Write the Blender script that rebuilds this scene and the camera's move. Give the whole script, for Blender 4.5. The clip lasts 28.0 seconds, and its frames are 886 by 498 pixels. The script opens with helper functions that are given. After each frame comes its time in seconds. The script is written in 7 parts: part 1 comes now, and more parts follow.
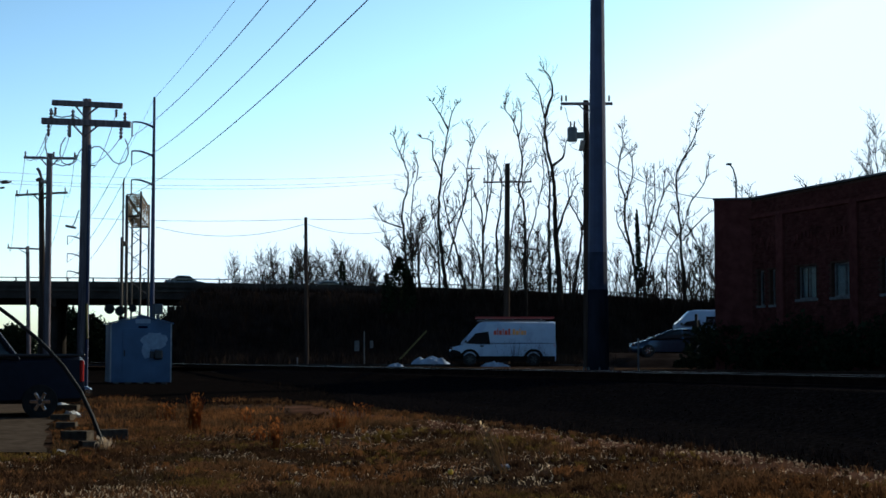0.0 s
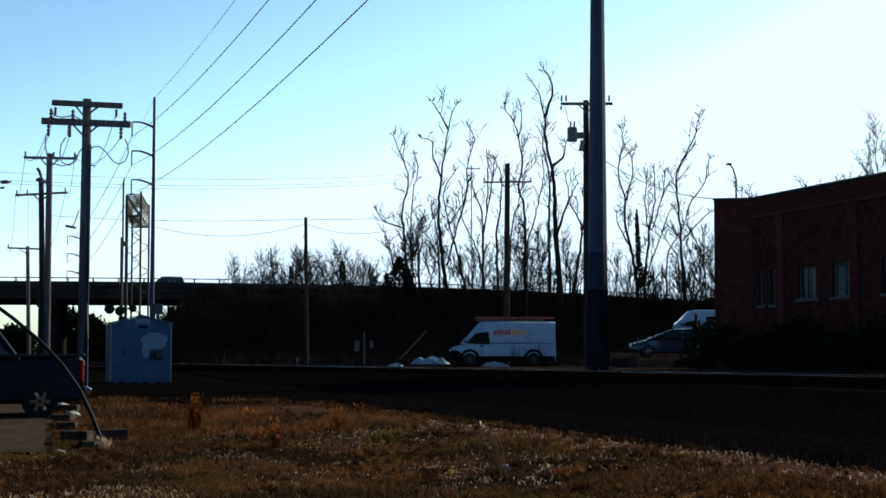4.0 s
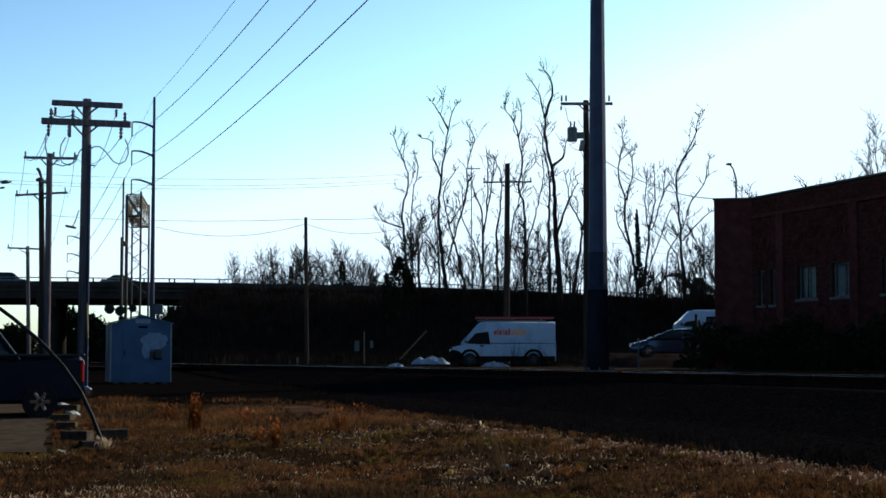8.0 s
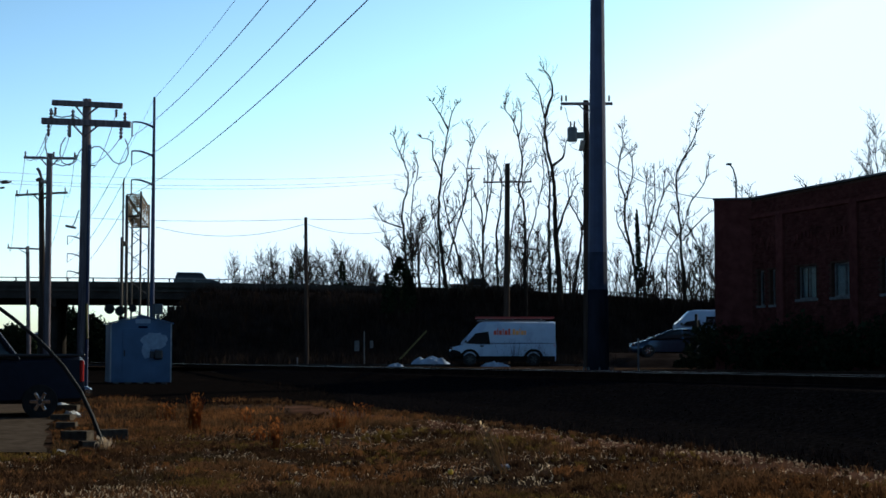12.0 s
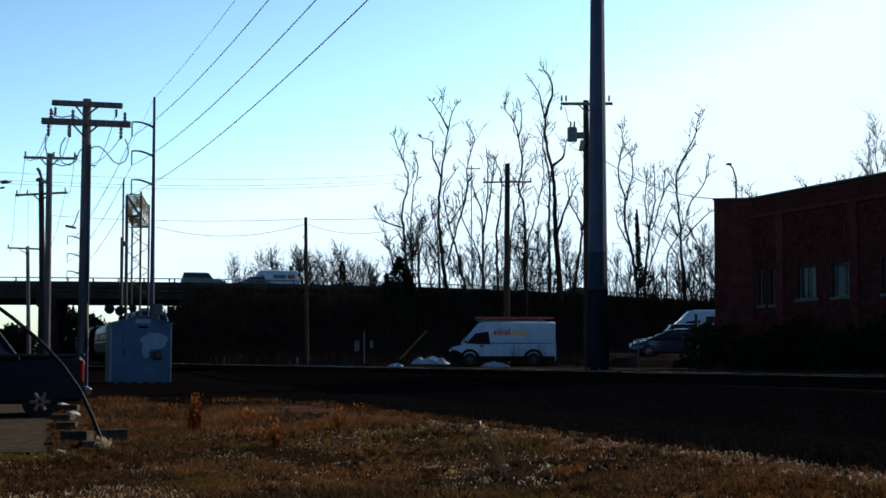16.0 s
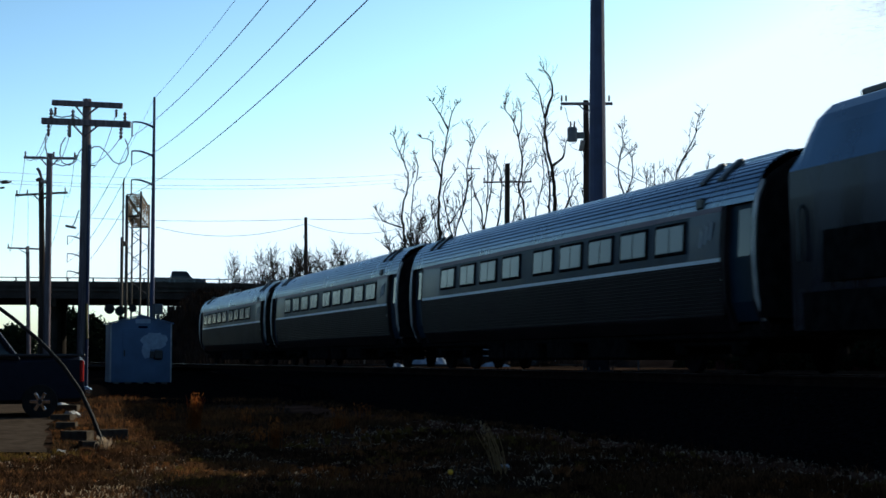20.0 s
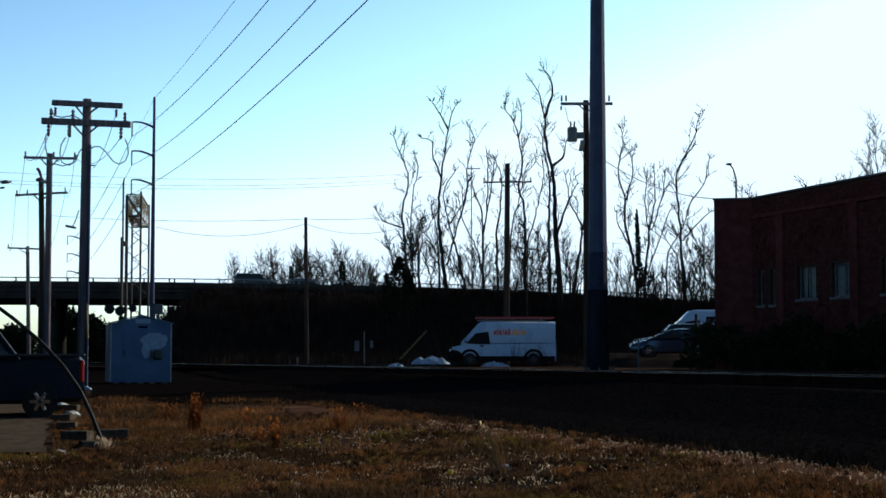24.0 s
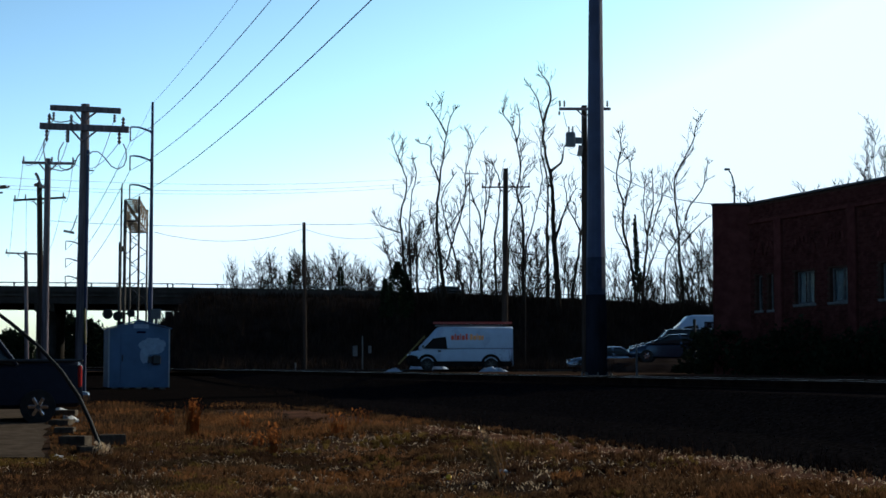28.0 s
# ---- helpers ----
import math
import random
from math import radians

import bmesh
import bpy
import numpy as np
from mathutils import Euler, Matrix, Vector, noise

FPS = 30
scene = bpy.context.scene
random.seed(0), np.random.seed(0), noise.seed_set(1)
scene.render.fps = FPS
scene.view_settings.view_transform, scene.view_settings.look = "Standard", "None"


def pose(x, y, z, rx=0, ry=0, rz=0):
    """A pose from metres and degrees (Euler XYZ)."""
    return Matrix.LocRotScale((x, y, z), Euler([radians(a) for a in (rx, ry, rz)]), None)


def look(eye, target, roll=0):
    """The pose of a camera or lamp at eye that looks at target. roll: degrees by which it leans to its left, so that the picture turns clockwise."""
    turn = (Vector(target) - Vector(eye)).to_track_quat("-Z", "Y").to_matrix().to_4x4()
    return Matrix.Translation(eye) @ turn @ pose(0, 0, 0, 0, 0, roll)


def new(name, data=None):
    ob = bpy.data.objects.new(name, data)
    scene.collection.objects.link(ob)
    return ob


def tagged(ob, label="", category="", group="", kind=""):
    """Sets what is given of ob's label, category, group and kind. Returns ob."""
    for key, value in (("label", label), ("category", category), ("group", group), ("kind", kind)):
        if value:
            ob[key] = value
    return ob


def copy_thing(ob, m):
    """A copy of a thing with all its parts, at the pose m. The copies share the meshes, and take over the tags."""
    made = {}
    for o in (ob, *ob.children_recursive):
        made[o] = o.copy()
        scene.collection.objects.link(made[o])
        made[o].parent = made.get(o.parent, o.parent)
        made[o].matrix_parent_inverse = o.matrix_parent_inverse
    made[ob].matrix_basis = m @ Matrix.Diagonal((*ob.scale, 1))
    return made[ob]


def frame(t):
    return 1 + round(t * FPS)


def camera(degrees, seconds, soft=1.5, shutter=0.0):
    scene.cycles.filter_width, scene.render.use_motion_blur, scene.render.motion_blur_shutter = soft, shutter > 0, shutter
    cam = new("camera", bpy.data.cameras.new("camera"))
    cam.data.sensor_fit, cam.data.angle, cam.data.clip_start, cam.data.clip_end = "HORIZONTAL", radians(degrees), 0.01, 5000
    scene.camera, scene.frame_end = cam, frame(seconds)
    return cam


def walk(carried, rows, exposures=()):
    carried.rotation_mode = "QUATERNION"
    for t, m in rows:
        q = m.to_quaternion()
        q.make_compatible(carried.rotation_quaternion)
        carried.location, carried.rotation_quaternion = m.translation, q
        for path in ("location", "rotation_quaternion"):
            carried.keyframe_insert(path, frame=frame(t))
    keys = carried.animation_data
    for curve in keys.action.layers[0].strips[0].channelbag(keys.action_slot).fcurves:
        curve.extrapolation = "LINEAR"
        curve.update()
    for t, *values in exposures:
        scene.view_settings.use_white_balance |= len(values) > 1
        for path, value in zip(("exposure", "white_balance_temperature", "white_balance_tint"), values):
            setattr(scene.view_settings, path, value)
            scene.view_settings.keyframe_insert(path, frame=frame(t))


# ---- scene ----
# the camera stands on a low bank beside the line; x is right of it, y ahead, z up
cam = camera(30.0, 28.0, soft=1.6, shutter=0.12)
EYE = (0.0, 0.0, 1.5)
TILT = 3.813
walk(cam, [(0.0, pose(*EYE, 90 + TILT, 0, 0)),
           (14.0, pose(*EYE, 90 + TILT, 0, 0)),
           (26.8, pose(*EYE, 90 + TILT, 0, 0)),
           (27.1, pose(*EYE, 90 + TILT, 0, 0)),
           (27.4, pose(*EYE, 90 + TILT - 0.04, 0, -0.01)),
           (27.7, pose(*EYE, 90 + TILT + 0.03, 0, -0.03)),
           (28.0, pose(*EYE, 90 + TILT + 0.176, 0, -0.06))],
     exposures=[(0.0, 0.0, 5230, -2), (19.8, 0.0, 5230, -2), (20.4, 0.08, 5310, -2), (21.0, 0.2, 5450, -2), (21.6, 0.2, 5450, -2), (23.4, 0.0, 5230, -2), (28.0, 0.0, 5230, -2)])

# ---- light: low winter sun ahead and to the right, clear sky ----
SUN_AZ, SUN_EL = 50.0, 23.5
world = bpy.data.worlds.new("sky")
scene.world = world
world.use_nodes = True
nt = world.node_tree
sky = nt.nodes.new("ShaderNodeTexSky")
sky.sky_type = "NISHITA"
sky.sun_disc = False
sky.sun_elevation = radians(SUN_EL)
sky.sun_rotation = radians(SUN_AZ)
sky.altitude, sky.air_density, sky.dust_density, sky.ozone_density = 50, 1.0, 0.8, 1.5
# clear cold air: steep fall of brightness from the sunward haze to the zenith and the sky behind
lum, power, gain, top = (nt.nodes.new(k) for k in ("ShaderNodeRGBToBW", "ShaderNodeMath", "ShaderNodeVectorMath", "ShaderNodeVectorMath"))
power.operation, power.inputs[1].default_value = "POWER", 0.9
gain.operation, top.operation = "SCALE", "MINIMUM"
top.inputs[1].default_value = (11.0, 11.0, 11.0)
nt.links.new(sky.outputs[0], lum.inputs[0])
nt.links.new(lum.outputs[0], power.inputs[0])
nt.links.new(sky.outputs[0], gain.inputs[0])
level = nt.nodes.new("ShaderNodeMath")
level.operation, level.inputs[1].default_value = "MULTIPLY", 0.455
nt.links.new(power.outputs[0], level.inputs[0])
nt.links.new(level.outputs[0], gain.inputs["Scale"])
nt.links.new(gain.outputs[0], top.inputs[0])
nt.links.new(top.outputs[0], nt.nodes["Background"].inputs[0])
nt.nodes["Background"].inputs[1].default_value = 0.1
sun = new("sun", bpy.data.lights.new("sun", "SUN"))
sun.data.energy, sun.data.angle, sun.data.color = 5.6, radians(0.5), (1.0, 0.77, 0.52)
_az, _el = radians(SUN_AZ), radians(SUN_EL)
sun.matrix_world = look((0, 0, 0), (-math.sin(_az) * math.cos(_el), -math.cos(_az) * math.cos(_el), -math.sin(_el)))


# ---- materials ----
def mat(name, col, rough=0.8, metal=0.0, vary=0.25, scale=6.0, bump=0.2, col2=None, stain=0.0, stain_scale=0.8,
        island=0.0, objvar=0.0, emit=0.0, stretch=None, fine=40.0, spec=None):
    m = bpy.data.materials.new(name)
    m.use_nodes = True
    t = m.node_tree
    b = t.nodes["Principled BSDF"]
    b.inputs["Roughness"].default_value, b.inputs["Metallic"].default_value = rough, metal
    b.inputs["Specular IOR Level"].default_value = spec if spec is not None else (0.5 if rough < 0.6 else 0.0 if rough >= 0.75 else 0.15)
    co = t.nodes.new("ShaderNodeTexCoord")
    src = co.outputs["Object"]
    if stretch:
        mp = t.nodes.new("ShaderNodeMapping")
        mp.inputs["Scale"].default_value = stretch
        t.links.new(src, mp.inputs[0])
        src = mp.outputs[0]

    def tex(s, detail=5.0):
        n = t.nodes.new("ShaderNodeTexNoise")
        n.inputs["Scale"].default_value, n.inputs["Detail"].default_value = s, detail
        t.links.new(src, n.inputs["Vector"])
        return n.outputs["Fac"]

    def ramp(fac, a, c, p0=0.35, p1=0.65):
        r = t.nodes.new("ShaderNodeValToRGB")
        r.color_ramp.elements[0].color, r.color_ramp.elements[1].color = (*a, 1), (*c, 1)
        r.color_ramp.elements[0].position, r.color_ramp.elements[1].position = p0, p1
        t.links.new(fac, r.inputs[0])
        return r.outputs[0]

    def mix(fac, a, c, mode="MIX"):
        x = t.nodes.new("ShaderNodeMix")
        x.data_type, x.blend_type = "RGBA", mode
        for s, v in ((x.inputs[0], fac), (x.inputs[6], a), (x.inputs[7], c)):
            if isinstance(v, (float, int)):
                s.default_value = v
            elif isinstance(v, tuple):
                s.default_value = (*v, 1)
            else:
                t.links.new(v, s)
        return x.outputs[2]

    lo = tuple(c * (1 - vary) for c in col)
    hi = tuple(min(1, c * (1 + vary)) for c in col)
    grain = tex(scale)
    c = ramp(grain, lo, hi)
    if col2:
        c = mix(ramp(tex(stain_scale, 3.0), (0, 0, 0), (1, 1, 1), 0.42, 0.6), c, col2)
    if stain:
        c = mix(ramp(tex(stain_scale * 1.7, 6.0), (0, 0, 0), (stain,) * 3, 0.5, 0.75), c, tuple(x * 0.35 for x in col))
    for on, node, out in ((island, "ShaderNodeNewGeometry", "Random Per Island"), (objvar, "ShaderNodeObjectInfo", "Random")):
        if on:
            r = t.nodes.new(node).outputs[out]
            c = mix(1.0, c, ramp(r, (1 - on,) * 3, (1 + on,) * 3, 0, 1), "MULTIPLY")
    t.links.new(c, b.inputs["Base Color"])
    if bump:
        bp = t.nodes.new("ShaderNodeBump")
        bp.inputs["Strength"].default_value, bp.inputs["Distance"].default_value = bump, 0.02
        t.links.new(tex(fine), bp.inputs["Height"])
        t.links.new(bp.outputs[0], b.inputs["Normal"])
        rr = t.nodes.new("ShaderNodeMapRange")
        rr.inputs["To Min"].default_value, rr.inputs["To Max"].default_value = max(0.02, rough - 0.12), min(1, rough + 0.12)
        t.links.new(grain, rr.inputs[0])
        t.links.new(rr.outputs[0], b.inputs["Roughness"])
    if emit:
        b.inputs["Emission Color"].default_value, b.inputs["Emission Strength"].default_value = (*col, 1), emit
    return m


M = {}
M["soil"] = mat("dry_grass_soil", (0.042, 0.026, 0.018), 0.95, vary=0.6, scale=4.0, bump=0.8, col2=(0.016, 0.012, 0.009), stain_scale=0.5, fine=25)
M["dirt"] = mat("red_dirt", (0.075, 0.04, 0.026), 0.95, vary=0.35, scale=2.0, bump=0.6, stain=0.5, fine=30)
M["grass"] = mat("dry_grass", (0.105, 0.053, 0.024), 0.75, vary=0.45, scale=0.5, bump=0, island=0.6, col2=(0.04, 0.027, 0.015), stain_scale=0.4)
M["olive_grass"] = mat("olive_grass", (0.095, 0.064, 0.018), 0.75, vary=0.4, scale=0.7, bump=0, island=0.5)
M["dark_grass"] = mat("dark_dead_grass", (0.035, 0.02, 0.012), 0.8, vary=0.4, scale=0.7, bump=0, island=0.5)
M["straw"] = mat("straw", (0.48, 0.38, 0.26), 0.6, vary=0.3, scale=2, bump=0, island=0.3)
M["rust_weed"] = mat("rust_weed", (0.16, 0.072, 0.026), 0.8, vary=0.35, scale=1, bump=0, island=0.5, col2=(0.07, 0.04, 0.02), stain_scale=0.5)
M["weed_orange"] = mat("orange_weed", (0.24, 0.085, 0.022), 0.8, vary=0.3, scale=2, bump=0, island=0.4)
M["yard_dark"] = mat("dark_yard_gravel", (0.0046, 0.0039, 0.0038), 0.95, vary=0.6, scale=14.0, bump=1.0, fine=18)
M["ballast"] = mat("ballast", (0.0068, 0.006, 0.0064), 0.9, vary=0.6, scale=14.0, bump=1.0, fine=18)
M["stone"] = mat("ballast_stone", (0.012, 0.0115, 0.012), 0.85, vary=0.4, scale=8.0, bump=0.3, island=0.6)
M["asphalt"] = mat("worn_asphalt", (0.06, 0.047, 0.036), 0.85, vary=0.25, scale=5, bump=0.5, stain=0.6, stain_scale=0.5)
M["road"] = mat("road_asphalt", (0.04, 0.04, 0.04), 0.85, vary=0.25, scale=5, bump=0.5, stain=0.4)
M["concrete"] = mat("concrete", (0.15, 0.135, 0.115), 0.9, vary=0.2, scale=4, bump=0.4, stain=0.7)
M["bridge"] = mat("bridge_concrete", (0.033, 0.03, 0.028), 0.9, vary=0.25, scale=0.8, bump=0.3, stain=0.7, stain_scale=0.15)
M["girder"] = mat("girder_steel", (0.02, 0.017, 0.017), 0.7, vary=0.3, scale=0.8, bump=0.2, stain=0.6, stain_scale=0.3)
M["steel"] = mat("galvanised_steel", (0.085, 0.088, 0.095), 0.5, 0.5, vary=0.2, scale=3, bump=0.1, stain=0.3)
M["rust"] = mat("rail_rust", (0.02, 0.013, 0.010), 0.85, vary=0.3, scale=4, bump=0.3)
M["stripe"] = mat("pale_stripe_paint", (0.72, 0.73, 0.74), 0.45, vary=0.05, bump=0)
M["rail"] = mat("rail_steel", (0.20, 0.20, 0.21), 0.3, 1.0, vary=0.15, scale=5, bump=0.05)
M["tie"] = mat("tie_wood", (0.016, 0.013, 0.012), 0.9, vary=0.4, scale=4, bump=0.5)
M["pole"] = mat("pole_wood", (0.135, 0.112, 0.12), 0.85, vary=0.3, scale=3, bump=0.6, stretch=(4, 4, 0.3), stain=0.4)
M["pole_dark"] = mat("creosoted_pole_wood", (0.04, 0.03, 0.025), 0.85, vary=0.3, scale=3, bump=0.6, stretch=(4, 4, 0.3))
M["corten"] = mat("dark_steel_pole", (0.042, 0.050, 0.096), 0.6, 0.0, spec=0.15, vary=0.15, scale=1.5, bump=0.1, stain=0.4, stain_scale=0.3)
M["ceramic"] = mat("insulator_ceramic", (0.10, 0.07, 0.06), 0.25, vary=0.1, bump=0)
M["wire"] = mat("wire", (0.20, 0.20, 0.21), 0.7, 0.0, vary=0.1, bump=0)
M["black"] = mat("black_rubber", (0.018, 0.018, 0.018), 0.7, vary=0.3, scale=8, bump=0.2)
M["bark"] = mat("bark", (0.02, 0.016, 0.013), 0.9, vary=0.35, scale=5, bump=0.8, stretch=(3, 3, 0.5))
M["twig"] = mat("twig_bark", (0.035, 0.026, 0.02), 0.85, vary=0.25, scale=3, bump=0)
# the pole's fade to dark, shade put into two darker steel colours
M["pole_base_shade"] = mat("shaded_pole_base", (0.014, 0.0145, 0.021), 0.75, spec=0.0, vary=0.35, scale=2.0, bump=0.2, stain=0.5, stain_scale=0.8, stretch=(1, 1, 0.3))
M["pole_mid_shade"] = mat("half_shaded_pole_steel", (0.027, 0.032, 0.058), 0.7, spec=0.08, vary=0.25, scale=2.0, bump=0.1, stain=0.5, stain_scale=0.6)
M["sedan_paint"] = mat("dusky_silver_paint", (0.035, 0.05, 0.08), 0.18, 0.5, vary=0.08, bump=0.02, stain=0.2)
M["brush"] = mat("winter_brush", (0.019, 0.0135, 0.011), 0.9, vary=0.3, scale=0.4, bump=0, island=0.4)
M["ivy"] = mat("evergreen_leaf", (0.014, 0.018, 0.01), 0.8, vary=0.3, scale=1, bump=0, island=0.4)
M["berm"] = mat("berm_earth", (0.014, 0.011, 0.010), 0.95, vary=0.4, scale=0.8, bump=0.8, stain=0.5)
M["brick"] = mat("red_brick", (0.055, 0.020, 0.0185), 0.85, vary=0.2, scale=3, bump=0.3, objvar=0.25, stain=0.4, island=0.22)
M["mortar"] = mat("mortar", (0.044, 0.026, 0.021), 0.95, vary=0.2, scale=6, bump=0.4, stain=0.4)
M["trim"] = mat("grey_trim", (0.36, 0.36, 0.36), 0.7, vary=0.15, bump=0.1, stain=0.4)
M["blind"] = mat("window_blind", (0.19, 0.20, 0.21), 0.8, vary=0.1, bump=0.05)
# sunlight on the brown truss is put into its lighter colour
M["truss"] = mat("sunlit_brown_truss", (0.22, 0.15, 0.09), 0.7, vary=0.25, scale=3, bump=0.2, stain=0.4)
M["steel_dark"] = mat("weathered_dark_steel", (0.04, 0.034, 0.03), 0.6, 0.2, spec=0.2, vary=0.25, scale=3, bump=0.2, stain=0.4)
M["hut"] = mat("aluminium_hut_panel", (0.085, 0.135, 0.24), 0.55, 0.2, vary=0.1, scale=1.5, bump=0.08, stain=0.35)
M["weed"] = mat("pale_weed_stem", (0.42, 0.27, 0.12), 0.7, vary=0.3, scale=2, bump=0, island=0.4)
M["guard"] = mat("weathered_guard_plastic", (0.10, 0.085, 0.03), 0.7, vary=0.2, bump=0.05, stain=0.3)
M["sill"] = mat("weathered_sill_paint", (0.11, 0.11, 0.115), 0.75, vary=0.2, bump=0.1, stain=0.4)
M["coping"] = mat("dull_coping_metal", (0.05, 0.05, 0.055), 0.7, vary=0.2, bump=0.1, stain=0.4)
M["block"] = mat("weathered_block", (0.075, 0.062, 0.048), 0.9, vary=0.35, scale=9, bump=0.8, stain=0.7, stain_scale=2.5)
M["patch"] = mat("pale_paint_patch", (0.30, 0.36, 0.46), 0.7, vary=0.12, bump=0.05)
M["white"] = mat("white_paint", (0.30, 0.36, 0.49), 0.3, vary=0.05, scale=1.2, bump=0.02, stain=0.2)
M["van_red"] = mat("red_lettering", (0.50, 0.06, 0.03), 0.4, vary=0.08, bump=0)
M["orange"] = mat("orange_lettering", (0.70, 0.30, 0.10), 0.4, vary=0.08, bump=0)
M["red"] = mat("red_paint", (0.20, 0.015, 0.012), 0.4, vary=0.1, bump=0)
M["dark_plastic"] = mat("dark_plastic", (0.025, 0.026, 0.028), 0.5, vary=0.2, bump=0.1)
M["navy"] = mat("navy_paint", (0.028, 0.042, 0.085), 0.3, 0.2, vary=0.1, bump=0.02)
M["silver"] = mat("silver_paint", (0.16, 0.20, 0.27), 0.2, 0.5, vary=0.06, bump=0.02)
M["grey_paint"] = mat("grey_paint", (0.07, 0.078, 0.09), 0.25, 0.3, vary=0.08, bump=0.02)
M["chrome"] = mat("chrome", (0.6, 0.6, 0.62), 0.15, 1.0, vary=0.05, bump=0)
M["yellow"] = mat("yellow_plastic", (0.9, 0.5, 0.02), 0.5, vary=0.1, bump=0)
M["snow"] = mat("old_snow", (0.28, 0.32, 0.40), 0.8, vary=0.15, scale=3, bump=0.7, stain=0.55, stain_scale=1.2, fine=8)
M["litter"] = mat("white_litter", (0.5, 0.5, 0.5), 0.6, vary=0.1, bump=0)
# one stainless: sky blue is put into the roof copy, shade into the side
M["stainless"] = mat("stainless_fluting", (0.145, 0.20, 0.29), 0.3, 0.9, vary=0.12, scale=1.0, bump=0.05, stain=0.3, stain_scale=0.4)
M["side_steel"] = mat("shaded_grimy_stainless", (0.025, 0.0185, 0.0195), 0.5, 0.08, spec=0.025, vary=0.3, scale=1.0, bump=0.05, stain=0.6, stain_scale=0.4)
# one silver paint: shade and dirt are put into this copy's colour
M["train_grey"] = mat("loco_shaded_grimy_paint", (0.022, 0.027, 0.043), 0.22, 0.45, spec=0.04, vary=0.35, scale=0.9, bump=0.03, stain=0.8, stain_scale=0.55, stretch=(1, 1, 0.45))
M["train_blue"] = mat("train_blue_paint", (0.006, 0.009, 0.026), 0.35, 0.0, spec=0.03, vary=0.12, scale=1.5, bump=0.02, stain=0.2)
M["panel_blue"] = mat("coach_panel_blue", (0.008, 0.018, 0.042), 0.35, 0.3, spec=0.2, vary=0.2, scale=1.0, bump=0.03, stain=0.4)
M["stripe_red"] = mat("faded_red_stripe", (0.10, 0.06, 0.085), 0.5, 0.3, vary=0.15, scale=1.0, bump=0.02, stain=0.4)
M["under"] = mat("underframe", (0.012, 0.011, 0.011), 0.85, vary=0.4, scale=4, bump=0.4)
# the same silver with the sky's brightness put into its colour
M["train_silver"] = mat("loco_lit_silver_paint", (0.06, 0.11, 0.19), 0.3, 0.7, vary=0.15, scale=0.9, bump=0.03, stain=0.4, stain_scale=0.5)
# darker copy for the lower nose, its shade put into the colour
M["shaded_grey"] = mat("loco_nose_shade_paint", (0.012, 0.012, 0.014), 0.6, 0.1, spec=0.08, vary=0.3, scale=1.2, bump=0.1, stain=0.6, stain_scale=0.5, stretch=(1, 1, 0.45))


def leafy(m, share):
    """Thin dry blades let part of the light through."""
    t = m.node_tree
    b = t.nodes["Principled BSDF"]
    tr, mx = t.nodes.new("ShaderNodeBsdfTranslucent"), t.nodes.new("ShaderNodeMixShader")
    t.links.new(b.inputs["Base Color"].links[0].from_socket, tr.inputs[0])
    mx.inputs[0].default_value = share
    t.links.new(b.outputs[0], mx.inputs[1])
    t.links.new(tr.outputs[0], mx.inputs[2])
    t.links.new(mx.outputs[0], t.nodes["Material Output"].inputs[0])


for _k in ("grass", "straw", "rust_weed", "weed_orange", "olive_grass", "dark_grass"):
    leafy(M[_k], 0.45)
M["nose_glass"] = mat("dark_windshield", (0.006, 0.008, 0.014), 0.25, vary=0.05, bump=0, spec=0.12)
M["works_paint"] = mat("faded_grey_paint", (0.10, 0.105, 0.11), 0.5, vary=0.15, scale=1.5, bump=0.05, stain=0.4)
M["lamp"] = mat("headlight_glow", (1.0, 0.55, 0.22), 0.3, vary=0, bump=0, emit=3.5)
M["lamp_red"] = mat("ditch_light_glow", (1.0, 0.38, 0.13), 0.3, vary=0, bump=0, emit=1.6)
M["tail"] = mat("tail_lens", (0.30, 0.012, 0.012), 0.25, vary=0.1, bump=0)


def glass(name, col, rough=0.06):
    m = bpy.data.materials.new(name)
    m.use_nodes = True
    b = m.node_tree.nodes["Principled BSDF"]
    b.inputs["Base Color"].default_value = (*col, 1)
    b.inputs["Roughness"].default_value = rough
    b.inputs["Specular IOR Level"].default_value = 0.35
    return m


def clear_glass(name, tint):
    m = bpy.data.materials.new(name)
    m.use_nodes = True
    t = m.node_tree
    b = t.nodes["Principled BSDF"]
    b.inputs["Base Color"].default_value = (*tint, 1)
    b.inputs["Roughness"].default_value = 0.03
    b.inputs["Transmission Weight"].default_value = 1.0
    b.inputs["IOR"].default_value = 1.08
    return m


M["glass"] = glass("dark_glass", (0.012, 0.014, 0.016))
M["train_glass"] = glass("coach_window_glass", (0.085, 0.105, 0.13), 0.2)
M["clear"] = clear_glass("clear_glass", (0.75, 0.8, 0.82))


M["smoke"] = mat("exhaust_haze", (0.34, 0.28, 0.22), 1.0, vary=0.1, bump=0)
leafy(M["smoke"], 0.5)


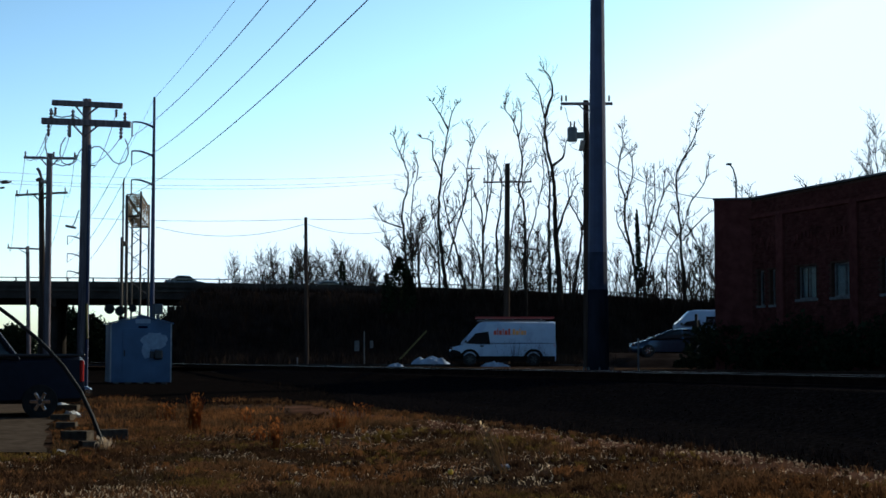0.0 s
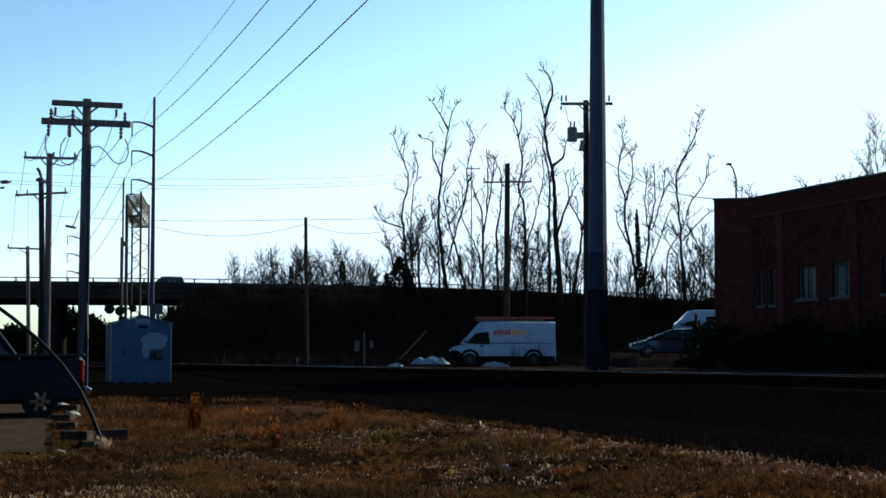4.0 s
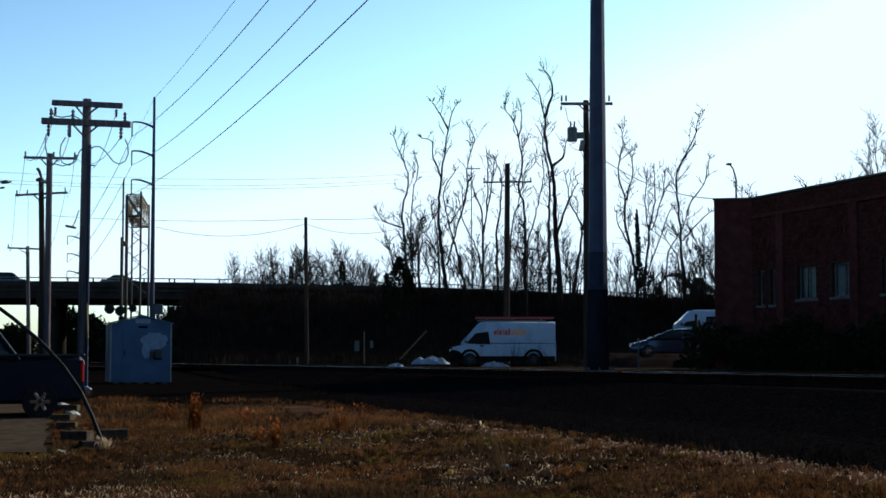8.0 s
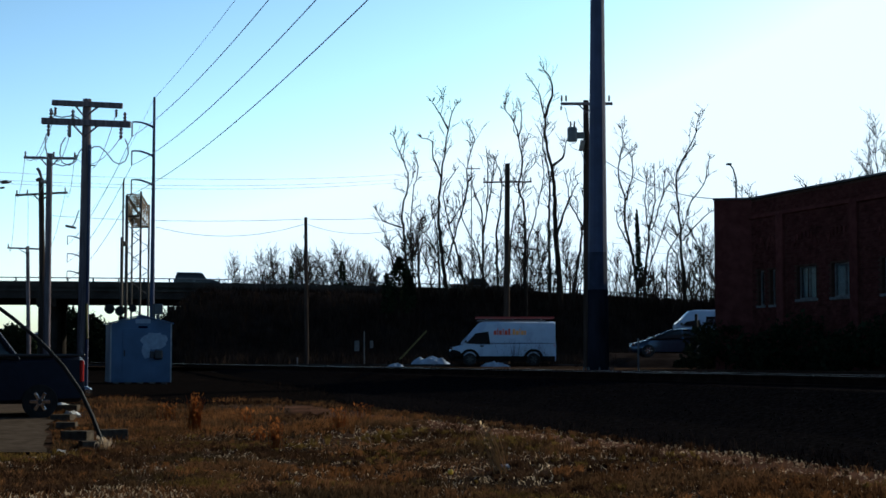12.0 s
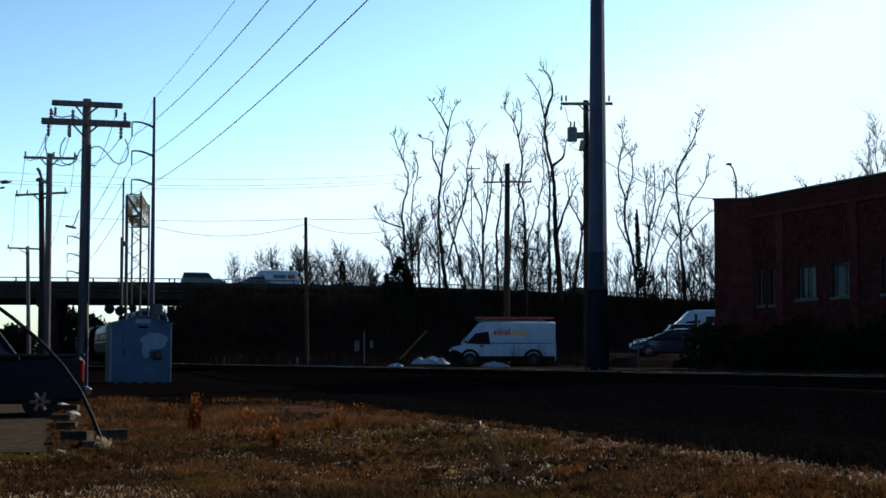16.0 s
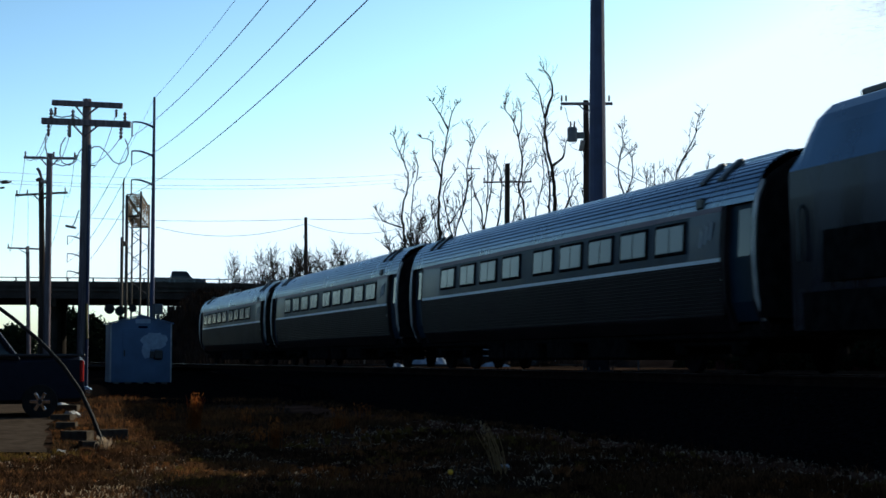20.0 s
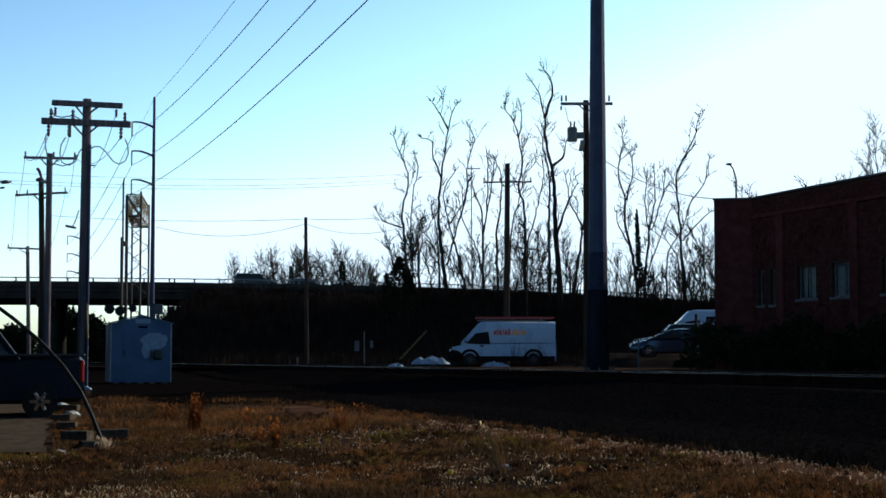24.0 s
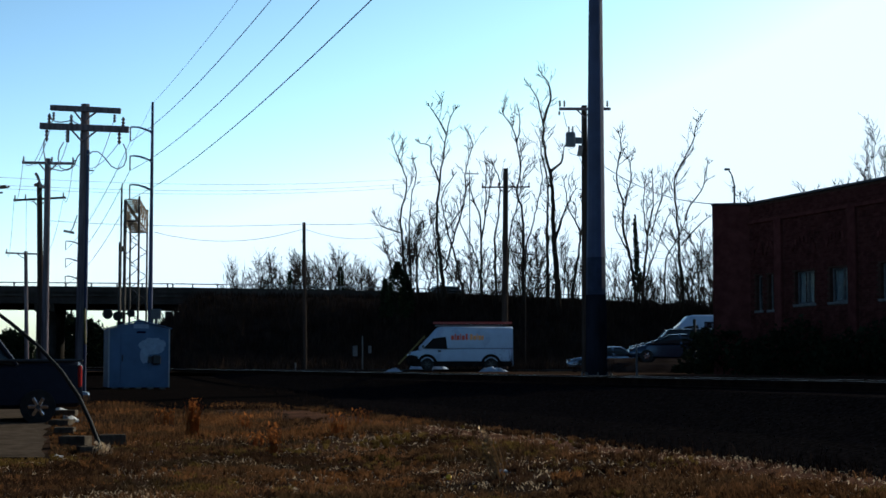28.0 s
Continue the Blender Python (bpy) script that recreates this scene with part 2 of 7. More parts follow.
# ---- mesh builders ----
class Geo:
    """Points and faces of one mesh."""

    def __init__(self):
        self.v, self.f = [], []

    def add(self, vs, fs):
        o = len(self.v)
        self.v += [tuple(v) for v in vs]
        self.f += [tuple(o + i for i in f) for f in fs]
        return self

    def box(self, c, s, rz=0.0, rx=0.0, ry=0.0, bev=0.0):
        m = pose(*c, rx, ry, rz)
        x, y, z = (a / 2 for a in s)
        if bev:
            b = min(bev, x * 0.9, y * 0.9, z * 0.9)
            vs = []
            for sx in (-1, 1):
                for sy in (-1, 1):
                    for sz in (-1, 1):
                        vs += [(sx * x, sy * (y - b), sz * (z - b)), (sx * (x - b), sy * y, sz * (z - b)), (sx * (x - b), sy * (y - b), sz * z)]
            n = lambda sx, sy, sz: 3 * ((sx > 0) * 4 + (sy > 0) * 2 + (sz > 0))
            fs = []
            for a in (-1, 1):
                fs += [(n(a, -1, -1), n(a, 1, -1), n(a, 1, 1), n(a, -1, 1)), (n(-1, a, -1) + 1, n(1, a, -1) + 1, n(1, a, 1) + 1, n(-1, a, 1) + 1),
                       (n(-1, -1, a) + 2, n(1, -1, a) + 2, n(1, 1, a) + 2, n(-1, 1, a) + 2)]
                for c2 in (-1, 1):
                    fs += [(n(a, c2, -1), n(a, c2, 1), n(a, c2, 1) + 1, n(a, c2, -1) + 1), (n(a, -1, c2), n(a, 1, c2), n(a, 1, c2) + 2, n(a, -1, c2) + 2),
                           (n(-1, a, c2) + 1, n(1, a, c2) + 1, n(1, a, c2) + 2, n(-1, a, c2) + 2)]
                    for d in (-1, 1):
                        k = n(a, c2, d)
                        fs.append((k, k + 1, k + 2))
        else:
            vs = [(a, b, c3) for a in (-x, x) for b in (-y, y) for c3 in (-z, z)]
            fs = [(0, 1, 3, 2), (4, 6, 7, 5), (0, 4, 5, 1), (2, 3, 7, 6), (0, 2, 6, 4), (1, 5, 7, 3)]
        return self.add([m @ Vector(v) for v in vs], fs)

    def tube(self, pts, rad, n=8, caps=True):
        pts = [Vector(p) for p in pts]
        rad = rad if isinstance(rad, (list, tuple)) else [rad] * len(pts)
        vs, fs = [], []
        up = Vector((0, 0, 1))
        for i, p in enumerate(pts):
            d = (pts[min(i + 1, len(pts) - 1)] - pts[max(i - 1, 0)]).normalized()
            if i == 0:
                if abs(d.z) > 0.9:
                    up = Vector((1, 0, 0))
                u = d.cross(up).normalized()
            u = (u - d * u.dot(d)).normalized()
            w = d.cross(u)
            for k in range(n):
                a = 2 * math.pi * k / n
                vs.append(p + (u * math.cos(a) + w * math.sin(a)) * rad[i])
        for i in range(len(pts) - 1):
            for k in range(n):
                a, b = i * n + k, i * n + (k + 1) % n
                fs.append((a, b, b + n, a + n))
        if caps:
            fs += [tuple(range(n))[::-1], tuple((len(pts) - 1) * n + k for k in range(n))]
        return self.add(vs, fs)

    def cyl(self, a, b, r, n=16):
        return self.tube([a, b], r, n)

    def loft(self, rings, closed=True, caps=True):
        n = len(rings[0])
        vs = [p for r in rings for p in r]
        fs = []
        for i in range(len(rings) - 1):
            for k in range(n if closed else n - 1):
                a, b = i * n + k, i * n + (k + 1) % n
                fs.append((a, b, b + n, a + n))
        if caps and closed:
            fs += [tuple(range(n))[::-1], tuple((len(rings) - 1) * n + k for k in range(n))]
        return self.add(vs, fs)

    def lathe(self, prof, c=(0, 0, 0), axis="z", n=24):
        rings = []
        for r, h in prof:
            ring = []
            for k in range(n):
                a = 2 * math.pi * k / n
                p = (r * math.cos(a), r * math.sin(a), h) if axis == "z" else (r * math.cos(a), h, r * math.sin(a))
                ring.append((p[0] + c[0], p[1] + c[1], p[2] + c[2]))
            rings.append(ring)
        return self.loft(rings)

    def sheet(self, fn, us, vs_):
        nu = len(us)
        pts = [fn(u, v) for v in vs_ for u in us]
        fs = [(j * nu + i, j * nu + i + 1, (j + 1) * nu + i + 1, (j + 1) * nu + i) for j in range(len(vs_) - 1) for i in range(nu - 1)]
        return self.add(pts, fs)

    def mesh(self, name, material, smooth=False):
        me = bpy.data.meshes.new(name)
        me.from_pydata(self.v, [], self.f)
        bm = bmesh.new()
        bm.from_mesh(me)
        bmesh.ops.recalc_face_normals(bm, faces=bm.faces) if len(self.f) < 60000 else None
        bm.to_mesh(me)
        bm.free()
        me.materials.append(material)
        if smooth:
            me.shade_smooth()
            me.set_sharp_from_angle(angle=radians(40))
        return me


def part(name, g, material, parent=None, label="", smooth=False, at=None):
    """One mesh object, under its thing if there is one."""
    me = g.mesh(name, M[material], smooth) if isinstance(g, Geo) else g
    ob = new(name, me)
    if parent:
        ob.parent = parent
    if at is not None:
        ob.matrix_basis = at
    if label:
        ob["label"] = label
    return ob


def thing(name, label, category, m=None, group="", kind=""):
    ob = new(name)
    ob.empty_display_size = 0.2
    if m is not None:
        ob.matrix_basis = m
    return tagged(ob, label, category, group, kind)


def setting(name, g, material, label, category, smooth=False):
    return tagged(part(name, g, material, smooth=smooth), label, category, kind="structure")


def stuff(name, verts, faces, material, label, category):
    """A joined mass that nobody could count."""
    me = bpy.data.meshes.new(name)
    me.from_pydata(verts, [], faces)
    me.materials.append(M[material])
    return tagged(new(name, me), label, category, kind="stuff")


def lerp(a, b, t):
    return a + (b - a) * t


def smooth_step(a, b, x):
    t = min(1.0, max(0.0, (x - a) / (b - a)))
    return t * t * (3 - 2 * t)


def sagging(a, b, sag, n=14):
    a, b = Vector(a), Vector(b)
    return [a.lerp(b, i / n) - Vector((0, 0, 4 * sag * (i / n) * (1 - i / n))) for i in range(n + 1)]


# ---- the plan: the railway runs ahead and to the left, its centre 14.75 m to the right of the camera ----
HEAD = math.atan(0.2805)
SH, CH = math.sin(HEAD), math.cos(HEAD)
TRACK_Q, RAIL_Z = 14.75, 1.23


def along(q, s, z=0.0):
    """A point q metres to the right of the line through the camera that runs with the track, s metres along it."""
    # the line bends away gently beyond the overpass
    d = max(0.0, min(s, 230.0) - 120.0) / 45.0
    q -= 0.4 * d * d + 0.0435 * max(0.0, s - 230.0)
    return (q * CH - s * SH, q * SH + s * CH, z)


def qs(x, y):
    return x * CH + y * SH, -x * SH + y * CH


def ground_z(x, y):
    q, s = qs(x, y)
    left = 0.55 * smooth_step(28, 62, s) + 0.55 * smooth_step(64, 110, s)
    bank = 0.28 * smooth_step(4.5, 9.0, q)
    low = max(left, bank) + 0.035 * noise.noise((x * 0.35, y * 0.35, 0)) + 0.02 * noise.noise((x * 1.3, y * 1.3, 3))
    return lerp(low, 1.08, smooth_step(10.5, 18.0, q))


# ---- ground, line, roads ----
def frange(a, b, step):
    return [a + i * step for i in range(int(round((b - a) / step)) + 1)]


def ground():
    far = [-3000, -1500, -700, -350, -200, -120, -80, -55]
    us = far + frange(-40, 60, 1.25) + [70, 85, 110, 150, 200, 350, 700, 1500, 3000]
    vs_ = [-2500, -900, -300, -100, -40, -15, 0] + frange(8, 70, 1.0) + frange(73, 130, 4.0) + [150, 180, 220, 300, 450, 800, 1500, 4000]
    setting("ground", Geo().sheet(lambda x, y: (x, y, ground_z(x, y)), us, vs_), "soil", "uneven ground of dry winter grass and bare earth", "ground", True)


def ballast_bed():
    prof = [(8.9, 0.22), (9.9, 0.33), (10.8, 0.50), (11.7, 0.78), (12.45, 1.03), (13.2, 1.07), (16.3, 1.07), (17.2, 1.05), (18.6, 1.0)]

    def at(i, s):
        q, z = prof[i]
        inner = 0 < i < len(prof) - 1
        wob = 0.10 * noise.noise((s * 0.4, i * 2.7, 0)) if inner else 0
        return along(q + wob, s, z + 0.03 * noise.noise((s * 1.1, i, 5)) * inner)
    ss = [-400, -150, -40] + frange(0, 90, 0.75) + [100, 130, 180, 260, 400, 900]
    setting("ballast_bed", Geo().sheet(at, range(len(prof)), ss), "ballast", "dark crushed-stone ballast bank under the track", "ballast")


def stones(n=3000):
    rnd = np.random.RandomState(4)
    vs, fs = [], []
    for _ in range(n):
        s = 12 + 75 * rnd.rand() ** 1.5
        q = 9.0 + 3.4 * rnd.rand() ** 1.4
        zz = np.interp(q, [8.9, 9.9, 10.8, 11.7, 12.45, 13.2], [0.27, 0.33, 0.50, 0.78, 1.03, 1.07])
        x, y, z = along(q, s, zz + 0.01)
        r = rnd.uniform(0.008, 0.022)
        o = len(vs)
        pts = rnd.uniform(-1, 1, (6, 3)) * 0.35 + np.array([(1, 0, 0), (-1, 0, 0), (0, 1, 0), (0, -1, 0), (0, 0, 0.8), (0, 0, -0.6)])
        vs += [tuple(np.array((x, y, z)) + p * r) for p in pts]
        fs += [(o + a, o + b, o + c) for a, b, c in ((0, 2, 4), (2, 1, 4), (1, 3, 4), (3, 0, 4), (2, 0, 5), (1, 2, 5), (3, 1, 5), (0, 3, 5))]
    stuff("ballast_stones", vs, fs, "stone", "loose angular ballast stones on the bank", "gravel")


def railway():
    root = thing("railway_track", "steel rails on dark wooden ties in ballast", "railway track", kind="structure")
    prof = [(-0.07, 0), (0.07, 0), (0.07, 0.015), (0.012, 0.04), (0.012, 0.12), (0.036, 0.13), (0.036, 0.165), (0.025, 0.172), (-0.025, 0.172), (-0.036, 0.165), (-0.036, 0.13), (-0.012, 0.12), (-0.012, 0.04), (-0.07, 0.015)]
    for side in (-1, 1):
        rings = [[along(TRACK_Q + side * 0.7525 + a, s, RAIL_Z - 0.172 + b) for a, b in prof] for s in (-400, 0, 900)]
        rail = part("rail", Geo().loft(rings), "rust", root, "rusty steel rail")
        c = TRACK_Q + side * 0.7525
        top = [[along(c + a, s, RAIL_Z + b) for a, b in ((-0.026, 0.0), (-0.026, 0.004), (0.026, 0.004), (0.026, 0.0))] for s in (-400, 0, 900)]
        part("running_surface", Geo().loft(top), "rail", rail, "polished running surface")
    tie = Geo().box((0, 0, 0), (2.6, 0.23, 0.17), bev=0.02).mesh("tie", M["tie"])
    for i in range(120):
        part("tie", tie, "tie", root, at=pose(*along(TRACK_Q, 8 + 0.6 * i, RAIL_Z - 0.172 - 0.07), 0, 0, math.degrees(HEAD)))


def paving():
    lot = Geo().sheet(lambda x, y: (x - 0.235 * (y - 26) + 0.22 * noise.noise((x, y * 0.9, 3)), y + 0.25 * noise.noise((x * 1.1, y, 8)), 0.55 * smooth_step(28, 62, qs(x - 0.235 * (y - 26), y)[1]) + 0.065), frange(-30, -6.2, 0.7), frange(25.8, 46, 0.7))
    setting("parking_lot", lot, "asphalt", "worn grey asphalt parking lot", "pavement")
    street = Geo().sheet(lambda a, y: (a, y, 1.115), [-60, -20, 20, 60, 120], [94.0, 97, 102])
    setting("street", street, "road", "asphalt street beyond the railway", "road")
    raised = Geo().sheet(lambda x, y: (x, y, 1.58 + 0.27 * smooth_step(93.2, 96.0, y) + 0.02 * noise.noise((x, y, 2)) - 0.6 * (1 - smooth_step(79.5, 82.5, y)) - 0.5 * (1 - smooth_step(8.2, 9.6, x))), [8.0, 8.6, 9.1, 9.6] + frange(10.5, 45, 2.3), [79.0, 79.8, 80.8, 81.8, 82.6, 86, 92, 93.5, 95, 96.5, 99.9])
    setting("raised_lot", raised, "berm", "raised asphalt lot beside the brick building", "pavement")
    yard = Geo().sheet(lambda x, y: (x, y, 1.10 + 0.0 * x), frange(-20, 8.1, 2.0), [88, 91, 94.0])
    setting("verge", yard, "soil", "bare dirt verge beside the street", "ground")


def kerb():
    g = Geo()
    for i in range(40):
        g.box((-50 + i * 3.0, 93.8, 1.12), (2.97, 0.16, 0.2), bev=0.03)
    setting("kerb", g, "bridge", "concrete kerb along the street", "kerb")


def dirt_track():
    def at(u, s):
        q = 8.4 + 1.0 * (u - 0.5) + 0.5 * math.sin(s * 0.11)
        x, y, _ = along(q, s)
        return x, y, ground_z(x, y) + 0.012 - 0.02 * abs(u - 0.5)
    setting("dirt_path", Geo().sheet(at, frange(0, 1, 0.25), frange(14, 44, 1.0)), "dirt", "bare reddish dirt path along the bank", "path")


# ---- highway overpass ----
BA = radians(9.5)
BC, BS = math.cos(BA), math.sin(BA)


def parapet_z(l):
    return 9.98 - 4.0e-6 * max(l, 0) ** 3 if l < 95 else 6.55


def on_bridge(l, off, z):
    """l metres along the overpass, off metres behind its near parapet, z above the parapet's top rail."""
    return (-45.6 + l * BC - off * BS, 170 + l * BS + off * BC, parapet_z(l) + z)


def strip(l0, l1, sect, step=5.0):
    return Geo().loft([[on_bridge(l, o, z) for o, z in sect] for l in frange(l0, l1, (l1 - l0) / max(1, round((l1 - l0) / step)))])


def overpass():
    root = thing("overpass", "dark concrete and steel highway overpass across the railway", "bridge", kind="structure")
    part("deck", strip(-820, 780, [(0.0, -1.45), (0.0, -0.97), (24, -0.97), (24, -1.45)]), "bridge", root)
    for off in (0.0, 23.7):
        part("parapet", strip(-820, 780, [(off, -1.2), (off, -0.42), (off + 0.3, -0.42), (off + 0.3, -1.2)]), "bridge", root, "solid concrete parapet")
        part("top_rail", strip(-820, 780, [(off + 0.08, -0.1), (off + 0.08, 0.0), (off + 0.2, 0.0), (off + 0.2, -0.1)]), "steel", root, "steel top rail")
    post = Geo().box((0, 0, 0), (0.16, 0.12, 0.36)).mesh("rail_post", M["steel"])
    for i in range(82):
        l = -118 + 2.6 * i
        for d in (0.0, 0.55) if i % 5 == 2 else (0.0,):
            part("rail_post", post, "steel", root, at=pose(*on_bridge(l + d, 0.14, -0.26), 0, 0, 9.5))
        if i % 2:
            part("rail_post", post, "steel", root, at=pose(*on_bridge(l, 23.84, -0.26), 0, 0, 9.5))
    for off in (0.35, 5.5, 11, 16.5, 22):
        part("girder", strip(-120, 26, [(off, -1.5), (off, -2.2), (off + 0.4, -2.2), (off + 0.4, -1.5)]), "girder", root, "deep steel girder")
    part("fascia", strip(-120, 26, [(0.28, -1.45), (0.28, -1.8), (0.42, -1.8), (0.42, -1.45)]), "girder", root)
    stiff = Geo().box((0, 0, 0), (0.05, 0.14, 0.66)).mesh("stiffener", M["girder"])
    for i in range(60):
        part("stiffener", stiff, "girder", root, at=pose(*on_bridge(-119 + 2.4 * i, 0.3, -1.85), 0, 0, 9.5))
    for l in (4.63, 4.63 - 32):
        for off in (4.0, 11.5, 19.0):
            x, y, z = on_bridge(l, off, -3.2)
            part("pier_column", Geo().tube([(x, y, 0.6), (x, y, z + 0.3)], 1.05, 20), "bridge", root, "round concrete pier column", True)
        part("pier_cap", strip(l - 1.0, l + 1.0, [(1.0, -3.0), (0.4, -2.2), (22.5, -2.2), (22, -3.0)], 2), "bridge", root, "concrete pier cap")
    g = Geo().loft([[on_bridge(l, o, 0)[:2] + (zz,) for o, zz in ((-0.5, 0.5), (-0.5, 7.0), (24.5, 7.0), (24.5, 0.5))] for l in (17.0, 17.83)])
    part("abutment", g, "bridge", root, "concrete abutment wall")
    for l, h in ((21.7, 0.55), (6.05, 0.4)):
        part("sign_post", Geo().box(on_bridge(l, 23.8, 0.1), (0.5, 0.2, 1.0)), "steel", root)


def berm_z(l, o):
    k = smooth_step(-17, -1, o) * (1 - smooth_step(25, 45, o)) * smooth_step(11.7, 21.7, l + 0.25 * max(0, -o))
    return lerp(1.0, parapet_z(l) - 1.25, k)


def berm():
    def at(l, o):
        x, y, _ = on_bridge(l, o, 0)
        return x, y, berm_z(l, o) + (0.5 * noise.noise((x * 0.15, y * 0.15, 1)) if -16 < o < -1.5 else 0)
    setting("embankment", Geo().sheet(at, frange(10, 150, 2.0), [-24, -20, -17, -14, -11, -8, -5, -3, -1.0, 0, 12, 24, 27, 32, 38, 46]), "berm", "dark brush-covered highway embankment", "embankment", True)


def gravel_yard():
    """Very dark ground sheet round the hut, left of the line."""
    def at(q, s):
        q2 = q + 0.6 * noise.noise((s * 0.2, q * 0.3, 5)) * (q < 9)
        s2 = s + (2.2 * noise.noise((q * 0.35, 1.0, 2)) + 0.8 * noise.noise((q * 1.6, 4.0, 2))) * (s < 47)
        x, y, _ = along(q2, s2)
        return x, y, ground_z(x, y) + 0.03
    setting("gravel_yard", Geo().sheet(at, frange(-22, 11.6, 0.6), frange(45, 104, 1.0)), "yard_dark", "very dark gravel round the trackside hut", "gravel", True)


def sky_blocking_walls():
    # unseen walls, added to keep low sky off the sides facing the camera
    g = Geo().sheet(lambda x, z: (x, -34 + 0.0 * x, z), frange(-7, 146, 10), [-0.5, 7, 14.0])
    setting("wall_left", Geo().sheet(lambda y, z: (-7 - 0.285 * max(y, 0), y, z), frange(-34, 158, 8), [-0.5, 3.5, 7.4]), "berm", "unseen dark wall added to block low sky at the left", "wall")
    setting("wall_behind", g, "berm", "unseen dark wall added to block low sky behind", "wall")


# ---- brick building beyond the track ----
def brick_building():
    # the wall is lengthened unseen, past the view, to shade the bank
    x0, y0, x1, y1 = 12.7, 68.0, 15.74 + 24 * 0.307, 58.7 - 24 * 0.952
    top = 8.07
    base = 1.05
    u = Vector((x1 - x0, y1 - y0, 0))
    length = u.length
    u.normalize()
    n_in = Vector((-u.y, u.x, 0))
    if n_in.dot(Vector((1, 1, 0))) < 0:
        n_in = -n_in
    root = thing("brick_building", "dark red brick building with tall pale-blinded windows and flat roof", "building")
    rot = math.degrees(math.atan2(u.y, u.x))

    def P(a, d, z):
        p = Vector((x0, y0, 0)) + u * a + n_in * d
        return (p.x, p.y, z)
    # window openings: start along the wall, width, sill, head
    wins = [(0.55, 0.5, 3.6, 5.1), (1.55, 0.4, 3.6, 5.1), (3.65, 1.45, 3.75, 5.1), (6.2, 1.5, 3.75, 5.1), (9.6, 1.5, 3.75, 5.1), (12.3, 1.5, 3.75, 5.1), (16.0, 1.5, 3.75, 5.1)]
    wins = [(a, w, lo, hi) for a, w, lo, hi in wins if a + w < length]

    def panel(a0, a1, z0, z1):
        if a1 - a0 > 1e-4 and z1 - z0 > 1e-4:
            c = P((a0 + a1) / 2, 0.15, (z0 + z1) / 2)
            part("wall", Geo().box(c, (a1 - a0, 0.3, z1 - z0), rz=rot), "mortar", root)
    cur = 0.0
    for a, w, lo, hi in wins:
        panel(cur, a, base, top)
        panel(a, a + w, base, lo)
        panel(a, a + w, hi, top)
        cur = a + w
    panel(cur, length, base, top)
    # closing walls and roof
    back = 14.0
    g = Geo()
    ch = Vector((11.32, 68.4, 0))
    for a, b in ((Vector(P(0, 0.15, 0)), ch), (ch, ch + n_in * back + u * 0.0), (ch + n_in * back, Vector(P(length, back, 0))), (Vector(P(length, back, 0)), Vector(P(length, 0.3, 0)))):
        d = b - a
        c = (a + b) / 2
        part("wall", Geo().box((c.x, c.y, (base + top) / 2), (d.length, 0.3, top - base), rz=math.degrees(math.atan2(d.y, d.x))), "brick", root)
    ring = [Vector(P(0, 0.1, 0)), ch + Vector((0.1, 0.1, 0)), ch + n_in * back, Vector(P(length, back, 0)), Vector(P(length, 0.1, 0))]
    part("roof", Geo().loft([[(p.x, p.y, top - 0.5) for p in ring], [(p.x, p.y, top - 0.35) for p in ring]]), "trim", root, "flat grey roof")
    g = Geo()
    for a, b in ((Vector(P(length, 0.12, 0)), Vector(P(0, 0.12, 0))), (Vector(P(0, 0.12, 0)), ch)):
        d = b - a
        c = (a + b) / 2
        g.box((c.x, c.y, top + 0.04), (d.length + 0.2, 0.46, 0.09), rz=math.degrees(math.atan2(d.y, d.x)), bev=0.02)
    part("coping", g, "coping", root, "dull dark metal coping")
    for a in (2.5, 7.9, 13.4, 18.0):
        if a < length:
            part("pilaster", Geo().box(P(a, -0.06, (base + top - 0.7) / 2), (0.55, 0.14, top - 0.7 - base), rz=rot, bev=0.02), "brick", root, "brick pilaster")
    part("cornice", Geo().box(P(length / 2, -0.05, top - 0.75), (length, 0.12, 0.16), rz=rot, bev=0.02), "brick", root, "projecting brick band")
    for a, w, lo, hi in wins:
        wroot = part("window", Geo().box(P(a + w / 2, 0.12, lo + 0.03), (w + 0.24, 0.34, 0.1), rz=rot, bev=0.02), "sill", root, "tall window with pale blinds")
        f = Geo()
        for aa, zz, sx, sz in ((a + 0.03, (lo + hi) / 2, 0.06, hi - lo), (a + w - 0.03, (lo + hi) / 2, 0.06, hi - lo), (a + w / 2, hi - 0.03, w, 0.06), (a + w / 2, lo + 0.11, w, 0.06), (a + w / 2, (lo + hi) / 2, 0.05, hi - lo)):
            f.box(P(aa, 0.18, zz), (sx, 0.07, sz), rz=rot)
        part("frame", f, "sill", wroot)
        part("pane", Geo().box(P(a + w / 2, 0.2, (lo + hi) / 2), (w - 0.02, 0.012, hi - lo - 0.02), rz=rot), "clear", wroot)
        b = Geo()
        for k in range(12):
            if (k * 7 + int(a * 3)) % 5 != 1:
                b.box(P(a + w * (k + 0.5) / 12, 0.27, (lo + hi) / 2), (w / 12 * 0.8, 0.015, hi - lo - 0.1), rz=rot + 18)
        part("blind", b, "blind", wroot, "pale vertical blind")
        for k in range(9):
            t = math.pi * (k + 0.5) / 9
            g = Geo().box(P(a + w / 2 - math.cos(t) * (w / 2 + 0.12), -0.02, hi + 0.85 + math.sin(t) * 0.4), (0.12, 0.1, 0.22), rz=rot, ry=0)
            part("arch_brick", g, "brick", root)
    # face bricks in courses, proud of the mortar
    rnd = random.Random(3)
    vs, fs = [], []
    z = base + 0.1
    row = 0
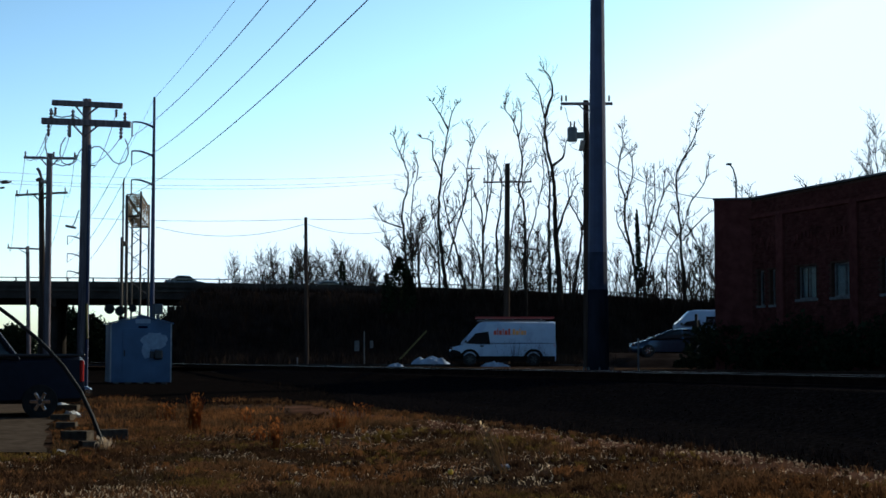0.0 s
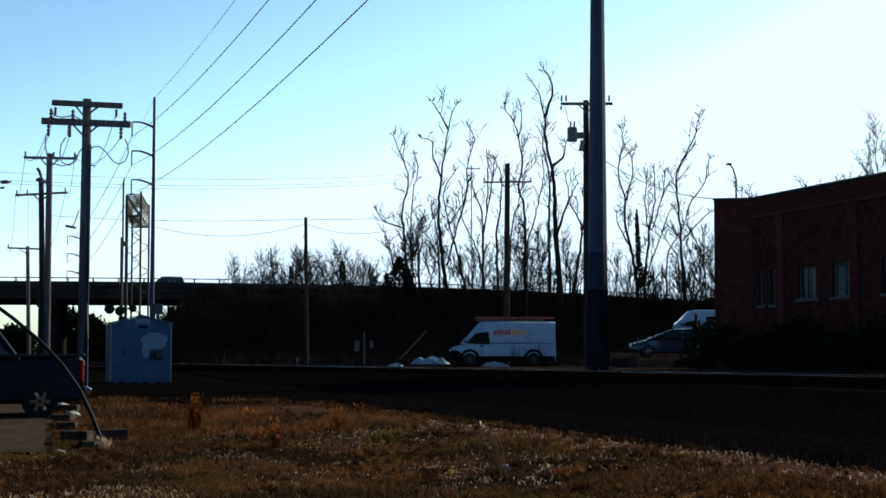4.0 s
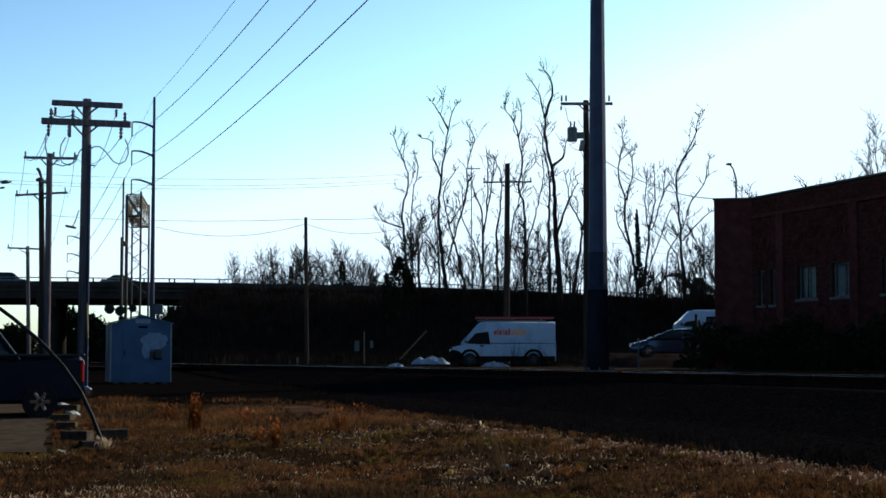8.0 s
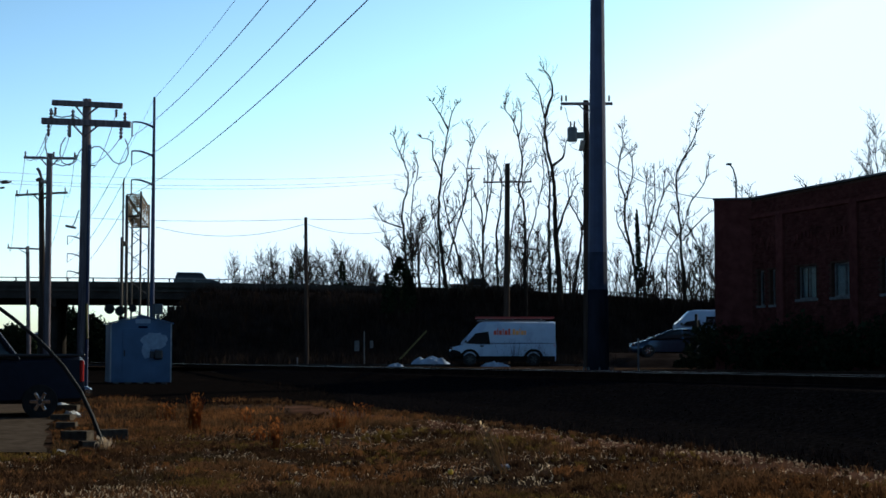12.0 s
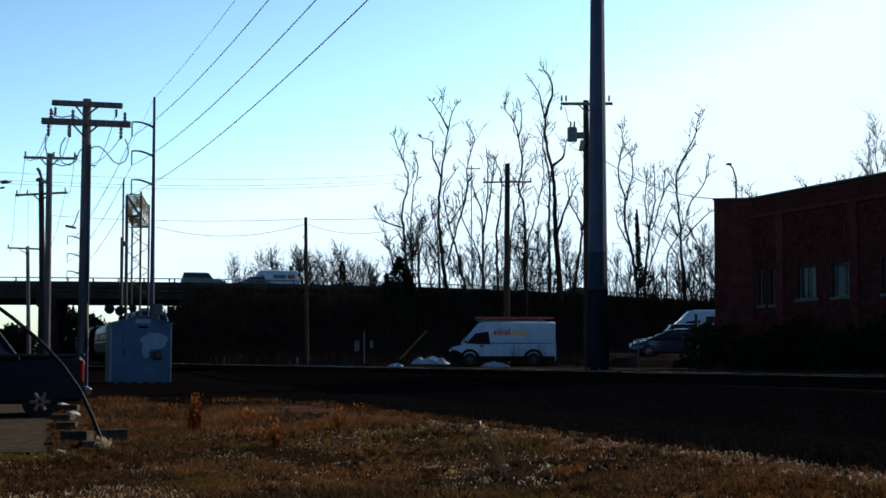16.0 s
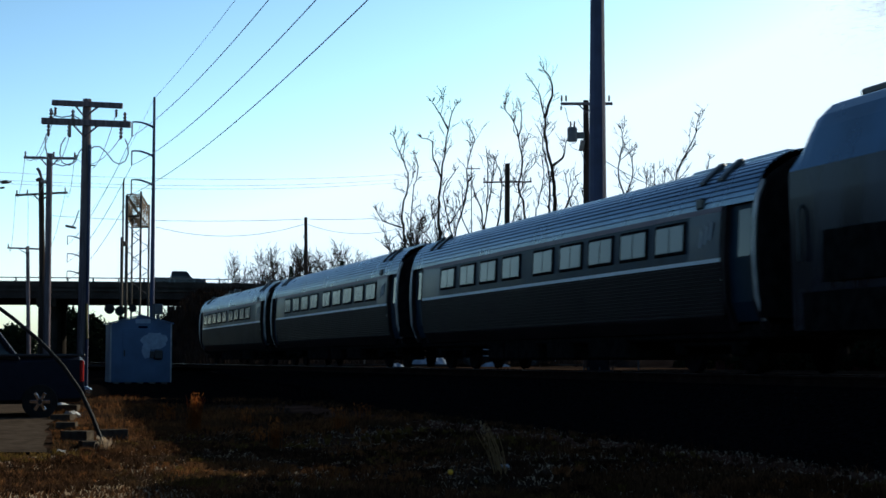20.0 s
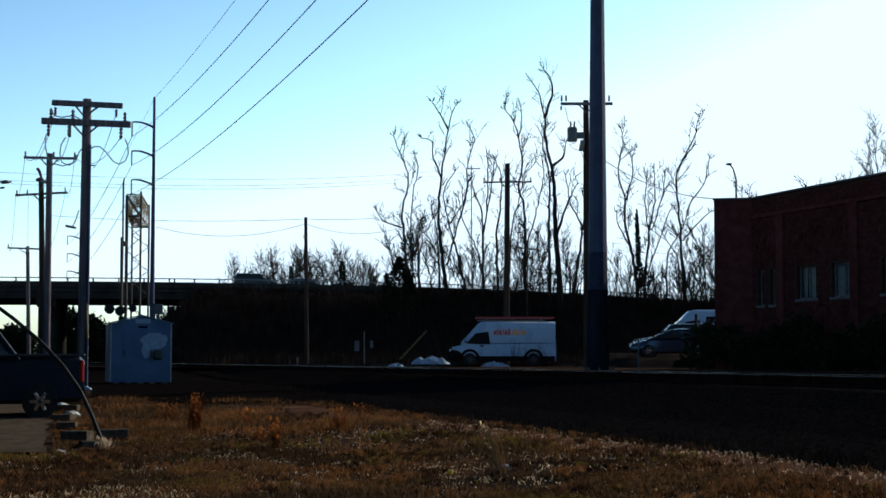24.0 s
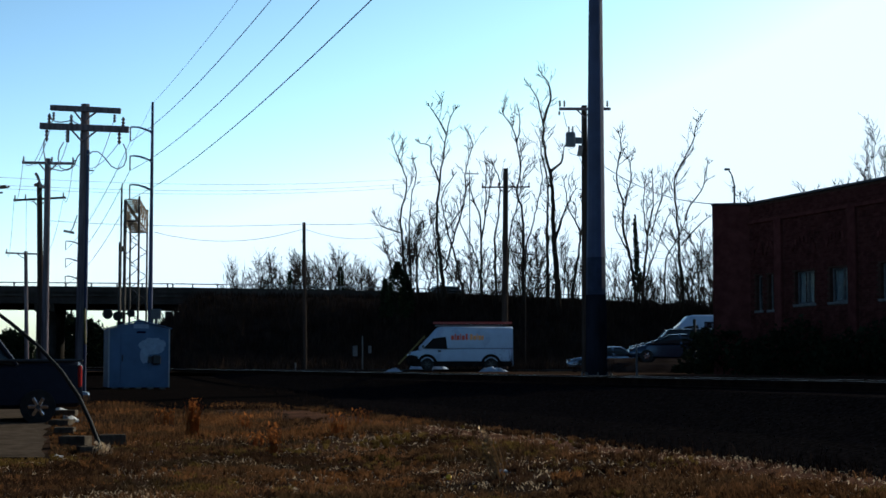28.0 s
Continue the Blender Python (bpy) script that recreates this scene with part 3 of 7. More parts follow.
    while z < top - 0.1:
        a = 0.12 * (row % 2)
        while a < 13.0:
            if not any(w0 - 0.24 < a < w0 + w + 0.02 and lo - 0.08 < z < hi + 0.04 for w0, w, lo, hi in wins):
                d = -0.012 - rnd.random() * 0.006
                o = len(vs)
                vs += [P(a, d, z), P(a + 0.225, d, z), P(a + 0.225, d, z + 0.075), P(a, d, z + 0.075), P(a, 0.0, z), P(a + 0.225, 0, z), P(a + 0.225, 0, z + 0.075), P(a, 0, z + 0.075)]
                fs += [(o, o + 1, o + 2, o + 3), (o, o + 4, o + 5, o + 1), (o + 3, o + 2, o + 6, o + 7), (o + 1, o + 5, o + 6, o + 2), (o, o + 3, o + 7, o + 4)]
            a += 0.24
        z += 0.0875
        row += 1
    me = bpy.data.meshes.new("brickwork")
    me.from_pydata(vs, [], fs)
    me.materials.append(M["brick"])
    ob = new("brickwork", me)
    ob.parent = root
    ob["kind"] = "stuff"
    ob["label"] = "courses of dark red face brick"
    return P




# ---- the train; each unit's own space runs back from its front end, z above the rail ----
def bogie(root, y, wheels=2, base=2.6, r=0.46):
    g = Geo()
    for sx in (-1.05, 1.05):
        g.box((sx, y, 0.62), (0.16, base + 1.0, 0.22), bev=0.04)
        for k in range(wheels):
            yy = y - base / 2 + base * k / (wheels - 1)
            g.box((sx, yy, 0.50), (0.22, 0.34, 0.36), bev=0.05)
            g.cyl((sx + (0.08 if sx > 0 else -0.08), yy + 0.3, 0.78), (sx + (0.08 if sx > 0 else -0.08), yy + 0.3, 1.02), 0.1, 10)
    g.box((0, y, 0.7), (2.0, 0.5, 0.25), bev=0.04)
    b = part("bogie", g, "under", root, "dark cast bogie frame")
    for k in range(wheels):
        yy = y - base / 2 + base * k / (wheels - 1)
        w = Geo().cyl((-0.75, yy, r), (0.75, yy, r), 0.08, 8)
        for sx in (-1, 1):
            w.tube([(sx * 0.69, yy, r), (sx * 0.72, yy, r), (sx * 0.72, yy, r), (sx * 0.83, yy, r)], [r + 0.02, r + 0.02, r, r], 20)
        part("wheelset", w, "under", b)


def locomotive():
    root = thing("locomotive", "silver diesel passenger locomotive with dark blue nose", "locomotive")
    n_half = 7

    def ring(y, hw, top, zs, chin=0.55):
        k = hw / 1.5
        side = min(3.45, top - 0.5)
        bx = 1 - smooth_step(1.7, 3.2, y)  # squarer shoulders round the windshield
        half = [(hw * 0.97, chin), (hw, zs), (hw, side), (lerp(1.24, 1.40, bx) * k, lerp(side, top, 0.55)), (lerp(1.12, 1.33, bx) * k, lerp(side, top, 0.74)), (lerp(0.96, 1.20, bx) * k, top - lerp(0.15, 0.09, bx)),
                (lerp(0.8, 1.02, bx) * k, top - lerp(0.09, 0.05, bx)), (lerp(0.5, 0.62, bx) * k, top - 0.025), (0, top)]
        return half, [(-a, y, z) for a, z in half] + [(a, y, z) for a, z in half[-2::-1]]
    stations = [(0.0, 1.22, 2.75, 2.30), (0.10, 1.34, 2.98, 2.30), (0.35, 1.44, 3.35, 2.30), (0.8, 1.49, 3.92, 2.33), (1.3, 1.5, 4.38, 2.40), (1.8, 1.5, 4.60, 2.52), (2.5, 1.5, 4.68, 2.78), (3.3, 1.5, 4.7, 3.2)]
    fine = []
    for i in range(len(stations) - 1):
        p0, p1, p2, p3 = (stations[max(0, min(len(stations) - 1, i + k))] for k in (-1, 0, 1, 2))
        for k in range(4):
            t = k / 4
            fine.append(tuple(0.5 * (2 * b + (c - a) * t + (2 * a - 5 * b + 4 * c - d) * t * t + (3 * b - a - 3 * c + d) * t ** 3) for a, b, c, d in zip(p0, p1, p2, p3)))
    fine.append(stations[-1])
    rings = [ring(y, hw, top, zs)[1] for y, hw, top, zs in fine]
    lo, up = Geo(), Geo()
    n = len(rings[0])
    up.loft([r[1:-1] for r in rings], closed=False)
    lo.loft([r[:2] for r in rings], closed=False)
    lo.loft([r[-2:] for r in rings], closed=False)
    r0 = rings[0]
    lo.add([r0[0], r0[1], r0[-2], r0[-1]], [(0, 1, 2, 3)])
    up.add(r0[1:-1], [tuple(range(n - 2))])
    # the lower nose takes the shaded copy of the grey
    part("nose_lower", lo, "shaded_grey", root, "lower nose with shade in its grey paint", True)
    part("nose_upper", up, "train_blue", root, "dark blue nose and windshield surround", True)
    body = []
    for y, top in ((3.3, 4.7), (4.5, 4.7), (20.2, 4.7), (20.45, 4.62), (20.75, 4.1)):
        body.append(ring(y, 1.5, top, 3.0, 0.75)[1])
    # side darker, slope and roof lighter: reflected light put into the paint
    part("carbody", Geo().loft([r[:3] for r in body], closed=False).loft([r[-3:] for r in body], closed=False).add(body[-1], [tuple(range(len(body[-1])))]), "train_grey", root, "grey lower carbody, shade and dirt in its paint")
    part("upper_side", Geo().loft([r[2:-2] for r in body], closed=False), "train_silver", root, "silver upper side and roof, sky light in the paint")
    # sunlight along the right nose edge, added as a pale tube
    part("corner_grab_rail", Geo().tube([(1.44, 0.28, 1.0), (1.48, 0.45, 2.4), (1.5, 0.7, 3.3), (1.32, 1.05, 3.95)], 0.03, 6), "stripe", root, "sunlit nose edge, added as a pale tube")
    # dark strip that puts the bottom's shade and dirt into colour
    for sx in (-1, 1):
        part("side_skirt", Geo().box((sx * 1.494, 11.8, 1.05), (0.026, 17.0, 0.66), bev=0.012), "under", root, "dark lower side, shade and dirt in its colour")
    # roof band of blue along the shoulder
    sh = Geo()
    for sx in (-1, 1):
        sh.add([(sx * 0.95, 3.3, 4.53), (sx * 0.95, 20.1, 4.53), (sx * 0.56, 20.1, 4.675), (sx * 0.56, 3.3, 4.675)], [(0, 1, 2, 3)])
    part("roof_stripe", sh, "train_blue", root)
    ws = Geo()
    for sx in (-1, 1):
        ws.add([(sx * 0.12, 0.70, 3.86), (sx * 1.0, 0.86, 3.97), (sx * 0.95, 1.30, 4.37), (sx * 0.1, 1.22, 4.37)], [(0, 1, 2, 3)])
    part("windshield", ws, "nose_glass", root, "dark windshield")

    def slope_pt(sx, y, t):
        # on the inclined upper side, t from the shoulder line up
        return (sx * (lerp(1.5, 1.24, t) + 0.016), y, lerp(3.45, lerp(3.45, 4.7, 0.55), t) + 0.006)
    for sx in (-1, 1):
        for y0, y1, sk in ((15.5, 16.5, 0.15), (8.8, 9.8, 0.12), (7.5, 8.5, 0.12), (5.55, 7.2, 0.12)):
            g = Geo().add([slope_pt(sx, y0, 0.16), slope_pt(sx, y1, 0.16), slope_pt(sx, y1 + sk, 1.0), slope_pt(sx, y0 + sk, 1.0), (sx * 1.142, y1 + sk * 1.3, 4.375), (sx * 1.142, y0 + sk * 1.3, 4.375)], [(0, 1, 2, 3), (3, 2, 4, 5)])
            part("air_intake", g, "under", root, "black intake screen")
        for y0, y1 in ((3.0, 3.55), (3.72, 4.25)):
            g = Geo().add([slope_pt(sx, y0, 0.1), slope_pt(sx, y1, 0.1), slope_pt(sx, y1 + 0.1, 0.85), slope_pt(sx, y0 + 0.1, 0.85)], [(0, 1, 2, 3)])
            part("cab_window", g, "glass", root, "cab side window")
        for y in (4.55, 5.15):
            g = Geo().tube([(sx * 1.56, y, 1.2), (sx * 1.58, y, 1.4), (sx * 1.58, y, 3.4), (sx * 1.46, y, 3.75)], 0.035, 8)
            part("handrail", g, "under", root)
        part("cab_door", Geo().box((sx * 1.503, 4.85, 2.3), (0.02, 0.5, 2.0), bev=0.008), "train_grey", root)
        part("door_step", Geo().box((sx * 1.50, 4.85, 1.02), (0.06, 0.46, 0.36)), "under", root)
        part("grille", Geo().box((sx * 1.505, 18.6, 1.95), (0.03, 2.0, 0.85), bev=0.01), "under", root, "dark lower grille")
        part("grab_rail", Geo().tube([(sx * 1.55, 20.3, 1.9), (sx * 1.57, 20.3, 2.0), (sx * 1.57, 20.3, 2.75), (sx * 1.5, 20.3, 2.85)], 0.03, 6), "dark_plastic", root)
        emb = Geo()
        for ey, ez, wd in ((5.75, 3.02, 0.26), (6.0, 2.62, 0.30), (6.45, 2.22, 0.32)):
            lo, hi = [], []
            for e in range(7):
                t = e / 6
                y0, z0 = lerp(7.55, ey, t), lerp(2.72, ez, t) + 0.22 * math.sin(t * math.pi)
                h = lerp(0.05, wd, t) / 2
                lo.append((sx * 1.512, y0 + h * 0.5, z0 - h))
                hi.append((sx * 1.512, y0 - h * 0.5, z0 + h))
            emb.loft([lo, hi], closed=False)
        part("emblem", emb, "train_blue", root, "three swept dark blue bars")
        for k in range(6):
            part("lettering_bar", Geo().box((sx * 1.505, 5.7 + 0.27 * k, 3.15), (0.012, 0.17, 0.12)), "grey_paint", root)
        for y, z, a, b in ((2.35, 2.55, 0.3, 0.16), (2.7, 1.95, 0.12, 0.2), (12.1, 1.9, 0.16, 0.3), (10.8, 2.35, 0.1, 0.22)):
            part("access_plate", Geo().box((sx * 1.502, y, z), (0.02, a, b)), "under", root)
    rf = Geo()
    for y, h, w, ln in ((19.5, 0.14, 1.1, 1.0), (15.8, 0.2, 1.1, 1.2), (7.3, 0.1, 0.8, 0.8)):
        part("roof_hatch", Geo().box((0, y, 4.7 + h / 2 - 0.03), (w, ln, h), bev=0.04), "dark_plastic", root, "dark roof hatch")
    for k in range(5):
        part("horn", Geo().lathe([(0.05, 0), (0.06, 0.25), (0.13, 0.38)], (-0.3 + 0.15 * k, 7.6 + 0.1 * (k % 2), 4.86), "y", 10), "dark_plastic", root)
    for y, h in ((4.4, 0.1), (6.4, 0.14)):
        part("antenna", Geo().box((0.1, y, 4.7 + h / 2), (0.3, 0.35, h), rx=12, bev=0.03), "dark_plastic", root)
    for sx in (-1, 1):
        hl = part("headlight", Geo().lathe([(0.072, 0.02), (0.072, -0.05), (0.058, -0.06)], (sx * 0.18, -0.02, 2.52), "y", 16), "lamp", root, "bright headlight")
        part("ditch_light", Geo().lathe([(0.058, 0.02), (0.058, -0.05), (0.045, -0.06)], (sx * 0.92, -0.01, 2.13), "y", 16), "lamp_red", root, "bright ditch light")
        part("nose_panel", Geo().box((sx * 0.88, -0.02, 1.55), (0.5, 0.06, 0.38), bev=0.02), "under", root)
        part("number_plate", Geo().box((sx * 1.0, 1.10, 4.22), (0.40, 0.03, 0.2), rx=-42), "coping", root)
    part("pilot", Geo().box((0, 0.05, 0.42), (2.6, 0.3, 0.55), bev=0.06), "under", root, "dark pilot plate")
    part("coupler", Geo().box((0, -0.3, 0.8), (0.3, 0.7, 0.28), bev=0.06), "under", root)
    part("fuel_tank", Geo().box((0, 10.6, 0.62), (2.7, 4.6, 0.75), bev=0.12), "under", root, "dark fuel tank")
    part("side_sill", Geo().box((0, 11.9, 0.82), (2.8, 17.2, 0.3), bev=0.05), "under", root)
    bogie(root, 4.2, 2, 2.7, 0.5)
    bogie(root, 16.6, 2, 2.7, 0.5)
    part("gangway", Geo().box((0, 20.95, 2.2), (1.6, 0.5, 2.6), bev=0.1), "under", root)
    return root


def coach(offs, rear_end=False):
    """A stainless coach; offs are the window starts measured from its rear end."""
    root = thing("passenger_coach", "fluted stainless-steel passenger coach with paired windows and blue band", "railway coach", group="coaches of the train")
    L = 25.2
    side_lo = [(1.30, 0.78), (1.50, 1.02)]
    for i in range(14):
        z = 1.08 + i * 0.07
        x = 1.52 + 0.08 * math.sin((z - 1.05) / 1.0 * 1.57)
        side_lo += [(x + 0.012, z), (x + 0.012, z + 0.03), (x - 0.008, z + 0.042), (x - 0.008, z + 0.062)]
    band = [(1.602, 2.07), (1.605, 2.13), (1.592, 2.45), (1.575, 2.8), (1.548, 3.08)]
    top = []
    for i in range(15):
        for f, d in ((0.0, 0.0), (0.62, 0.0), (0.72, 0.028), (0.92, 0.028)):
            t = (i + f) / 15
            a = t * math.pi / 2
            x, z = 1.545 * max(0.0, math.cos(a)) ** 0.72, 3.1 + 0.98 * math.sin(a) ** 0.95
            k = d if i < 13 else 0
            top.append((x - k * math.cos(a), z - k * math.sin(a)))
    top.append((0, 4.08))
    half = side_lo + band + top

    def shell(prof, y0, y1, name, material, label=""):
        g = Geo()
        for sx in (-1, 1):
            g.loft([[(sx * x, y, z) for x, z in prof] for y in (y0, y1)], closed=False)
        return part(name, g, material, root, label)
    y0, y1 = 0.55, L - 0.55
    # the lower side takes the shaded copy of the stainless
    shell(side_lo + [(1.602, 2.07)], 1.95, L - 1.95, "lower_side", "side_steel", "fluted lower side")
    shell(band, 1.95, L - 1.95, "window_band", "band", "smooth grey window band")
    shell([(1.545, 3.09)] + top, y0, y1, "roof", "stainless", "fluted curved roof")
    g = Geo()
    for sx in (-1, 1):
        g.box((sx * 1.603, L / 2, 2.10), (0.018, L - 3.9, 0.075))
    part("belt_stripe", g, "stripe", root, "pale belt stripe")
    g = Geo()
    for sx in (-1, 1):
        g.box((sx * 1.553, L / 2, 3.05), (0.014, L - 3.9, 0.10), ry=-sx * 5)
    part("upper_stripe", g, "stripe_red", root, "faded red stripe over the windows")
    for sx in (-1, 1):
        for a, b in ((1.97, 3.35), (L - 3.9, L - 1.97)):
            pr = [(1.604, 2.135), (1.594, 2.45), (1.577, 2.8), (1.556, 3.03)]
            g = Geo().loft([[(sx * (x + 0.004), y, z) for x, z in pr] for y in (a, b)], closed=False)
            part("blue_panel", g, "panel_blue", root, "blue end panel")
        for k in range(3):
            part("emblem", Geo().box((sx * 1.598, 2.35 + 0.22 * k, 2.66 - 0.06 * k), (0.012, 0.13, 0.36), rx=sx * -20), "trim", root)
    for o in offs:
        yy = L - o - 0.75
        for sx in (-1, 1):
            w = part("window", Geo().box((0, 0, 0), (0.05, 1.5, 0.64), bev=0.02), "under", root, at=pose(sx * 1.588, yy, 2.62, 0, -sx * 3.0, 0))
            for k in (-1, 1):
                part("pane", Geo().box((0, 0, 0), (0.02, 0.65, 0.52), bev=0.008), "train_glass", w, at=pose(sx * 0.022, k * 0.345, 0))
    # vestibule ends: recessed doors between posts
    for yv, s in ((1.25, -1), (L - 1.25, 1)):
        for sx in (-1, 1):
            for dy, wd in ((-0.62, 0.16), (0.62, 0.16)):
                g = Geo().loft([[(sx * (x - dx), yv + dy + e, z) for e in (-wd / 2, wd / 2)] + [(sx * (x - dx - 0.12), yv + dy + e, z) for e in (wd / 2, -wd / 2)]
                                for x, z, dx in ((1.38, 0.8, 0), (1.56, 1.3, 0), (1.60, 2.1, 0), (1.56, 3.0, 0), (1.42, 3.4, 0.02))])
                part("door_post", g, "side_steel", root)
            d = part("door", Geo().loft([[(sx * x, yv - 0.54, z) for x, z in ((1.33, 0.95), (1.45, 1.3), (1.49, 2.1), (1.44, 3.1))],
                                         [(sx * x, yv + 0.54, z) for x, z in ((1.33, 0.95), (1.45, 1.3), (1.49, 2.1), (1.44, 3.1))]], closed=False), "band", root, "recessed vestibule door")
            part("pane", Geo().box((sx * 1.475, yv + 0.1 * s, 2.55), (0.02, 0.5, 0.85), ry=-sx * 3), "glass", d)
        part("diaphragm", Geo().box((0, 0.12 if s < 0 else L - 0.12, 2.15), (1.3, 0.5, 2.7), bev=0.1), "under", root, "black rubber gangway")
        ring = [(-1.5, 1.0), (-1.56, 2.0), (-1.5, 3.05), (-1.3, 3.55), (-0.8, 3.88), (0, 4.02), (0.8, 3.88), (1.3, 3.55), (1.5, 3.05), (1.56, 2.0), (1.5, 1.0)]
        ye = 0.42 if s < 0 else L - 0.42
        for sx in (-1, 1):
            part("end_post", Geo().tube([(sx * a, 0.56 if s < 0 else L - 0.56, z) for a, z in ((1.40, 0.95), (1.56, 1.4), (1.605, 2.1), (1.575, 2.8), (1.52, 3.15), (1.40, 3.45))], 0.05, 6), "end_steel", root, "stainless end post with its highlight in the colour")
        part("end_wall", Geo().loft([[(a, ye, z) for a, z in ring], [(a, ye - s * 0.14, z) for a, z in ring]]), "under", root, "dark car end")
    for k, yv in enumerate((2.3, 3.1, L - 3.1, L - 2.3)):
        for sx in (-1, 1):
            part("roof_vent", Geo().box((sx * 1.19, yv, 3.81), (0.62, 0.26, 0.09), ry=sx * 43, bev=0.03), "dark_plastic", root, "dark roof vent")
    for sx in (-1, 1):
        part("side_lamp", Geo().box((sx * 1.54, 4.6 - 1.7, 3.22), (0.08, 0.32, 0.22), bev=0.03), "dark_plastic", root)
    part("roof_duct", Geo().box((0, 3.6, 4.1), (0.9, 4.2, 0.1), bev=0.03), "stainless", root)
    if rear_end:
        part("roof_rack", Geo().box((0.1, L - 3.8, 4.16), (0.9, 2.6, 0.1), bev=0.02), "dark_plastic", root)
        for yy in (L - 2.6, L - 4.8):
            part("roof_unit", Geo().box((0.1, yy, 4.28), (0.35, 0.35, 0.3), bev=0.04), "dark_plastic", root)
        for yy in (L - 8.5, L - 10.0, L - 11.5):
            part("roof_unit", Geo().box((0, yy, 4.12), (0.3, 0.3, 0.1), bev=0.03), "dark_plastic", root)
    part("underframe", Geo().box((0, L / 2, 0.78), (2.5, L - 1.2, 0.3), bev=0.05), "under", root)
    for yv, ln in ((8.6, 2.4), (11.8, 1.8), (14.8, 2.6), (17.0, 1.2)):
        part("equipment_box", Geo().box((0, yv, 0.5), (2.5, ln, 0.5), bev=0.06), "under", root, "dark underfloor equipment box")
    bogie(root, 3.6)
    bogie(root, L - 3.6)
    return root


# highlights of the coach end posts are put into this bright steel
M["end_steel"] = mat("highlight_end_steel", (0.42, 0.40, 0.38), 0.4, 0.4, vary=0.2, scale=3, bump=0.05, stain=0.4)
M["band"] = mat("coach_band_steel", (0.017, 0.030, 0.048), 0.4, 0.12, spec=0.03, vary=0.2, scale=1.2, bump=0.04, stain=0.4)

LOCO = locomotive()
COACHES = [coach([4.1, 6.1, 8.05, 10.05, 12.55, 14.5, 16.4, 18.3, 20.2])]
COACHES.append(copy_thing(COACHES[0], Matrix()))
COACHES.append(coach([2.5, 4.4, 6.5, 8.55, 10.4, 12.95, 14.9, 16.8, 18.7], True))


STACK = 15.2  # metres from the nose back to the exhaust


def smoke_puffs():
    """Loose puffs of fine specks; each leaves the stack at its own moment and falls behind in the wake."""
    rnd = np.random.RandomState(8)
    puffs, meshes = [], []
    for n in (24000, 18000, 6500):
        c = rnd.normal(0, 1, (n, 3)) * np.array((0.55, 0.9, 0.40))
        for k in range(0, n):
            c[k] += 0.3 * np.array(noise.noise_vector(Vector(c[k]) * 0.9 + Vector((n, 0, 0))))
        c[:, 0] = np.clip(c[:, 0], -1.3, 1.3)
        c[:, 2] = np.clip(c[:, 2], -1.3, 1.3)
        r = rnd.uniform(0.0042, 0.0075, (n, 1, 1))
        vs = (c[:, None, :] + rnd.normal(0, 1, (n, 3, 3)) * r).reshape(-1, 3)
        me = bpy.data.meshes.new("haze")
        me.from_pydata(vs.tolist(), [], [(3 * k, 3 * k + 1, 3 * k + 2) for k in range(n)])
        me.materials.append(M["smoke"])
        meshes.append(me)
    for i in range(7):
        root = thing("smoke_puff", "thin brownish puff of diesel exhaust haze", "smoke", group="puffs of the exhaust plume")
        ob = part("haze", meshes[2 if i < 1 or i > 4 else i % 2], "smoke", root, at=pose(0, 0, 0, 0, 0, 180 * (i % 2)))
        ob["kind"] = "stuff"
        puffs.append((root, 17.45 + 0.24 * i))
    return puffs


PUFFS = smoke_puffs()


# ---- poles and wires ----
def wire(root, a, b, sag, r=0.012, n=14, name="wire"):
    return part(name, Geo().tube(sagging(a, b, sag, n), r, 5), "wire", root)


def insulator(root, p, h=0.3, r=0.06, down=False):
    s = -1 if down else 1
    prof = [(0.02, 0), (r, s * h * 0.15), (0.03, s * h * 0.3), (r, s * h * 0.45), (0.03, s * h * 0.6), (r * 0.9, s * h * 0.75), (0.02, s * h)]
    return part("insulator", Geo().lathe(prof, p, "z", 10), "ceramic", root)


def pole_body(root, base, top, r0, r1, material="pole"):
    b, t = Vector(base), Vector(top)
    pts = [b.lerp(t, k / 6) for k in range(7)]
    return part("pole", Geo().tube(pts, [lerp(r0, r1, k / 6) for k in range(7)], 16), material, root, "weathered round wooden pole" if material != "corten" else "tapered steel shaft", True)


def crossarm(root, a, b, depth=0.12, h=0.14, pole_xy=None, brace=0.0, material="pole"):
    a, b = Vector(a), Vector(b)
    d = b - a
    c = (a + b) / 2
    ry = -math.degrees(math.atan2(d.z, math.hypot(d.x, d.y)))
    rz = math.degrees(math.atan2(d.y, d.x))
    arm = part("crossarm", Geo().box(c, (d.length, depth, h), rz=rz, ry=ry, bev=0.015), material, root, "square wooden crossarm")
    if brace:
        px, py = pole_xy
        for s in (-1, 1):
            p = Vector((px, py, 0))
            e = c + d.normalized() * s * brace
            part("brace", Geo().tube([(e.x, e.y - depth / 2, e.z - h / 2), (p.x, p.y - depth / 2, c.z - brace * 1.2)], 0.035, 6), material, root)
    return arm


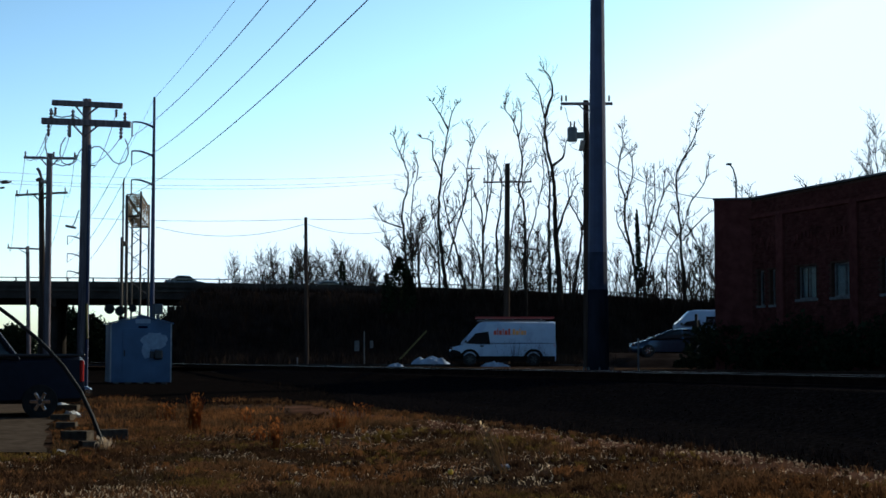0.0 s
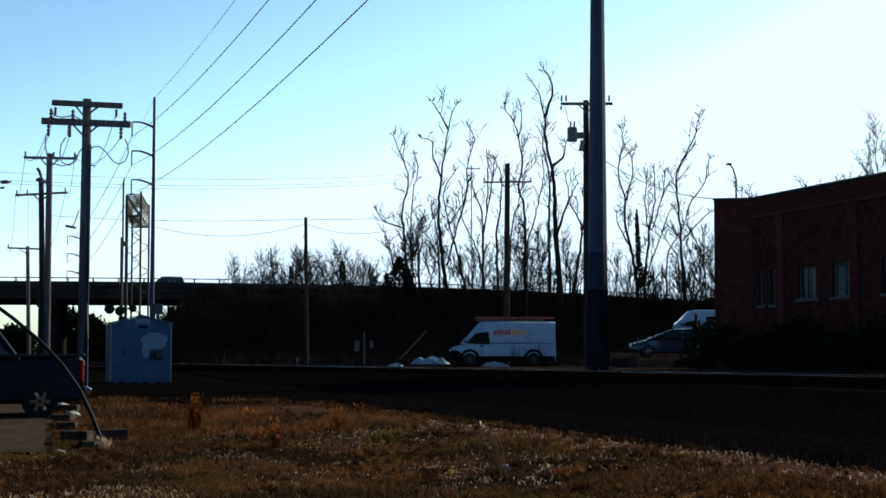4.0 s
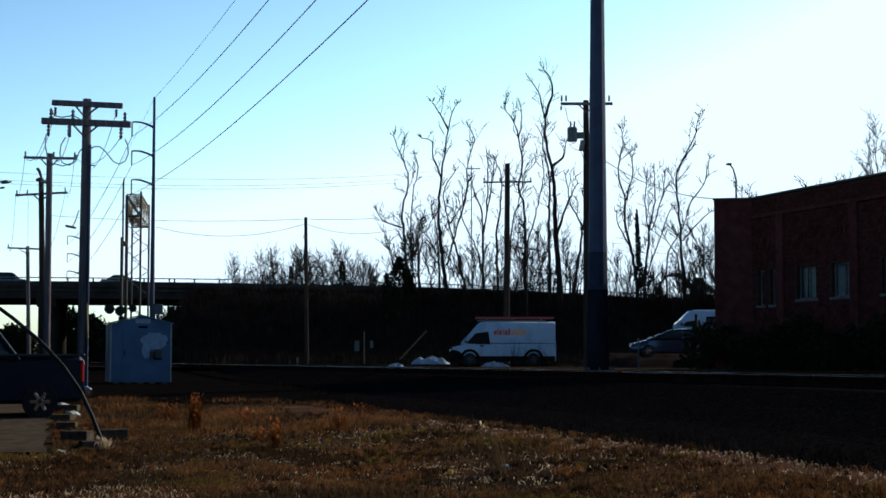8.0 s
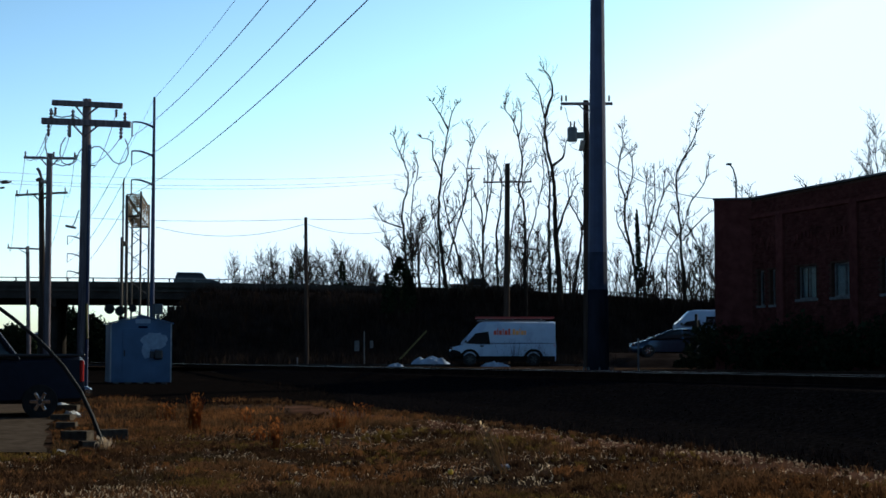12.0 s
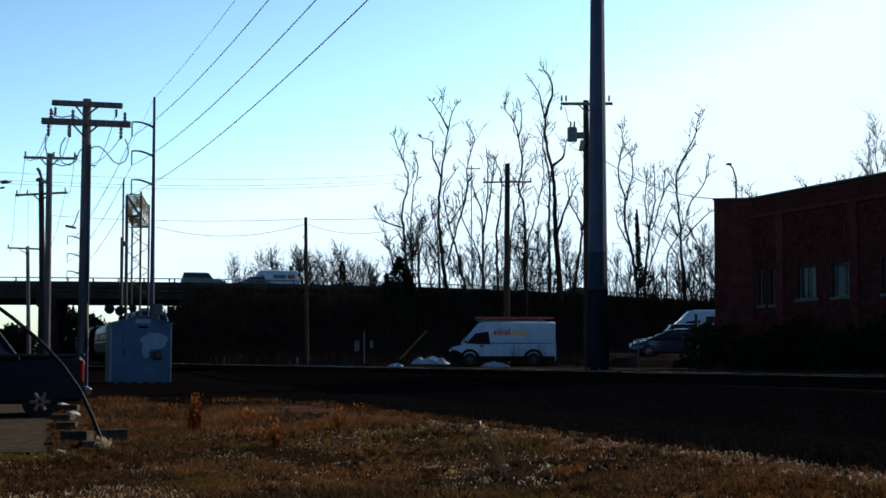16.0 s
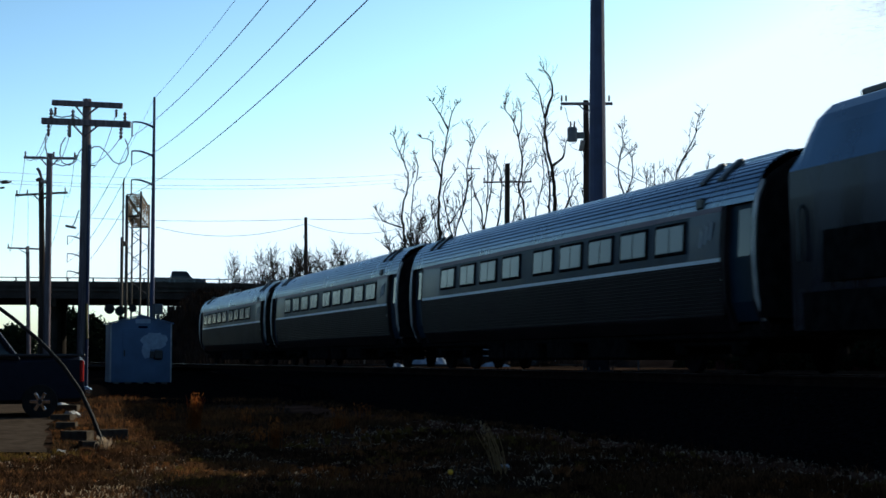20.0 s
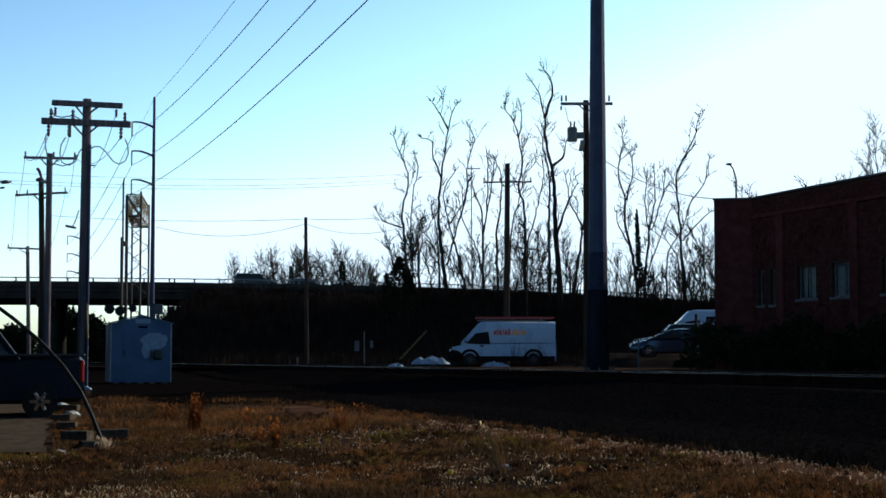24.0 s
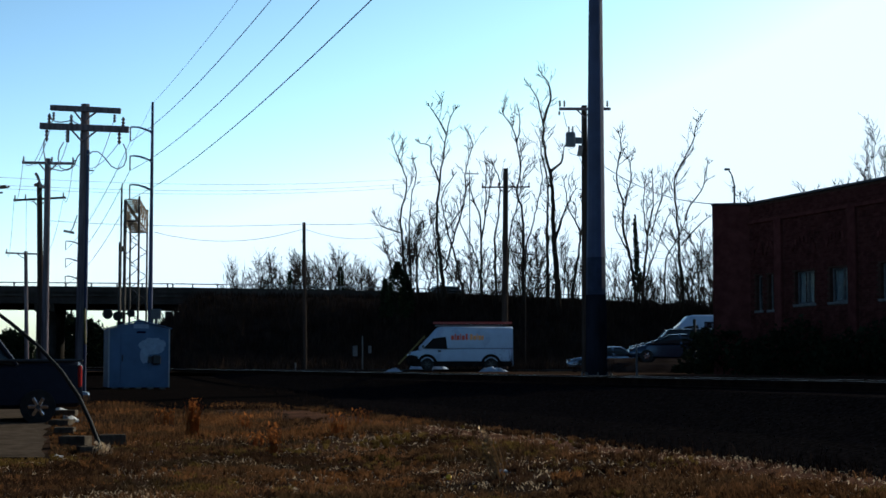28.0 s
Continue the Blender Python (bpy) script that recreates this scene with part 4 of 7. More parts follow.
def main_pole():
    Y = 57.0
    root = thing("utility_pole", "tall brown wooden utility pole with double crossarms and jumper loops", "utility pole")
    top, base = (-12.37, 57.00, 10.52), (-12.42, Y, 0.3)
    pole_body(root, base, top, 0.195, 0.15)
    px = top[0] - 0.02
    crossarm(root, (-13.54, 56.80, 10.37), (-11.10, 56.80, 10.25), 0.16, 0.19, (px, 56.8), 0.38)
    crossarm(root, (-13.89, 56.80, 9.73), (-10.81, 56.80, 9.60), 0.18, 0.22, (px, 56.8), 0.42)
    for x, y in ((98, 190), (204, 196)):
        insulator(root, {98: (-13.42, 56.80, 10.21), 204: (-11.31, 56.80, 10.13)}[x], 0.28, 0.06, True)
    for p in ((-13.57, 56.80, 9.81), (-12.81, 56.80, 9.77), (-11.01, 56.80, 9.68)):
        insulator(root, p, 0.36, 0.075)
    for p in ((-13.65, 56.80, 9.60), (-12.94, 56.80, 9.58), (-11.14, 56.80, 9.50)):
        insulator(root, p, 0.42, 0.075, True)
    part("arrester", Geo().tube([(-12.90, 56.70, 9.56), (-12.90, 56.70, 9.15)], 0.06, 8), "ceramic", root)
    part("riser_conduit", Geo().tube([(px + 0.17, 56.85, 8.9), (px + 0.16, 56.85, 0.4)], [0.055, 0.055], 12), "corten", root, "dark cable riser", True)
    loops = [[(-10.98, 56.70, 9.09), (-10.88, 56.70, 8.86), (-10.86, 56.70, 8.58), (-10.95, 56.70, 8.33), (-11.15, 56.70, 8.21), (-11.38, 56.70, 8.31), (-11.62, 56.70, 8.62), (-11.84, 56.70, 8.82), (-12.05, 56.70, 8.82), (-12.21, 56.70, 8.70)],
             [(-13.03, 56.70, 9.15), (-13.18, 56.70, 8.89), (-13.22, 56.70, 8.58), (-13.14, 56.70, 8.27), (-12.90, 56.70, 8.17), (-12.67, 56.70, 8.31), (-12.56, 56.70, 8.62), (-12.44, 56.70, 8.78)],
             [(-13.70, 56.70, 9.25), (-13.73, 56.70, 8.89), (-13.65, 56.70, 8.46), (-13.45, 56.70, 8.23), (-13.10, 56.70, 8.15), (-12.78, 56.70, 8.25), (-12.63, 56.70, 8.54)],
             [(-13.52, 56.70, 10.07), (-13.43, 56.70, 9.90), (-13.16, 56.70, 9.84), (-12.77, 56.70, 9.90), (-12.51, 56.70, 9.76)]]
    for pts in loops:
        part("jumper_cable", Geo().tube(pts, 0.022, 6), "wire", root)
    part("guy_guard", Geo().tube([(-12.08, 56.00, 3.37), (-11.95, 55.60, 2.18)], 0.045, 8), "guard", root, "dull yellow plastic guy guard")
    part("cable_bracket", Geo().tube([(-12.55, 56.80, 6.63), (-12.70, 56.80, 6.18), (-12.81, 56.80, 6.01)], 0.02, 6), "wire", root)
    part("cable_bracket", Geo().box((-12.83, 56.80, 6.05), (0.35, 0.1, 0.08), ry=12), "ceramic", root)
    part("pole_step", Geo().box((-12.10, 56.80, 8.18), (0.18, 0.06, 0.04)), "steel", root)


def small_pole(top, base, r0, r1, arm_l, arm_r, arm_brace=0.35, pins=(), material="pole", label="", arm_h=0.12):
    root = thing("utility_pole", label, "utility pole")
    pole_body(root, base, top, r0, r1, material)
    if arm_l:
        crossarm(root, arm_l, arm_r, 0.11, arm_h, (top[0], top[1]), arm_brace, material)
        a, b = Vector(arm_l), Vector(arm_r)
        for t in pins:
            p = a.lerp(b, t)
            insulator(root, (p.x, p.y, p.z + arm_h / 2), 0.24, 0.055)
    return root


def steel_monopole(x, y, base_z, top_z, r0, r1, arms, arm_len, label):
    root = thing("transmission_pole", label, "utility pole")
    pole_body(root, (x, y, base_z), (x, y, top_z), r0, r1, "corten")
    tips = []
    for z in arms:
        d = Vector((-1, 0.05, 0))
        pts = [Vector((x, y, z)) + d * arm_len * t + Vector((0, 0, 0.28 * math.sin(t * 1.9))) for t in (0, 0.3, 0.6, 0.85, 1.0)]
        part("davit_arm", Geo().tube(pts, [0.06, 0.05, 0.045, 0.04, 0.035], 8), "corten", root, "curved davit arm")
        tip = pts[-1]
        part("insulator", Geo().tube([tip, tip - Vector((0, 0, 0.7))], 0.035, 8), "ceramic", root)
        tips.append(tip - Vector((0, 0, 0.7)))
    return root, tips


def left_poles():
    main_pole()
    small_pole((-18.43, 77.00, 11.12), (-18.43, 77.0, 0.5), 0.17, 0.14, (-19.64, 77.00, 10.93), (-17.18, 77.00, 10.88), 0.4, (0.03, 0.57, 0.97), "pole", "slim wooden utility pole with single crossarm")
    r = small_pole((-22.96, 94.00, 11.81), (-22.69, 94.0, 0.8), 0.19, 0.15, (-24.43, 94.00, 10.84), (-21.43, 94.00, 11.00), 0.4, (0.03, 0.23, 0.95), "pole_dark", "dark creosoted utility pole with tilted crossarm and switch")
    part("switch", Geo().tube([(-23.17, 93.90, 12.38), (-23.04, 93.90, 12.19), (-22.93, 93.90, 11.86), (-23.22, 93.90, 11.67)], 0.09, 6), "ceramic", r)
    part("switch", Geo().box((-22.70, 93.90, 11.60), (0.5, 0.2, 0.2), ry=15), "ceramic", r)
    small_pole((-30.47, 121.00, 9.77), (-30.24, 121.0, 0.9), 0.16, 0.13, (-31.96, 121.00, 9.65), (-29.51, 121.00, 9.56), 0.35, (0.03, 0.97), "pole", "distant wooden utility pole with plain crossarm")
    # long runs between the poles
    runs = thing("overhead_wires", "bundle of sagging overhead wires between the wooden poles", "wires")
    for a, b, s in (((-13.77, 57.00, 9.29), (-19.59, 77.00, 10.98), 0.5), ((-12.98, 57.00, 9.19), (-18.27, 77.00, 10.98), 0.5), ((-11.18, 57.00, 9.19), (-17.26, 77.00, 10.96), 0.6),
                    ((-19.59, 77.00, 10.93), (-24.40, 94.00, 10.90), 0.8), ((-18.27, 77.00, 10.93), (-23.69, 94.00, 10.93), 0.8), ((-17.26, 77.00, 10.90), (-21.56, 94.00, 11.03), 0.9),
                    ((-24.40, 94.00, 10.90), (-31.83, 121.00, 9.69), 1.4), ((-23.69, 94.00, 10.93), (-30.42, 121.00, 9.73), 1.4), ((-21.56, 94.00, 11.03), (-29.59, 121.00, 9.61), 1.5),
                    ((-13.47, 57.00, 10.12), (-24.89, 100.00, 13.64), 0.6), ((-11.35, 57.00, 10.04), (-21.44, 100.00, 13.02), 0.5)):
        wire(runs, a, b, s, 0.013)


def transmission():
    x, y = -14.08, 80.0
    arms = [12.77, 11.35, 9.94]
    _, tips = steel_monopole(x, y, 0.6, 14.26, 0.135, 0.06, arms, 1.08, "slender dark steel transmission pole with three curved arms")
    x2, y2 = -29.2, 133.0
    arms2 = [11.14, 9.72, 8.31]
    _, tips2 = steel_monopole(x2, y2, 1.0, 12.47, 0.135, 0.06, arms2, 1.1, "distant dark steel transmission pole with three curved arms")
    line = thing("transmission_wires", "three long sagging transmission wires overhead", "wires")
    qn, sn = -7.0, None
    for k, tip in enumerate(tips):
        q, s = qs(tip.x, tip.y)
        near = along(q, s - 88, tip.z + 0.2)
        wire(line, tip, near, (1.72, 1.62, 1.32)[k], 0.0135, 40)
        wire(line, tip, tips2[k], 0.7, 0.016, 20)
    q, s = qs(x, y)
    wire(line, (x, y, 14.21), along(q, s - 88, 14.21 + 0.6), 1.1, 0.009, 40)
    wire(line, (x, y, 14.21), (x2, y2, 12.37), 0.5, 0.007, 20)


def far_wires():
    root = thing("distant_wires", "thin distant wires crossing above the railway", "wires")
    for a, b, s in (((-32.60, 118.00, 14.93), (3.95, 205.00, 25.40), 1.0), ((-32.59, 118.00, 14.36), (3.80, 205.00, 24.83), 1.0), ((-32.58, 118.00, 14.12), (3.80, 205.00, 24.41), 1.0),
                    ((-27.14, 114.00, 11.41), (-9.58, 115.00, 11.26), 0.25), ((-9.58, 115.00, 11.26), (-3.37, 117.00, 11.59), 0.1), ((-19.51, 112.00, 10.47), (-9.58, 115.00, 10.94), 0.75), ((-9.58, 115.00, 10.94), (-1.78, 118.00, 11.35), 0.8),
                    ((15.11, 150.00, 12.06), (25.57, 152.00, 11.89), 0.2), ((15.11, 150.00, 11.45), (25.56, 152.00, 11.26), 0.2), ((5.96, 150.00, 11.65), (15.11, 150.00, 12.06), 0.2)):
        wire(root, a, b, s, 0.016, 16)
    for p in ((-30.96, 118.00, 14.20), (-31.44, 118.00, 13.79), (-30.94, 117.00, 14.17)):
        part("insulator", Geo().tube([Vector(p) - Vector((0.7, 0, 0.12)), p], 0.07, 6), "ceramic", root)
    r = thing("service_drop_cable", "single sagging service cable to the brick building", "cable")
    wire(r, (6.87, 78.00, 11.51), (11.38, 68.50, 8.16), 0.55, 0.02, 16)


def right_poles():
    # big steel shaft beyond the track
    root = thing("steel_pole", "massive tapered dark blue-grey steel pole", "pole")
    bx, tx = 5.81, 5.86
    part("shaft", Geo().tube([(bx, 62, 5.3), (tx, 62, 15.11), (tx, 62, 15.11 + 6)], [0.36, 0.265, 0.22], 12), "corten", root, "twelve-sided steel shaft")
    # two darker sections paint the shade low on the shaft
    part("middle_section", Geo().tube([(bx, 62, 3.9), (bx, 62, 5.5)], [0.378, 0.365], 12), "pole_mid_shade", root, "middle section, half of the fade in its colour")
    part("base_section", Geo().tube([(bx, 62, 0.9), (bx, 62, 4.1)], [0.41, 0.382], 12), "pole_base_shade", root, "base section, dark end of the fade in its colour")
    part("base_plate", Geo().lathe([(0.62, 0), (0.62, 0.06), (0.46, 0.08)], (bx, 62, 1.0), "z", 16), "pole_base_shade", root)
    for k in range(8):
        a = 2 * math.pi * k / 8
        part("anchor_bolt", Geo().cyl((bx + 0.54 * math.cos(a), 62 + 0.54 * math.sin(a), 1.0), (bx + 0.54 * math.cos(a), 62 + 0.54 * math.sin(a), 1.2), 0.03, 6), "steel", root)
    # wooden pole with transformer
    root = thing("transformer_pole", "wooden utility pole with grey can transformer and crossarm", "utility pole")
    pole_body(root, (6.81, 78, 1.0), (6.80, 78.00, 13.78), 0.2, 0.13, "pole_dark")
    crossarm(root, (5.58, 77.80, 13.59), (8.04, 77.80, 13.59), 0.12, 0.13, (6.8, 77.8), 0.36)
    for p in ((5.63, 77.80, 13.70), (5.84, 77.80, 13.70), (7.88, 77.80, 13.70)):
        insulator(root, p, 0.3, 0.06)
    insulator(root, (5.60, 77.80, 13.48), 0.2, 0.06, True)
    tx_, tz = 6.12, 11.77
    can = part("transformer", Geo().lathe([(0.2, 0), (0.235, 0.03), (0.235, 0.62), (0.2, 0.68), (0.05, 0.7)], (tx_, 77.7, tz), "z", 20), "steel", root, "grey cylindrical transformer can", True)
    for dx in (-0.08, 0.1):
        part("bushing", Geo().lathe([(0.03, 0), (0.05, 0.08), (0.03, 0.16), (0.045, 0.22), (0.02, 0.32)], (tx_ + dx, 77.7, tz + 0.66), "z", 8), "ceramic", can)
    part("bracket", Geo().box((6.50, 77.75, 12.07), (0.4, 0.1, 0.3)), "steel", root)
    part("cutout", Geo().box((6.57, 77.70, 11.58), (0.22, 0.16, 0.5), ry=10), "ceramic", root)
    part("jumper_cable", Geo().tube([(5.78, 77.70, 13.41), (5.94, 77.70, 12.74), (6.18, 77.70, 12.55), (6.37, 77.70, 12.82), (6.69, 77.70, 12.33)], 0.016, 6), "wire", root)
    part("jumper_cable", Geo().tube([(6.31, 77.70, 11.74), (5.99, 77.70, 11.63), (6.09, 77.70, 11.47), (6.52, 77.70, 11.31), (6.73, 77.70, 10.72)], 0.016, 6), "wire", root)
    small_pole((3.92, 100.00, 13.37), (3.82, 100, 1.0), 0.2, 0.15, (2.44, 100.00, 12.23), (5.39, 100.00, 12.26), 0.4, (0.02, 0.35, 0.65, 0.98), "pole_dark", "dark wooden utility pole with thin crossarm behind the van", 0.09)
    small_pole((-9.58, 115.00, 11.38), (-9.45, 115, 1.0), 0.15, 0.11, None, None, 0, (), "pole_dark", "plain dark wooden pole before the overpass")
    small_pole((3.52, 205.00, 25.68), (3.64, 205, 1.0), 0.08, 0.06, (3.10, 205.00, 25.19), (4.65, 205.00, 25.19), 0.0, (0.1, 0.9), "pole_dark", "thin wooden pole among bare trees")
    small_pole((7.15, 140.00, 11.60), (7.12, 140, 1.0), 0.05, 0.05, (6.14, 140.00, 10.97), (8.20, 140.00, 10.73), 0.0, (0.1, 0.9), "pole_dark", "thin wooden pole with small crossarm among trees")
    # lamp standard behind the building
    root = thing("street_lamp", "tall slim street lamp with a small hooked head", "street lamp")
    part("mast", Geo().tube([(21.35, 120.00, 11.19), (21.39, 120.00, 14.50), (21.20, 120.00, 15.32), (20.95, 120.00, 15.70)], [0.09, 0.07, 0.06, 0.05], 8), "steel", root, smooth=True)
    part("lower_mast", Geo().tube([(21.35, 120, 1.0), (21.35, 120.00, 11.27)], [0.13, 0.09], 8), "steel", root, smooth=True)
    part("lamp_head", Geo().box((20.87, 120.00, 15.70), (0.4, 0.25, 0.16), bev=0.04), "steel", root)


def crossing_gantry():
    """Lattice cantilever over the level crossing, seen along its arm, and its flashing-light mast."""
    root = thing("crossing_gantry", "lattice steel crossing-signal gantry", "signal gantry")
    # four legs in two trestles, one behind the other, and a taller thin mast beside them
    fl, fr, bl, br = (-16.50, 86.0), (-15.77, 86.0), (-17.63, 93.5), (-16.68, 93.5)
    zt = 10.25
    for (x, y), r, top in ((fl, 0.085, zt - 0.2), (fr, 0.055, zt), (bl, 0.055, zt - 0.6), (br, 0.055, zt)):
        part("leg", Geo().tube([(x, y, 0.7), (x, y, top)], r, 8), "steel_dark", root, smooth=True)
    part("mast", Geo().tube([(-16.70, 86.0, 0.7), (-16.70, 86.0, 10.7), (-16.66, 86.0, 10.93)], [0.05, 0.05, 0.03], 8), "steel_dark", root, "thin tall mast", True)
    part("bell", Geo().lathe([(0.05, 0), (0.16, 0.04), (0.18, 0.2), (0.1, 0.28)], (-16.6, 85.8, 7.35), "z", 14), "steel_dark", root)
    for a, b in ((fl, fr), (bl, br)):
        z, k = 2.4, 0
        while z < 8.6:
            p, q_ = (a, b) if k % 2 else (b, a)
            part("lattice_bar", Geo().tube([(*p, z), (*q_, z + 0.68)], 0.022, 5), "steel_dark", root)
            z, k = z + 0.68, k + 1
        part("cross_bar", Geo().tube([(*a, 8.95), (*b, 8.95)], 0.03, 5), "steel_dark", root)
    # box truss of the arm along the legs' heads
    z0, z1 = 9.0, 10.1
    side = {}
    for nm, (a, b) in (("l", (fl, bl)), ("r", (fr, br))):
        a, b = Vector((*a, 0)), Vector((*b, 0))
        side[nm] = [a.lerp(b, i / 8) for i in range(9)]
        for zz in (z0, z1):
            part("chord", Geo().tube([(a.x, a.y, zz), (b.x, b.y, zz)], 0.04, 6), "truss", root, "brown truss chord, sunlight in its colour")
    for i in range(9):
        p, q_ = side["l"][i], side["r"][i]
        for zz in (z0, z1):
            part("lattice_bar", Geo().tube([(p.x, p.y, zz), (q_.x, q_.y, zz)], 0.025, 5), "truss", root)
        part("lattice_bar", Geo().tube([(p.x, p.y, z0), (q_.x, q_.y, z1)], 0.022, 5), "truss", root)
        part("lattice_bar", Geo().tube([(p.x, p.y, z1), (q_.x, q_.y, z0)], 0.022, 5), "truss", root)
        if i < 8:
            p2, q2 = side["l"][i + 1], side["r"][i + 1]
            lo, hi = (z0, z1) if i % 2 else (z1, z0)
            for a, b in ((p, p2), (q_, q2)):
                part("lattice_bar", Geo().tube([(a.x, a.y, lo), (b.x, b.y, hi)], 0.025, 5), "truss", root)
            for zz in (z0, z1):
                part("lattice_bar", Geo().tube([(p.x, p.y, zz), (q2.x, q2.y, zz)], 0.022, 5), "truss", root)
    mast = thing("crossing_signal", "black crossing flasher mast with round target backgrounds", "crossing signal")
    mx = -16.36
    part("mast", Geo().tube([(mx, 84, 0.8), (mx, 84, 7.7)], 0.07, 10), "steel_dark", mast, smooth=True)
    for px, py, r in ((-16.87, 4.04, 0.26), (-16.35, 3.93, 0.24), (-15.69, 4.07, 0.2)):
        part("signal_target", Geo().lathe([(r, 0.0), (r, 0.05), (r * 0.4, 0.12), (r * 0.4, 0.3)], (px, 83.6, py), "y", 20), "black", mast, "round black signal background")
    part("signal_arm", Geo().tube([(-16.94, 83.9, 4.02), (-15.65, 83.9, 4.07)], 0.045, 6), "steel_dark", mast)
    for dz in (0.0, 0.5):
        part("junction_box", Geo().box((mx + 0.12, 83.9, 3.5 + dz), (0.4, 0.3, 0.32), bev=0.03), "black", mast)


def signal_hut():
    Y = 62.0
    root = thing("relay_hut", "pale blue-grey aluminium trackside relay hut with peeling patch", "equipment hut")
    x0, x1, zb, ze, zr = -12.44, -10.17, 0.64, 2.83, 3.11
    xm = (x0 + x1) / 2
    d = 2.2
    part("front_wall", Geo().add([(x0, Y, zb), (x1, Y, zb), (x1, Y, ze), (xm, Y, zr), (x0, Y, ze), (x0, Y + 0.06, zb), (x1, Y + 0.06, zb), (x1, Y + 0.06, ze), (xm, Y + 0.06, zr), (x0, Y + 0.06, ze)],
                                 [(0, 1, 2, 3, 4), (5, 6, 7, 8, 9), (0, 1, 6, 5), (1, 2, 7, 6), (2, 3, 8, 7), (3, 4, 9, 8), (4, 0, 5, 9)]), "hut", root)
    for x in (x0 + 0.03, x1 - 0.03):
        part("side_wall", Geo().box((x, Y + 0.06 + d / 2, (zb + ze) / 2), (0.06, d, ze - zb)), "hut", root)
    part("back_wall", Geo().box((xm, Y + d + 0.09, (zb + ze) / 2), (x1 - x0, 0.06, ze - zb)), "hut", root)
    for s in (-1, 1):
        xe = x0 - 0.07 if s < 0 else x1 + 0.07
        part("roof_panel", Geo().add([(xe, Y - 0.09, ze - 0.01), (xm, Y - 0.09, zr + 0.02), (xm, Y + d + 0.15, zr + 0.02), (xe, Y + d + 0.15, ze - 0.01), (xe, Y - 0.09, ze + 0.03), (xm, Y - 0.09, zr + 0.06), (xm, Y + d + 0.15, zr + 0.06), (xe, Y + d + 0.15, ze + 0.03)],
                                     [(0, 1, 2, 3), (4, 5, 6, 7), (0, 1, 5, 4), (2, 3, 7, 6), (0, 3, 7, 4), (1, 2, 6, 5)]), "hut", root, "shallow gable roof panel")
    part("door", Geo().box((x0 + 0.95, Y - 0.012, (zb + ze) / 2 - 0.05), (1.0, 0.02, ze - zb - 0.25), bev=0.006), "hut", root, "flush metal door")
    part("door_handle", Geo().box((x0 + 0.52, Y - 0.04, 1.73), (0.05, 0.06, 0.24), bev=0.01), "dark_plastic", root)
    part("nameplate", Geo().box((-11.24, Y - 0.01, 2.66), (0.34, 0.012, 0.16)), "train_blue", root)
    part("light_panel", Geo().box((-11.24, Y - 0.01, 2.92), (0.56, 0.012, 0.16)), "patch", root)
    rnd = random.Random(5)
    for cx, cz, rx, rz_, n in ((-10.82, 2.20, 0.50, 0.32, 22), (-11.10, 1.86, 0.17, 0.36, 14)):
        ring = [(cx + rx * math.cos(2 * math.pi * k / n) * rnd.uniform(0.8, 1.1), Y - 0.027 - 0.003 * n / 10, cz + rz_ * math.sin(2 * math.pi * k / n) * rnd.uniform(0.82, 1.1)) for k in range(n)]
        ring2 = [(a, b + 0.004, c) for a, b, c in ring]
        part("bare_patch", Geo().loft([ring, ring2]), "patch", root, "uneven pale repainted patch")
    part("meter_box", Geo().box((-10.67, Y - 0.1, 1.67), (0.3, 0.2, 0.34), bev=0.03), "dark_plastic", root, "dark meter box")
    part("meter_box", Geo().box((-10.9, Y - 0.05, 1.67), (0.14, 0.1, 0.26), bev=0.02), "steel", root)
    part("corner_trim", Geo().box((x1 - 0.02, Y - 0.01, (zb + ze) / 2), (0.05, 0.03, ze - zb)), "trim", root)
    part("corner_trim", Geo().box((x0 + 0.02, Y - 0.01, (zb + ze) / 2), (0.05, 0.03, ze - zb)), "trim", root)
    for k in range(5):
        part("footing", Geo().box((lerp(x0 + 0.25, x1 - 0.25, k / 4), Y + 0.2, zb - 0.15), (0.22, 0.3, 0.32), bev=0.02), "concrete", root, "concrete footing block")
    for dx, h in ((0.55, 0.5), (0.72, 0.42)):
        part("vent_pipe", Geo().cyl((xm + dx, Y + 1.0, ze), (xm + dx, Y + 1.0, zr + h), 0.06, 10), "steel", root)
    c = Vector((xm, Y, 0))
    root.matrix_basis = Matrix.Translation(c) @ pose(0, 0, 0, 0, 0, 15.7) @ Matrix.Translation(-c)
    part("antenna_box", Geo().box((xm + 0.72, Y + 1.0, zr + 0.3), (0.35, 0.3, 0.4), bev=0.03), "steel", root)


# ---- trees and brush ----
def twig_spray(twig, p, d, length, rnd, level=0):
    pts, rad = [p.copy()], [0.03 - 0.004 * level]
    n = 4 - level
    for i in range(n):
        d = (d + Vector((rnd.uniform(-1, 1), rnd.uniform(-1, 1), rnd.uniform(-0.3, 0.6))) * 0.3).normalized()
        p = p + d * (length / n)
        pts.append(p.copy())
        rad.append(0.024 - 0.004 * level)
        if level < 2 and rnd.random() < (0.8, 0.6)[level]:
            side = Vector((rnd.uniform(-1, 1), rnd.uniform(-1, 1), rnd.uniform(-0.2, 0.5)))
            twig_spray(twig, p.copy(), (d + side * 0.8).normalized(), length * rnd.uniform(0.35, 0.6), rnd, level + 1)
    twig.tube(pts, rad, 3, caps=False)


